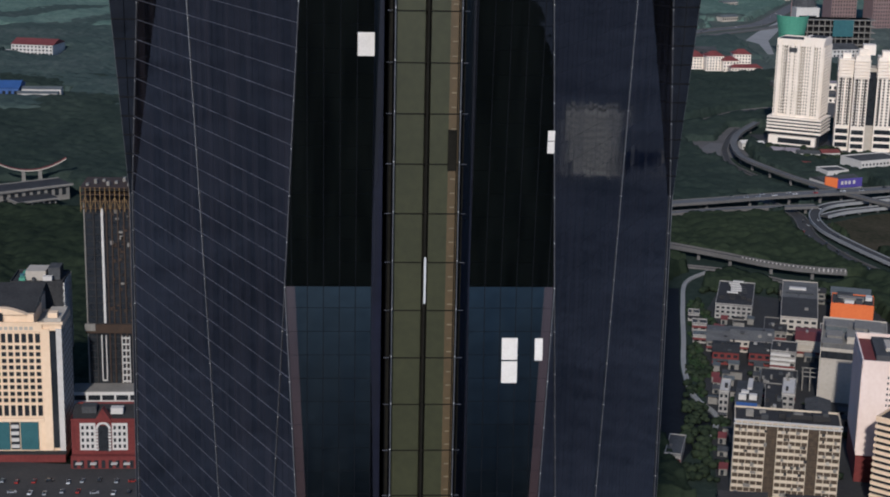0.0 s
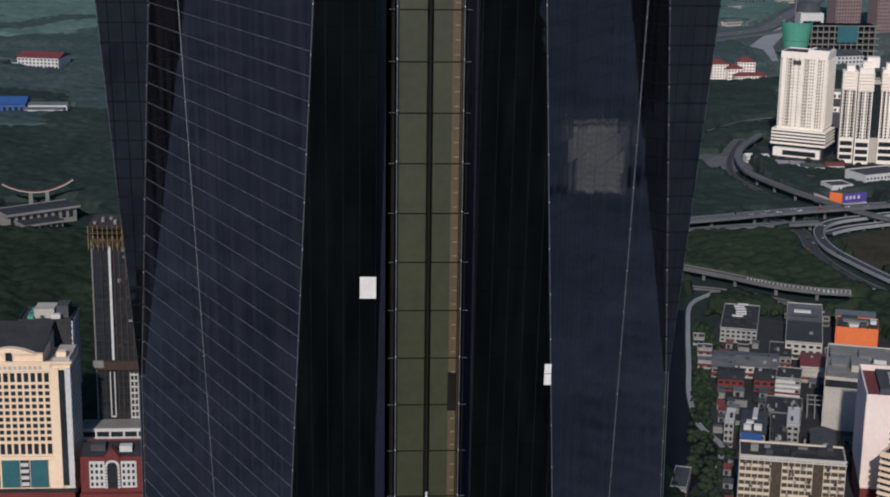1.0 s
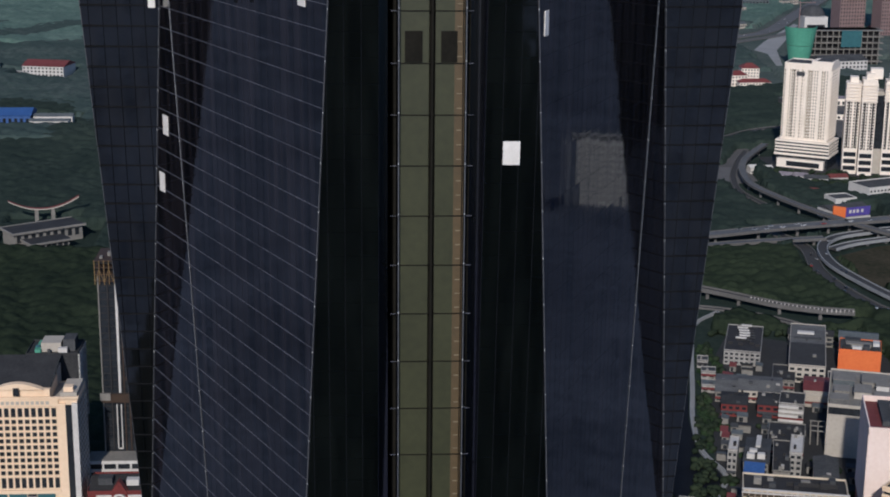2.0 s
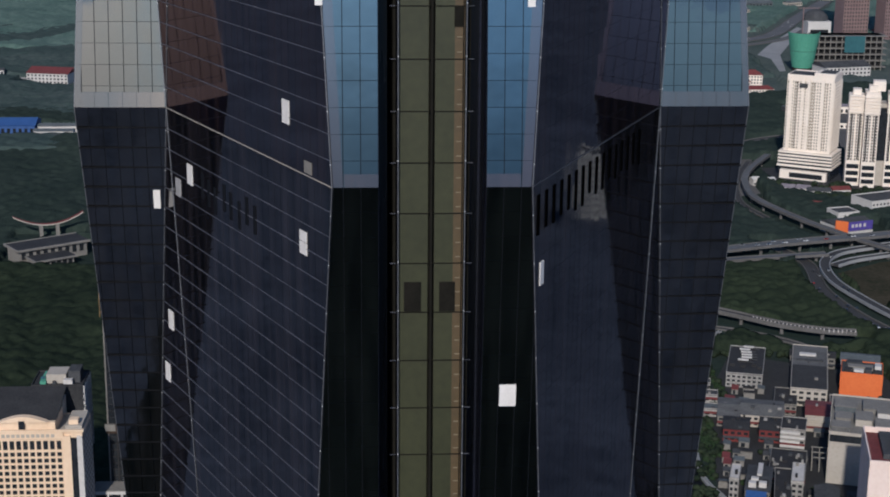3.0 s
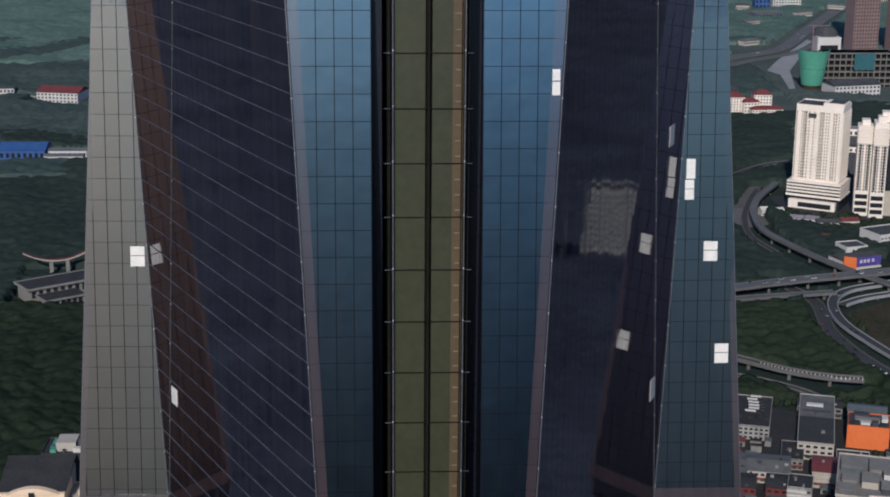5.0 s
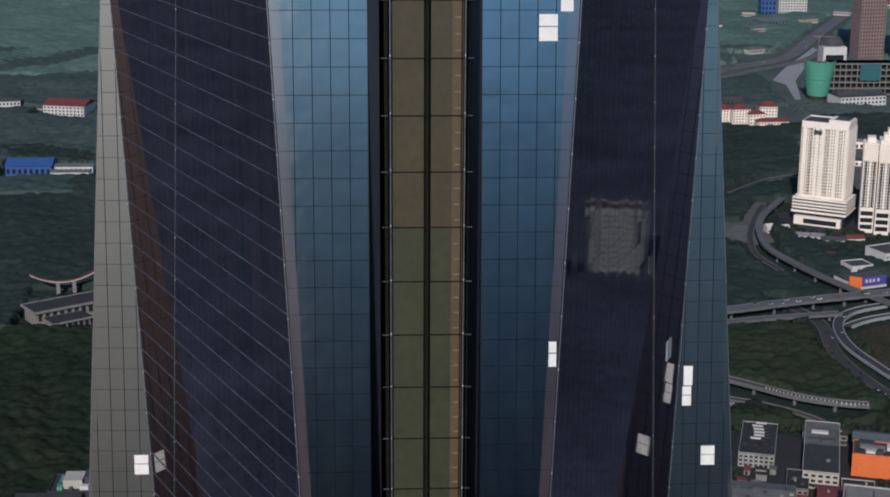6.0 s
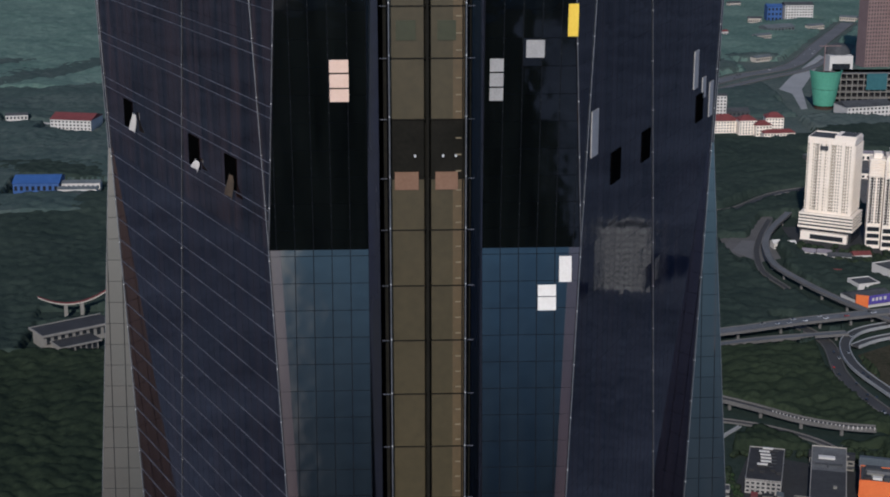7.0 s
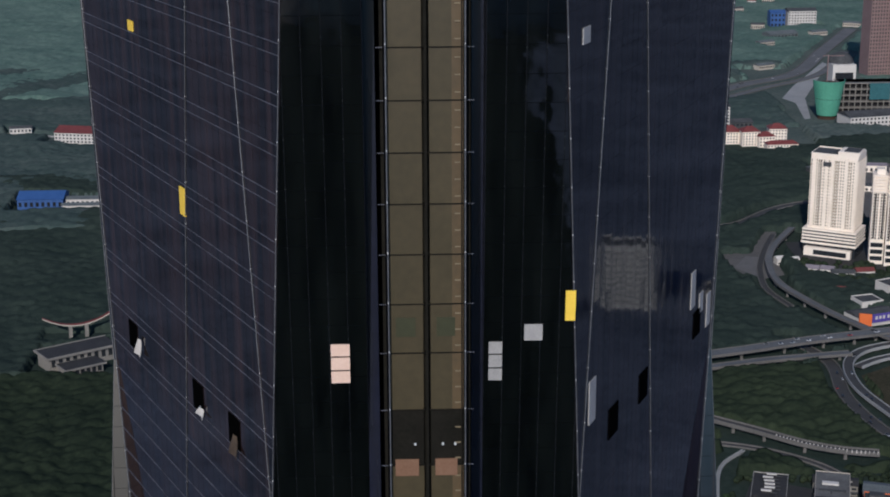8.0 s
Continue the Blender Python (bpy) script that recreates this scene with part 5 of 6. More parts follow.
def shophouse(x, y, w, d, h, rz, wall, roof, label, along="y", rise=2.2, rows=2, cols=4, group="shophouses", flat=False, clutter=4):
    top = empty("shophouse", label, "shophouse", x, y, 0, rz, group)
    wall = STAINED if wall is WHITE else wall
    Shape().box(-w / 2, w / 2, 0, d, 0, h).make("wall", wall, top)
    if flat:
        Shape().box(-w / 2 - 0.2, w / 2 + 0.2, -0.2, d + 0.2, h, h + 0.3).make("roof", roof, top)
        for b in ((-w / 2 - 0.2, w / 2 + 0.2, -0.25, 0.1), (-w / 2 - 0.2, w / 2 + 0.2, d - 0.1, d + 0.25)):
            Shape().box(b[0], b[1], b[2], b[3], h + 0.3, h + 0.9).make("parapet", wall, top)
        for s in (-1, 1):
            Shape().box(s * w / 2 - 0.18, s * w / 2 + 0.18, 0.1, d - 0.1, h + 0.3, h + 0.9).make("parapet", wall, top)
    else:
        Shape().gable(-w / 2, w / 2, 0, d, h, h + rise, along).make("roof", roof, top)
        n = int((w if along == "x" else d) / 2.4)
        for i in range(1, n):
            ribs = Shape()
            if along == "x":
                u = -w / 2 + w * i / n
                ribs.beam((u, -0.5, h + 0.06), (u, d / 2, h + rise + 0.06), 0.12, 0.12).beam((u, d / 2, h + rise + 0.06), (u, d + 0.5, h + 0.06), 0.12, 0.12)
            else:
                u = d * i / n
                ribs.beam((-w / 2 - 0.5, u, h + 0.06), (0, u, h + rise + 0.06), 0.12, 0.12).beam((0, u, h + rise + 0.06), (w / 2 + 0.5, u, h + 0.06), 0.12, 0.12)
            ribs.make("roof_rib", roof, top)
    facade(top, -w / 2, 0, 0, w, 0.6, h - 0.5, cols, rows, wall, 0.4, 0.5, 0.25)
    r = random.Random(int(x * 7 + y))
    for i in range(clutter):
        a = r.uniform(-w / 2 + 0.5, w / 2 - 2.5)
        b = r.uniform(0.5, max(1.5, d - 3))
        zz = h + (0.25 if flat else rise * 0.3)
        Shape().box(a, a + r.uniform(1, 2.4), b, b + r.uniform(1, 3.4), zz, zz + r.uniform(0.8, 2.2)).make("roof_unit", r.choice([STAINED, GREY_ROOF, RAW, SOOT, SOOT]), top)
    if clutter:
        Shape().add([(-w / 2, -2.0, 3.0), (w / 2, -2.0, 3.0), (w / 2, -0.3, 3.7), (-w / 2, -0.3, 3.7), (-w / 2, -2.0, 3.15), (w / 2, -2.0, 3.15), (w / 2, -0.3, 3.85), (-w / 2, -0.3, 3.85)],
                    [(3, 2, 1, 0), (4, 5, 6, 7), (0, 1, 5, 4), (1, 2, 6, 5), (2, 3, 7, 6), (3, 0, 4, 7)]).make("awning", r.choice([GREY_ROOF, MAROON, SOOT]), top)
    return top


# warehouse with a dark front roof and a paler rear one
ware = shophouse(281.8, 826.3, 22.9, 88, 11.6, -16, BEIGE, PALE_ROOF, "long grey-roofed warehouse with a cream front", "x", 0.8, 3, 5, flat=True, clutter=3)
Shape().box(-11.2, 11.2, 1, 46, 11.95, 12.3).make("roof_sheet", SOOT_BLUE, ware, "darker front roof sheet")
Shape().box(-7, 4, 66, 70, 11.95, 13.2).make("roof_lantern", WHITE, ware)
Shape().box(-9, 9, 56, 58, 11.95, 12.6).make("roof_curb", GREY_ROOF, ware)
for i in range(14):
    Shape().box(-11.2, 11.2, 2 + i * 3.2, 2.15 + i * 3.2, 12.3, 12.4).make("roof_rib", GREY_ROOF, ware)
shophouse(321.1, 844, 26.1, 24, 15, -18, ORANGE, GREY_ROOF, "bright orange shop building with rooftop tanks", "x", 1.0, 1, 1, flat=True, clutter=0)
orange = bpy.data.objects["shophouse.001"]
Shape().box(-13.4, 13.4, -0.75, -0.3, 0, 15.4).make("orange_front", ORANGE, orange)
for x0, y0, w0, d0, h0, mt in ((-11, 1, 5, 4, 2.4, SOOT), (-5, 3, 6, 3, 1.6, WHITE), (2, 1, 4, 5, 3, GREY_ROOF), (7, 2, 5, 4, 1.8, SOOT), (-9, 8, 16, 5, 2.2, RAW), (8, 9, 4, 7, 3, WHITE), (-10, 15, 10, 6, 2.6, GREY_ROOF)):
    Shape().box(x0, x0 + w0, y0, y0 + d0, 15.3, 15.3 + h0).make("roof_unit", mt, orange)
shophouse(328, 870, 25, 16, 15, -18, WHITE, PALE_BLUE_ROOF, "blue-roofed shop building behind the orange one", "x", 2.0, 3, 6, clutter=0)
# long dark building with a white top storey and white roof frames
stack = shophouse(248.7, 861.9, 23.4, 56, 9.6, -16, WHITE, SOOT, "dark-roofed long building with a white windowed front", "x", 1, 3, 7, flat=True, clutter=0)
fr_rng = random.Random(21)
for i in range(6):
    y0 = 22 + i * 5.6
    x0 = -4 + fr_rng.uniform(-2, 2)
    Shape().box(x0, x0 + 7, y0, y0 + 1.8, 11.6, 12.4).make("roof_frame", WHITE, stack)
    Shape().box(x0 + 0.4, x0 + 6.4, y0 + 0.3, y0 + 4.4, 9.9, 11.6).make("roof_unit", SOOT, stack)
    Shape().beam((x0 + 7, y0, 11), (x0 + 10.5, y0 + 2.6, 10), 0.8, 0.5).make("roof_brace", GREY_ROOF, stack)
for x0, y0 in ((-10, 14), (-3, 13), (4, 16), (8, 12)):
    Shape().box(x0, x0 + 3, y0, y0 + 3, 9.9, 11.6).make("roof_unit", SOOT, stack)
for x, y, w, d, mat in ((222, 858, 7, 9, GREY_ROOF), (221, 836, 9, 9, GREY_ROOF), (216, 811, 9, 10, PALE_BLUE_ROOF)):
    shophouse(x, y, w, d, 5, -12, WHITE, mat, "small white hut with a flat roof", "x", 1, 1, 2, flat=True, clutter=1)
shophouse(222.8, 793.7, 13.2, 33, 7, -14, RAW, PALE_ROOF, "pale-roofed shophouse with stained end walls", "x", 2.0, 2, 3, clutter=2)
shophouse(243.3, 791.5, 26, 28, 8, -14, BEIGE, PALE_ROOF, "pale grey roofed row of shophouses", "x", 2.4, 2, 7)
shophouse(222, 769.4, 15.4, 22, 8, -14, BROWN_RED, SOOT_BLUE, "red-fronted shophouse with a dark grey roof", "x", 1.6, 2, 4, clutter=5)
shophouse(242.1, 767.2, 12.8, 22, 8, -16, BROWN_RED, SOOT_BLUE, "red-fronted shophouse with a dark grey roof", "x", 1.6, 2, 3, clutter=5)
terrace = shophouse(253.2, 757.5, 14.4, 20, 12, -18, WHITE, SOOT_BLUE, "white stepped terrace with dark balcony gaps", "x", 1, 4, 4, flat=True, clutter=3)
for i in range(4):
    Shape().box(-7.2, 7.2 - i % 2 * 3, -2.2, -0.3, 1.6 + i * 2.8, 3.0 + i * 2.8).make("balcony", WHITE, terrace)
maroon = shophouse(276, 782.8, 16, 26, 11, -16, BEIGE, MAROON, "maroon-roofed shophouse with pale bands", "x", 1.6, 3, 4, clutter=2)
for i in range(3):
    Shape().box(-8, 8, -1.4, -0.3, 1.5 + i * 3.2, 3.2 + i * 3.2).make("wall_band", BEIGE, maroon)
posts_yard = empty("yard_frames", "rows of bare grey posts in a yard", "posts", 262, 722, 0, -16)
for i in range(4):
    for j in range(3):
        Shape().box(-7 + i * 4.2, -6.4 + i * 4.2, j * 8, j * 8 + 0.6, 0, 9).make("post", RAW, posts_yard)
for j in range(3):
    Shape().box(-7.4, 6.4, j * 8, j * 8 + 0.5, 8.4, 9).make("beam", RAW, posts_yard)
sheds = shophouse(209.7, 668, 13.1, 36, 13, -17, RAW, GREY_ROOF, "grey shophouse row with white roof sheds", "x", 1.5, 4, 4, clutter=0)
Shape().box(-1.2, 1.4, 18, 34, 14.2, 15.6).make("roof_ridge_duct", WHITE, sheds)
for x0, y0 in ((-5, 3), (0.5, 4), (-4, 9)):
    Shape().box(x0, x0 + 4, y0, y0 + 3, 13.5, 16.4).make("roof_shed", WHITE, sheds)
Shape().box(-5.5, 5.5, 6, 12, 13.2, 15.2).make("roof_unit", SOOT, sheds)
blue = empty("awning", "bright blue sloping sheet awning on posts", "awning", 206.5, 657, 0, -17)
Shape().add([(-6, 0, 11), (5, 0, 11), (5, 9, 14), (-6, 9, 14), (-6, 0, 11.2), (5, 0, 11.2), (5, 9, 14.2), (-6, 9, 14.2)],
            [(3, 2, 1, 0), (4, 5, 6, 7), (0, 1, 5, 4), (1, 2, 6, 5), (2, 3, 7, 6), (3, 0, 4, 7)]).make("sheet", BLUE_ROOF, blue)
for u in (-5.6, 4.6):
    Shape().box(u - 0.2, u + 0.2, 0.3, 0.7, 0, 11).make("post", WHITE, blue)
shophouse(199.5, 679, 5, 20, 15.5, -17, WHITE, WHITE, "narrow white house with a flat roof", "x", 1.0, 4, 2, flat=True, clutter=1)
shophouse(219.5, 652.3, 9, 44, 14, -15, RAW, SOOT, "dark flat-roofed shop block with sheds", "y", 1, 3, 3, flat=True, clutter=8)
shophouse(231.8, 669.8, 6.6, 26, 17, -17, WHITE, WHITE, "tall white stair house above the shops", "x", 1.0, 5, 2, flat=True, clutter=2)
shophouse(241.5, 645, 12.5, 28, 13.5, -15, BEIGE, GREY_ROOF, "wide grey sheet-roofed hall between the shops", "y", 1.6, 3, 4, clutter=1)
shophouse(236, 705, 20, 30, 9, -17, RAW, SOOT, "dark low workshops in a tight row", "x", 1.2, 2, 5, flat=True, clutter=10)
shophouse(296, 792, 20, 26, 10, -16, BEIGE, SOOT, "dark-roofed shop block in a tight row", "x", 1.2, 3, 5, flat=True, clutter=7)
shophouse(263, 812, 14, 30, 7, -16, RAW, SOOT, "dark low sheds beside the warehouse", "x", 1.2, 2, 4, flat=True, clutter=7)
shophouse(305, 900, 30, 14, 8, -16, RAW, SOOT_BLUE, "low sheds behind the warehouse", "x", 1.5, 2, 6, clutter=4)
shophouse(159, 613, 8, 27, 6, -17, WHITE, GREY_ROOF, "narrow grey-roofed riverside building", "y", 1.0, 1, 2, flat=True, clutter=1)
shophouse(180.2, 555, 22, 8, 7, -8, RAW, SOOT, "low dark gabled shed before the flats", "x", 2.2, 1, 5, clutter=0)
shophouse(208, 548, 16, 8, 8, -8, BEIGE, SOOT, "low dark gabled shed before the flats", "x", 2.2, 1, 3, clutter=0)

# lean-to sheds crammed into the gaps between the shops
def lean_to(w, d, h, mat, label):
    top = empty("shed", label, "shed", 0, 0, 0, 0, "sheds between the shops")
    Shape().box(-w / 2, w / 2, 0, d, 0, h).make("wall", RAW, top)
    Shape().add([(-w / 2 - 0.3, -0.4, h), (w / 2 + 0.3, -0.4, h), (w / 2 + 0.3, d + 0.3, h + 0.9), (-w / 2 - 0.3, d + 0.3, h + 0.9),
                 (-w / 2 - 0.3, -0.4, h + 0.15), (w / 2 + 0.3, -0.4, h + 0.15), (w / 2 + 0.3, d + 0.3, h + 1.05), (-w / 2 - 0.3, d + 0.3, h + 1.05)],
                [(3, 2, 1, 0), (4, 5, 6, 7), (0, 1, 5, 4), (1, 2, 6, 5), (2, 3, 7, 6), (3, 0, 4, 7)]).make("roof", mat, top)
    Shape().box(-w * 0.3, w * 0.1, -0.1, 0.02, 0.2, h * 0.8).make("opening", PANE, top)
    return top


sheds_made = [lean_to(5, 4, 3, GREY_ROOF, "small shed with a grey sheet roof"), lean_to(7, 5, 4, SOOT, "small shed with a sooty dark roof"), lean_to(4, 6, 3.4, MAROON, "small shed with a maroon roof"),
              lean_to(6, 4, 3.6, PALE_BLUE_ROOF, "small shed with a pale blue roof")]
shop_boxes = []
for ob in scene.objects:
    if ob.parent is None and (ob.name.startswith("shophouse") or ob.name.startswith("office_block") or ob.name.startswith("apartment_block")):
        for part in ob.children:
            if part.name.startswith("wall") or part.name.startswith("base_wall"):
                pts = [ob.matrix_basis @ Vector(c) for c in part.bound_box]
                shop_boxes.append((min(p.x for p in pts), min(p.y for p in pts), max(p.x for p in pts), max(p.y for p in pts)))
shed_rng = random.Random(41)
made = 0
for i in range(4000):
    y = shed_rng.uniform(600, 900)
    x = shed_rng.uniform(0.255 * y + 20, 0.255 * y + 125)
    if made >= 64 or any(a - 2 < x < c + 2 and b - 4 < y < d + 2 for a, b, c, d in shop_boxes):
        continue
    shop_boxes.append((x - 4, y - 3, x + 4, y + 6))
    m = pose(x, y, 0.2, 0, 0, -16 + shed_rng.choice((0, 0, 90, 180)))
    if made < 4:
        sheds_made[made].matrix_world = m
    else:
        copy_thing(sheds_made[made % 4], m)
    made += 1

# low halls on the open ground behind the towers
for x, y, w, d, h, rz, roof, lab in ((575, 1640, 30, 16, 8, -12, PALE_BLUE_ROOF, "pale blue-roofed long hall on open ground"), (612, 1690, 22, 18, 10, 8, PALE_ROOF, "pale grey-roofed store on open ground"),
                                     (590, 1740, 36, 14, 7, -15, GREY_ROOF, "grey-roofed long hall on open ground"), (640, 1790, 26, 20, 12, 5, PALE_ROOF, "pale grey-roofed store on open ground"),
                                     (612, 1840, 34, 14, 9, -10, PALE_MAUVE, "pale mauve-roofed long hall on open ground")):
    top = empty("hall", lab, "hall", x, y, 0, rz, "low halls behind the towers")
    Shape().box(-w / 2, w / 2, 0, d, 0, h).make("wall", WARM_WHITE, top)
    Shape().gable(-w / 2 - 0.5, w / 2 + 0.5, -0.5, d + 0.5, h, h + 2.2, "x").make("roof", roof, top)
    for c in range(int(w / 6)):
        Shape().box(-w / 2 + 2 + c * 6, -w / 2 + 5 + c * 6, -0.15, 0.05, 1.2, h * 0.6).make("window", PANE, top)

# houses among the trees
for x, y, w, d, h, rz, roof, lab in ((402, 1446, 11, 10, 6, 10, WHITE, "white villa with twin gables"), (414, 1442, 10, 10, 6, 10, WHITE, "white villa with twin gables"),
                                      (412, 1368, 24, 10, 5, -18, GREY_ROOF, "grey-roofed low row beside the viaduct"), (430, 1345, 14, 10, 5, -18, MAROON, "maroon-roofed house beside the viaduct"),
                                      (450, 1395, 22, 12, 6, -10, GREY_ROOF, "grey-roofed low hall by the tower"), (474, 1400, 18, 12, 6, 4, MAROON, "maroon-roofed low hall by the tower"),
                                      (424, 1416, 13, 11, 5, -24, PALE_MAUVE, "pale mauve-roofed market hall by the tower"), (438, 1412, 13, 11, 5, -24, PALE_MAUVE, "pale mauve-roofed market hall by the tower")):
    top = empty("house", lab, "house", x, y, 0, rz, "houses among the trees")
    Shape().box(-w / 2, w / 2, 0, d, 0, h).make("wall", WHITE, top)
    Shape().gable(-w / 2, w / 2, 0, d, h, h + 2.8, "x").make("roof", roof, top)
    Shape().box(-w / 2 + 1, w / 2 - 1, -0.1, 0.02, 1.2, 2.8).make("window_band", PANE, top)

# far buildings
for x, y, w, d, h, rz, mat, roof, cols, rows, lab in (
        (480, 2060, 60, 22, 20, 3, GREY_ROOF, GREY_ROOF, 10, 3, "grey-green roofed hall behind the school"),
        (466, 2040, 14, 14, 46, 0, WHITE, GREY_ROOF, 3, 10, "slim white block behind the school"),
        (836, 3065, 56, 30, 34, 0, WHITE, GREY_ROOF, 10, 6, "white institution far off among trees"),
        (790, 3075, 30, 26, 30, 0, BLUE_ROOF, BLUE_ROOF, 4, 3, "blue-walled block beside the institution"),
        (760, 2900, 60, 30, 14, 20, PALE_BLUE_ROOF, PALE_BLUE_ROOF, 8, 2, "pale blue low sheds far off"),
        (690, 2100, 70, 40, 18, 12, WHITE, GREY_ROOF, 12, 3, "white low block below the reddish towers"),
        (560, 1800, 60, 30, 14, 20, GREY_ROOF, PALE_BLUE_ROOF, 10, 2, "grey sheds behind the white tower"),
        (-418, 2066, 58, 44, 15, -12, WHITE, MAROON, 11, 3, "white villa with a maroon roof on the hillside"),
        (-506, 2138, 30, 14, 8, 8, WHITE, GREY_ROOF, 6, 1, "low white hillside houses"),
        (-395, 1712, 52, 40, 12, 0, BLUE_ROOF, BLUE_ROOF, 8, 1, "bright blue roofed market sheds"),
        (-345, 1720, 44, 14, 10, 0, WHITE, PALE_BLUE_ROOF, 8, 1, "long pale blue roofed halls"),
        (-345, 1695, 44, 12, 9, 0, WHITE, PALE_BLUE_ROOF, 8, 1, "long pale blue roofed halls"),
        (-340, 1668, 36, 12, 8, 0, WHITE, GREY_ROOF, 6, 1, "grey roofed halls by the market")):
    top = empty("far_building", lab, "building", x, y, 0, rz, "far buildings")
    Shape().box(-w / 2, w / 2, 0, d, 0, h).make("wall", mat, top)
    Shape().gable(-w / 2, w / 2, 0, d, h, h + min(6, d * 0.16), "x", 1.0).make("roof", roof, top)
    facade(top, -w / 2, 0, 0, w, 1, h - 0.6, cols, rows, mat, 0.45, 0.5, 0.4)

# white school of hipped blocks
def hipped(x, y, w, d, h, rz, label):
    top = empty("school_block", label, "school", x, y, 0, rz, "school blocks")
    Shape().box(-w / 2, w / 2, 0, d, 0, h).make("wall", WARM_WHITE, top)
    k, r = min(w, d) * 0.42, h + min(w, d) * 0.3
    Shape().add([(-w / 2 - 1, -1, h), (w / 2 + 1, -1, h), (w / 2 + 1, d + 1, h), (-w / 2 - 1, d + 1, h), (-w / 2 + k, d / 2, r), (w / 2 - k, d / 2, r)],
                [(3, 2, 1, 0), (0, 1, 5, 4), (1, 2, 5), (2, 3, 4, 5), (3, 0, 4)]).make("roof", MAROON, top)
    facade(top, -w / 2, 0, 0, w, 1, h - 0.5, max(3, int(w / 4)), max(2, int(h / 4)), WARM_WHITE, 0.5, 0.5, 0.4)
    return top


for x, y, w, d, h, rz in ((466, 2012, 36, 24, 17, 3), (494, 1998, 24, 20, 20, 3), (514, 1990, 22, 18, 15, 8), (532, 2006, 24, 20, 22, -4), (530, 1968, 42, 14, 9, 3)):
    hipped(x, y, w, d, h, rz, "white school block with a maroon hipped roof")

# small pale houses and sheds scattered through the far city
def small_house(w, d, h, wall, roof, label):
    top = empty("small_house", label, "house", 0, 0, 0, 0, "far small houses")
    Shape().box(-w / 2, w / 2, 0, d, 0, h).make("wall", wall, top)
    Shape().gable(-w / 2, w / 2, 0, d, h, h + 3, "x", 0.8).make("roof", roof, top)
    n = int(w / 4)
    for i in range(n):
        Shape().box(-w / 2 + (i + 0.25) * w / n, -w / 2 + (i + 0.75) * w / n, -0.12, 0.02, h * 0.35, h * 0.75).make("window", PANE, top)
    return top


kinds = [small_house(18, 12, 9, WHITE, MAROON, "small white house with a maroon roof"), small_house(26, 14, 12, BEIGE, GREY_ROOF, "small beige house with a grey roof"),
         small_house(34, 16, 8, BEIGE, PALE_BLUE_ROOF, "low beige shed with a pale blue roof")]
far_rng = random.Random(17)
HOUSES = []
while len(HOUSES) < 14:
    y = far_rng.uniform(1680, 3500)
    x = y * far_rng.uniform(0.21, 0.345)
    if 560 < x < 860 and 2060 < y < 2560 or 420 < x < 620 and y < 2130:
        continue
    HOUSES.append((x, y))
for i, (x, y) in enumerate(HOUSES):
    m = pose(x, y, 0, 0, 0, far_rng.uniform(-30, 30))
    if i < 3:
        kinds[i].matrix_world = m
    else:
        copy_thing(kinds[i % 3], m)

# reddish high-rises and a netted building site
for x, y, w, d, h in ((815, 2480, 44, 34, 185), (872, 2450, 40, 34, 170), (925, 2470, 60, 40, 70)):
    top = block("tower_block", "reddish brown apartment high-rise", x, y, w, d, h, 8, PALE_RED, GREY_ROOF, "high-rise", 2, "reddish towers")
    # tan panes lower the window contrast as distance haze would
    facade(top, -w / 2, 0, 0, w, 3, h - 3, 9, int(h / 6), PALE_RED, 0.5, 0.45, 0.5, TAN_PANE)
net = empty("building_site", "round building site wrapped in green netting", "building site", 646, 2180, 0)
for i in range(14):
    a0, a1 = math.pi + math.pi * i / 14, math.pi + math.pi * (i + 1) / 14
    sheet = Shape()
    for zb, zt, rb, rt in ((6, 30, 15.0, 19.0), (30.6, 57, 19.0, 23.5)):
        corners = [(rad * math.cos(a), 1.12 * rad * math.sin(a), z) for rad0, rad1 in ((rb, rt), (rb - 0.8, rt - 0.8)) for rad, z in ((rad0, zb), (rad1, zt)) for a in (a0, a1)]
        sheet.add(corners, [(0, 1, 3, 2), (6, 7, 5, 4), (0, 4, 5, 1), (2, 3, 7, 6), (0, 2, 6, 4), (1, 5, 7, 3)])
    sheet.make("net_panel", GREEN_NET, net)
Shape().prism([(13.5 * math.cos(2 * math.pi * i / 24), 13.5 * math.sin(2 * math.pi * i / 24)) for i in range(24)], 0, 53).make("core", RUST, net)
for i in range(6):
    Shape().box(18, 125, 4, 40, 4 + i * 9, 5 + i * 9).make("floor_slab", RAW, net)
for i in range(12):
    Shape().box(24 + i * 8.5, 25.2 + i * 8.5, 4.5, 6, 0, 50).make("column", RAW, net)
Shape().box(20, 122, 14, 40, 0, 50).make("site_core", SOOT, net)
Shape().box(62, 92, 3, 4, 26, 50).make("screen", TEAL, net)
Shape().box(-2, -0.9, 4, 5.1, 40, 92).make("crane_mast", PALE_RED, net)
Shape().box(-10, 22, 4.2, 5.0, 90, 90.9).make("crane_jib", PALE_RED, net)
annexe = empty("far_building", "white cube building with a grey dome", "building", 712, 2330, 0, 0, "far buildings")
Shape().box(-18, 18, 0, 30, 0, 52).make("wall", WHITE, annexe)
bpy_dome = Shape()
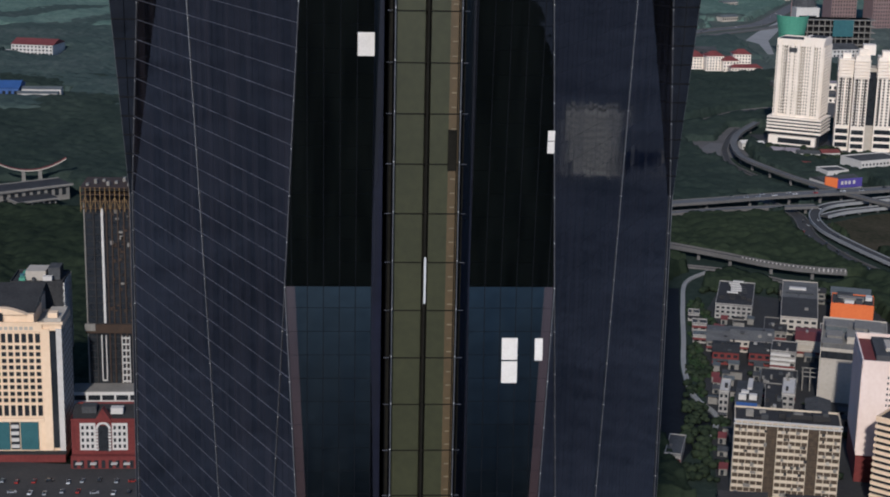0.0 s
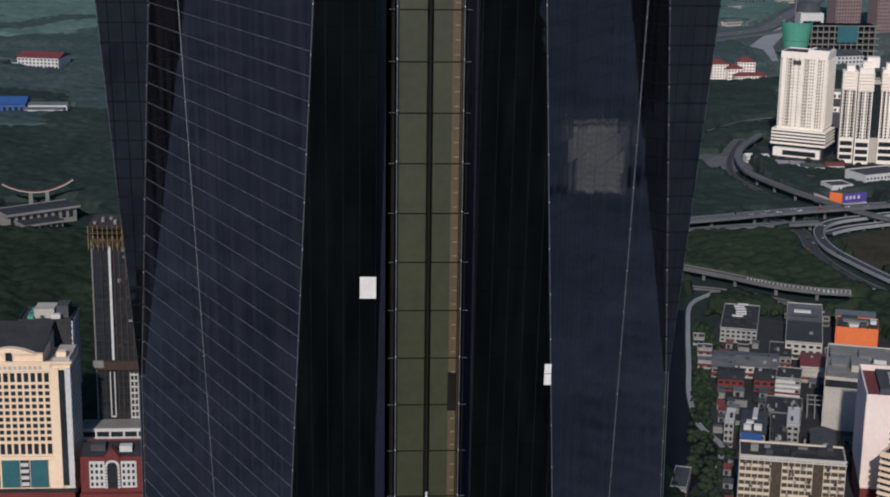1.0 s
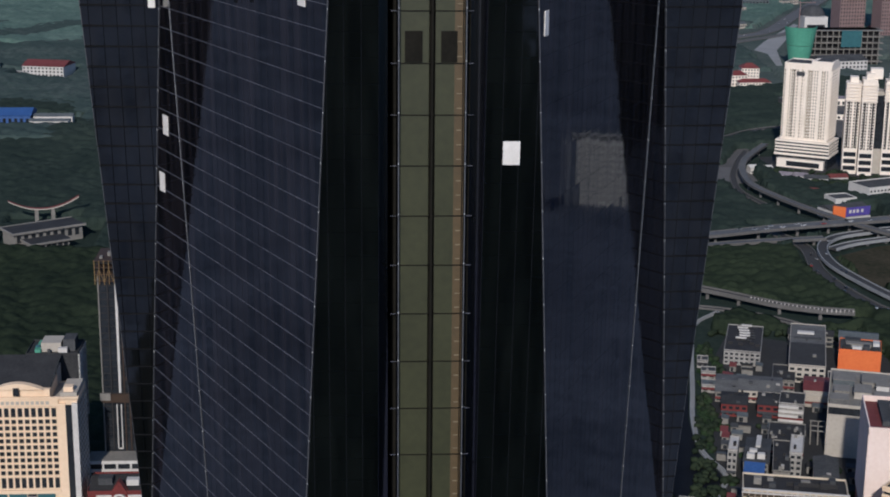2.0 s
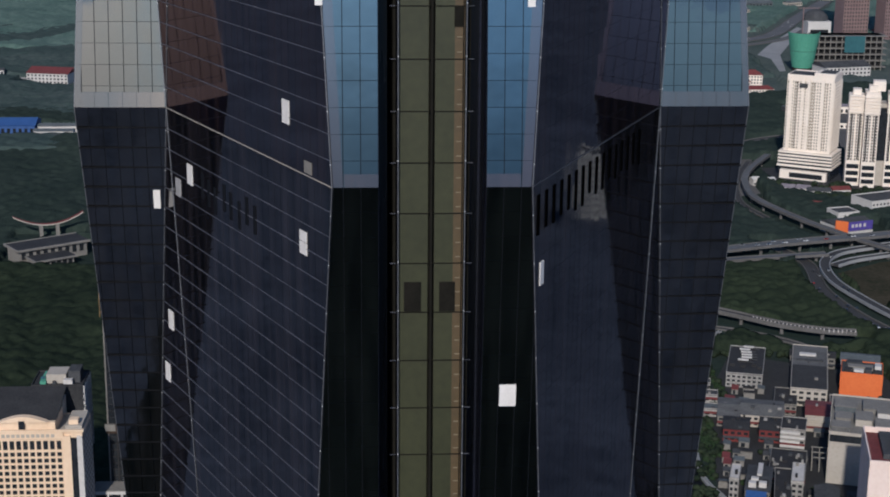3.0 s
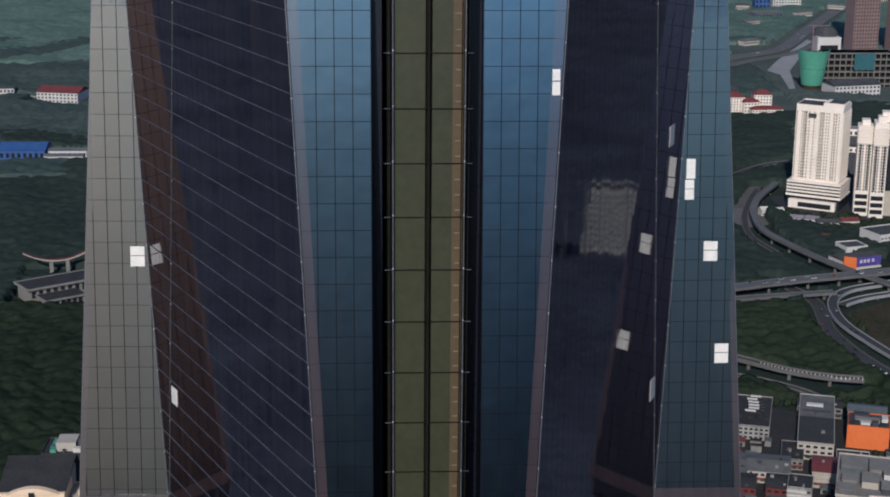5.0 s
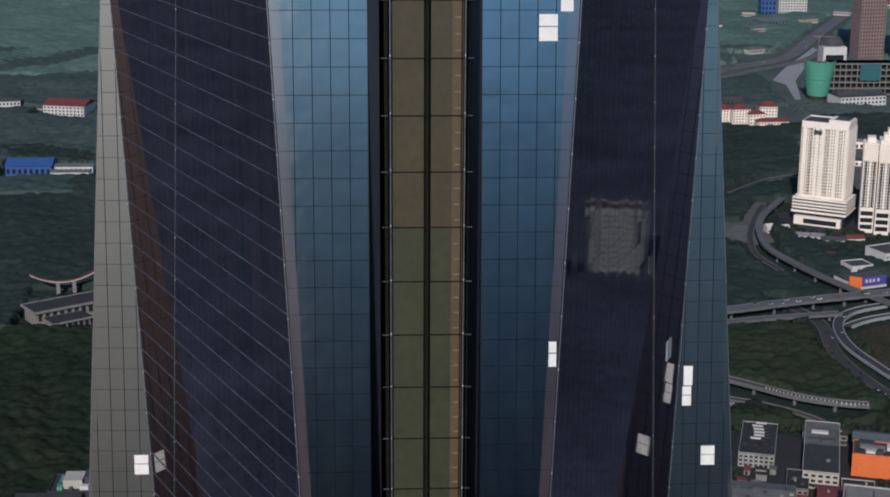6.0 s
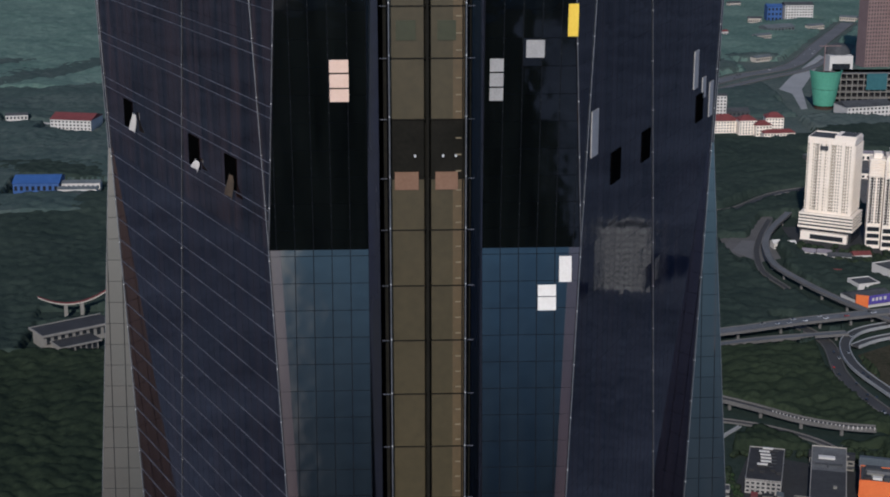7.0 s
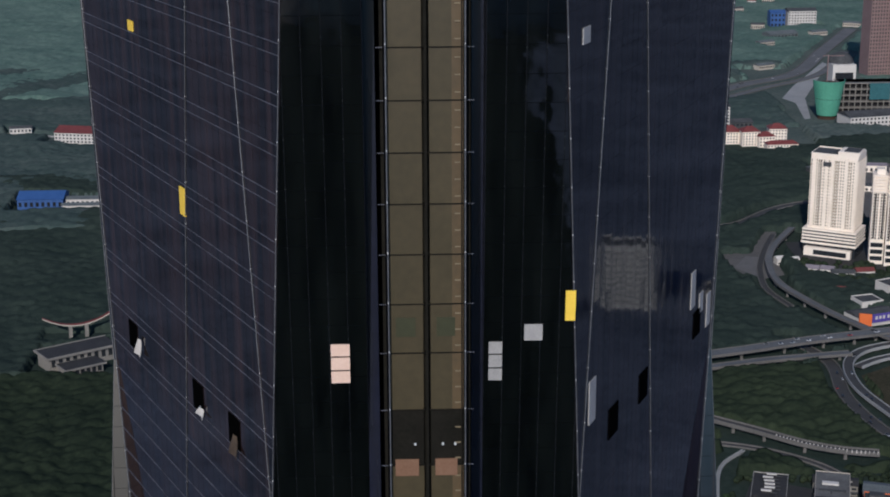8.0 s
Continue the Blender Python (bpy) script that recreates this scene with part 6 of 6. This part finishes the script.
for j in range(5):
    e0, e1 = math.pi / 2 * j / 5, math.pi / 2 * (j + 1) / 5
    for i in range(16):
        b0, b1 = 2 * math.pi * i / 16, 2 * math.pi * (i + 1) / 16
        bpy_dome.add([(20 * math.cos(e) * math.cos(b), 26 + 20 * math.cos(e) * math.sin(b), 52 + 16 * math.sin(e)) for e, b in ((e0, b0), (e0, b1), (e1, b1), (e1, b0))], [(0, 1, 2, 3)])
bpy_dome.make("dome", GREY_ROOF, annexe)
Shape().box(-14, 14, -0.3, -0.02, 8, 40).make("window_band", PANE, annexe)

# pavilion in the woods: a long slab roof over a stepped hall
def slab_on(parent, ring, z0, z1, mat, name, label=""):
    return Shape().prism(ring, z0, z1).make(name, mat, parent, label)


pav = empty("pavilion", "grey flat-roofed pavilion with pale fascias in the woods", "pavilion", -266, 1176, 0, 34)
slab_on(pav, [(-16, 2), (44, 2), (44, 26), (-16, 26)], 0, 12.2, RAW, "wall")
slab_on(pav, [(-18, 0), (46, 0), (46, 28), (-18, 28)], 12.2, 13.0, SOOT_BLUE, "roof")
for x0, x1, y0, y1 in ((-18.5, 46.5, -0.6, 0.5), (-18.5, 46.5, 27.5, 28.6), (-18.6, -17.4, 0.5, 27.5)):
    Shape().box(x0, x1, y0, y1, 11.8, 13.6).make("fascia", RAW, pav)
for i in range(9):
    Shape().box(-14 + i * 6.4, -10.5 + i * 6.4, 1.7, 2.02, 4.5, 10.5).make("window", PANE, pav)
slab_on(pav, [(-10, -20), (22, -20), (22, 1.5), (-10, 1.5)], 0, 7.4, RAW, "hall_wall")
slab_on(pav, [(-12, -22), (24, -22), (24, -1), (-12, -1)], 7.4, 8.0, SOOT_BLUE, "hall_roof")
for x0, x1, y0, y1 in ((-12.4, 24.4, -22.5, -21.6), (-12.4, -11.6, -21.6, -1)):
    Shape().box(x0, x1, y0, y1, 7.0, 8.5).make("fascia", RAW, pav)
for i in range(6):
    Shape().box(-8 + i * 5, -4.6 + i * 5, -20.3, -19.98, 1.5, 6).make("window", PANE, pav)
kiosk = empty("kiosk", "small white kiosk beside the pavilion", "kiosk", -287, 1155, 0, 30)
Shape().box(-4, 4, 0, 7, 0, 3.4).make("wall", WHITE, kiosk)
Shape().gable(-4, 4, 0, 7, 3.4, 5).make("roof", WHITE, kiosk)
Shape().box(-2.5, 2.5, -0.1, 0.02, 0.8, 2.6).make("window", PANE, kiosk)
gate = empty("gate_roof", "curved red-trimmed white gate roof", "gate", -272, 1257, 0, 18)
sw = Shape()
ribbon(sw, [Vector((u, 0, 12 + 0.010 * u * u)) for u in range(-30, 31, 4)], -2, 2, 0, 0.9)
sw.make("roof", BEIGE, gate)
sw = Shape()
ribbon(sw, [Vector((u, 0, 13 + 0.010 * u * u)) for u in range(-30, 31, 4)], -1.4, 1.4, 0, 0.5)
sw.make("roof_ridge", BROWN_RED, gate)
for u in (-8, 6):
    Shape().box(u, u + 3, -1.5, 1.5, 0, 13).make("pillar", RAW, gate)

# pale high-rises beside the tower that its glass mirrors
for x, y, w, d, h, mat in ((893, 995, 46, 30, 59, PALE_CONCRETE), (930, 905, 60, 30, 22, GREY_ROOF), (820, 1060, 50, 26, 18, RAW)):
    top = block("office_tower", "pale office block mirrored in the dark glass", x, y, w, d, h, -41.6, mat, GREY_ROOF, "office block", 2, "mirrored blocks")
    facade(top, -w / 2, 0, 0, w, 3, h - 2, 8, int(h / 6), mat, 0.6, 0.35, 0.5)

# cars
CAR_PAINTS = [surface("car_paint_" + n, c, c, rough=0.3) for n, c in (("white", (0.7, 0.7, 0.7)), ("silver", (0.35, 0.36, 0.37)), ("black", (0.02, 0.02, 0.022)), ("red", (0.35, 0.03, 0.02)))]


def car(x, y, rz, paint, z=0.25):
    top = empty("car", paint.name.split("_")[-1] + " car on the dark asphalt", "car", x, y, z, rz, "cars")
    sh = Shape().add([(-2.1, -0.85, 0.3), (2.1, -0.85, 0.3), (2.1, 0.85, 0.3), (-2.1, 0.85, 0.3), (-2.15, -0.88, 0.85), (2.1, -0.88, 0.8), (2.1, 0.88, 0.8), (-2.15, 0.88, 0.85)],
                     [(3, 2, 1, 0), (4, 5, 6, 7), (0, 1, 5, 4), (1, 2, 6, 5), (2, 3, 7, 6), (3, 0, 4, 7)])
    sh.make("body", paint, top)
    Shape().add([(-1.7, -0.8, 0.84), (1.1, -0.8, 0.8), (1.1, 0.8, 0.8), (-1.7, 0.8, 0.84), (-1.2, -0.65, 1.4), (0.4, -0.65, 1.4), (0.4, 0.65, 1.4), (-1.2, 0.65, 1.4)],
                [(4, 5, 6, 7), (0, 1, 5, 4), (1, 2, 6, 5), (2, 3, 7, 6), (3, 0, 4, 7)]).make("cabin", PANE, top)
    for u in (-1.3, 1.3):
        for s in (-0.88, 0.72):
            ring = [(u + 0.32 * math.cos(2 * math.pi * i / 8), 0.32 + 0.32 * math.sin(2 * math.pi * i / 8)) for i in range(8)]
            Shape().add([(p, s, q) for p, q in ring] + [(p, s + 0.18, q) for p, q in ring],
                        [tuple(range(8)), tuple(range(15, 7, -1))] + [(i, 8 + i, 8 + (i + 1) % 8, (i + 1) % 8) for i in range(8)]).make("wheel", SEAL, top)
    return top


cr = random.Random(5)
for i in range(26):
    car(-196 + (i % 13) * 7.6 + cr.uniform(-1, 1), 582 + (i // 13) * 14 + cr.uniform(-1.5, 1.5), 90 + cr.uniform(-4, 4) if i % 5 else 10, cr.choice(CAR_PAINTS))
for t in (0.1, 0.3, 0.45, 0.6, 0.8):
    car(320 + 130 * t + 3, 1182 + 38 * t - 3, 15, cr.choice(CAR_PAINTS), 9.4)
for x, y in ((372, 1120), (369, 1060), (376, 1030), (362, 1100)):
    car(x, y, 85, cr.choice(CAR_PAINTS), 0.6)


def traffic(line, lift, count, across, seed):
    """Cars spread along a road."""
    r = random.Random(seed)
    for i in range(count):
        k = int(r.uniform(2, len(line) - 3))
        d = (line[k + 1] - line[k]).normalized()
        p = line[k] + Vector((d.y, -d.x, 0)) * r.choice((-across, across))
        car(p.x, p.y, math.degrees(math.atan2(d.y, d.x)), r.choice(CAR_PAINTS[:3]), lift + 0.36)


traffic(smooth_line([(310, 1176), (371, 1196), (463, 1221), (590, 1258)]), 9, 12, 3.2, 1)
traffic(smooth_line([(372, 1160), (364, 1081), (373, 1010), (390, 955)]), 0.2, 8, 2.6, 2)
traffic(smooth_line([(440, 1196), (405, 1178), (384, 1146), (377, 1096), (386, 1040)]), 4, 5, 1.8, 3)
traffic(smooth_line([(500, 2360), (584, 2452), (693, 2551), (803, 2783)]), 0.3, 10, 6.0, 4)


# ---- trees ----
def crown_template(seed, sub, squash):
    """A lumpy broadleaf crown, about 1 m in radius: several overlapping leaf masses with a ragged outline."""
    r = random.Random(seed)
    bm = bmesh.new()
    bmesh.ops.create_icosphere(bm, subdivisions=sub, radius=1.0)
    centres = [Vector((r.uniform(-0.55, 0.55), r.uniform(-0.55, 0.55), r.uniform(-0.1, 0.5))) for _ in range(6)]
    vs = []
    for v in bm.verts:
        p = v.co.copy()
        lump = max((p.normalized().dot(c.normalized()) * 0.5 + 0.5) ** 4 * c.length for c in centres)
        p *= 0.72 + 0.62 * lump + r.uniform(-0.12, 0.12)
        p.z *= squash
        vs.append(tuple(p))
    fs = [tuple(v.index for v in f.verts) for f in bm.faces]
    bm.free()
    return np.array(vs), np.array(fs)


CLEAR = [(-205, 556, -88, 700), (160, 550, 350, 935), (345, 1380, 400, 1490), (418, 1400, 560, 1540), (600, 2140, 780, 2600), (440, 1960, 590, 2120),
         (-300, 1150, -215, 1232), (-305, 1245, -240, 1272), (-430, 1690, -315, 1770), (-462, 2040, -378, 2120), (-550, 2105, -478, 2128), (-530, 2130, -485, 2156), (770, 3050, 880, 3110), (590, 2100, 800, 2240), (425, 1190, 475, 1290), (392, 1035, 505, 1175), (535, 1600, 690, 1890)]
WIDE_PTS = np.array([(p.x, p.y) for l in ROAD_LINES[-2:] for p in l])
ROAD_PTS = np.array([(p.x, p.y) for l in ROAD_LINES for p in l])


def woods(name, label, spots, sub, seed, mat, squash=0.4, lift=0.0):
    r = np.random.RandomState(seed)
    temps = [crown_template(seed * 10 + i, sub, squash) for i in range(6)]
    V, F, n = [], [], 0
    for x, y, s in spots:
        tv, tf = temps[r.randint(6)]
        a = r.uniform(0, 6.28)
        c, d = math.cos(a), math.sin(a)
        q = tv * np.array((s, s, s * r.uniform(0.9, 1.3)))
        q = np.stack([q[:, 0] * c - q[:, 1] * d + x, q[:, 0] * d + q[:, 1] * c + y, q[:, 2] + lift + s * r.uniform(0.05, 0.3)], 1)
        V.append(q)
        F.append(tf + n)
        n += len(tv)
    V, F = np.concatenate(V), np.concatenate(F)
    me = bpy.data.meshes.new(name)
    me.vertices.add(len(V))
    me.vertices.foreach_set("co", V.astype(np.float32).ravel())
    me.loops.add(len(F) * 3)
    me.loops.foreach_set("vertex_index", F.astype(np.int32).ravel())
    me.polygons.add(len(F))
    me.polygons.foreach_set("loop_start", np.arange(0, len(F) * 3, 3, dtype=np.int32))
    me.polygons.foreach_set("use_smooth", [True] * len(F))
    me.update(calc_edges=True)
    me.materials.append(mat)
    return tagged(new(name, me), label, "trees", kind="stuff")


def canopy(label, y0, y1, lo, hi, step, cell, seed, mat, dome=1.9, rise=3.2):
    """A closed canopy of merging crowns between two sight lines x = lo * y and x = hi * y, open over roads and buildings."""
    r = np.random.RandomState(seed)
    table = r.uniform(0, 1, (3, 97, 89))
    ny = int((y1 - y0) / step)
    nx = int((hi - lo) * (y0 + y1) / 2 / step)
    y = np.repeat(np.linspace(y0, y1, ny)[:, None], nx, 1) + r.uniform(-0.3, 0.3, (ny, nx)) * step
    x = np.linspace(lo, hi, nx)[None, :] * y + r.uniform(-0.3, 0.3, (ny, nx)) * step
    x, y = x.ravel(), y.ravel()
    ci, cj = np.floor(x / cell).astype(int), np.floor(y / cell).astype(int)
    top = np.full(x.shape, -50.0)
    for di in (-1, 0, 1):
        for dj in (-1, 0, 1):
            a, b = (ci + di) % 97, (cj + dj) % 89
            cx, cy = (ci + di + table[0, a, b]) * cell, (cj + dj + table[1, a, b]) * cell
            d2 = ((x - cx) ** 2 + (y - cy) ** 2) / (cell * 0.75) ** 2
            top = np.maximum(top, 6.0 + rise * table[2, a, b] - dome * np.minimum(d2, 1.6))
    big = cell * 2.3
    ci, cj = np.floor(x / big).astype(int), np.floor(y / big).astype(int)
    for di in (-1, 0, 1):
        for dj in (-1, 0, 1):
            a, b = (ci + di) % 89, (cj + dj) % 83
            cx, cy = (ci + di + table[1, a, b]) * big, (cj + dj + table[2, a, b]) * big
            d2 = ((x - cx) ** 2 + (y - cy) ** 2) / (big * (0.35 + 0.4 * table[0, a, b])) ** 2
            top = np.maximum(top, 7.0 + (1.6 if y0 < 1100 else 0.9) * rise * (table[0, a, b] - 0.35) - (1.9 if y0 < 1100 else 1.1) * dome * np.minimum(d2, 1.6))
    top += r.uniform(-0.25, 0.25, x.shape) + 3.5 * np.sin(x / 31.0 + seed) * np.sin(y / 43.0 + 2 * seed)
    bare = np.zeros(x.shape, bool)
    for x0, yy0, x1, yy1 in CLEAR:
        bare |= (x > x0) & (x < x1) & (y > yy0) & (y < yy1)
    for hx, hy in HOUSES:
        bare |= np.abs(hx - x) + np.abs(hy + 2 - y) < 24
    for px, py in ROAD_PTS:
        bare |= (x - px) ** 2 + (y - py) ** 2 < 13 ** 2
    for px, py in WIDE_PTS:
        bare |= (x - px) ** 2 + (y - py) ** 2 < 30 ** 2
    z = np.where(bare, 0.02, np.maximum(top, 0.5))
    z[:nx], z[-nx:] = 0.0, 0.0
    q = (np.arange(ny - 1)[:, None] * nx + np.arange(nx - 1)[None, :]).ravel()
    F = np.stack([q, q + 1, q + nx + 1, q + nx], 1)
    F = F[bare[F].sum(1) < 4]
    V = np.stack([x, y, z], 1)
    me = bpy.data.meshes.new("woods")
    me.vertices.add(len(V))
    me.vertices.foreach_set("co", V.astype(np.float32).ravel())
    me.loops.add(len(F) * 4)
    me.loops.foreach_set("vertex_index", F.astype(np.int32).ravel())
    me.polygons.add(len(F))
    me.polygons.foreach_set("loop_start", np.arange(0, len(F) * 4, 4, dtype=np.int32))
    me.polygons.foreach_set("use_smooth", [True] * len(F))
    me.update(calc_edges=True)
    me.materials.append(mat)
    return tagged(new("woods", me), label, "trees", kind="stuff")


canopy("dense dark green broadleaf woods behind the tower", 640, 1150, -0.36, -0.10, 1.9, 8.0, 1, LEAF, 2.2, 3.2)
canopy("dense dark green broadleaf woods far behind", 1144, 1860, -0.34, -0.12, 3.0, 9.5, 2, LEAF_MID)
canopy("haze-tinted green wooded slopes far behind", 1600, 2640, -0.33, -0.12, 3.6, 10.5, 7, LEAF_HAZE)
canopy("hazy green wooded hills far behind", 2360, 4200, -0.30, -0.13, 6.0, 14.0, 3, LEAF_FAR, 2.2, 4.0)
canopy("dark green trees between the city roads", 560, 1150, 0.20, 0.42, 1.9, 7.5, 4, LEAF, 2.2, 3.2)
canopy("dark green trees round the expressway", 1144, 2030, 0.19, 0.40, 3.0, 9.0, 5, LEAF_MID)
canopy("haze-tinted green trees among the far streets", 2010, 2640, 0.19, 0.38, 3.6, 10.5, 9, LEAF_HAZE)
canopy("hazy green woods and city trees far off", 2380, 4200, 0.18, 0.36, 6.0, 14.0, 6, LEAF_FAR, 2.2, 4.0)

PATH_Y = (600, 642, 661, 682, 714, 763, 817, 892, 935)
PATH_X = (158, 180, 191, 197, 191, 196, 207, 222, 231)
RIVER = surface("dark_river_water", (0.008, 0.009, 0.012), (0.014, 0.016, 0.020), scale=0.05, rough=0.6, fine=8, ior=1.08)
patch("water", [(x - 2.4, y) for x, y in zip(PATH_X, PATH_Y)] + [(x - 42, y) for x, y in reversed(list(zip(PATH_X, PATH_Y)))], 0.28, RIVER, "dark still river below the footpath", "river")
bank_rng = np.random.RandomState(31)
bank = []
for i in range(1500):
    y = bank_rng.uniform(620, 905)
    off = bank_rng.uniform(3.5, 22)
    x = float(np.interp(y, PATH_Y, PATH_X)) + off
    if not any(a - 2.5 < x < c + 2.5 and b - 2.5 < y < d + 2.5 for a, b, c, d in shop_boxes):
        bank.append((x, y, bank_rng.uniform(0.9, 2.6)))
woods("woods", "green shrubs and trees along the riverside footpath", bank, 1, 8, GRASS, 0.7)

gap_rng = np.random.RandomState(47)
gaps = []
for i in range(6000):
    y = gap_rng.uniform(590, 930)
    x = gap_rng.uniform(0.25 * y + 8, 0.25 * y + 130)
    if len(gaps) < 420 and not any(a - 3 < x < c + 3 and b - 4 < y < d + 3 for a, b, c, d in shop_boxes):
        gaps.append((x, y, gap_rng.uniform(1.6, 3.4)))
woods("woods", "dark green street trees crammed between the shophouses", gaps, 1, 9, LEAF, 0.8, 1.5)

yard_rng = np.random.RandomState(53)
yard = []
for i in range(900):
    x, y = yard_rng.uniform(408, 540), yard_rng.uniform(1382, 1470)
    clear_of_tower = math.hypot(x - 474, y - 1494) > 52 and math.hypot(x - 518, y - 1450) > 30
    if len(yard) < 110 and clear_of_tower and min(abs(hx - x) + abs(hy + 5 - y) for hx, hy in HOUSES) > 13:
        if np.min(np.abs(ROAD_PTS[:, 0] - x) + np.abs(ROAD_PTS[:, 1] - y)) > 11:
            yard.append((x, y, yard_rng.uniform(2.6, 5.0)))
woods("woods", "dark green trees in the yards round the white high-rises", yard, 2, 12, LEAF, 0.8, 1.5)
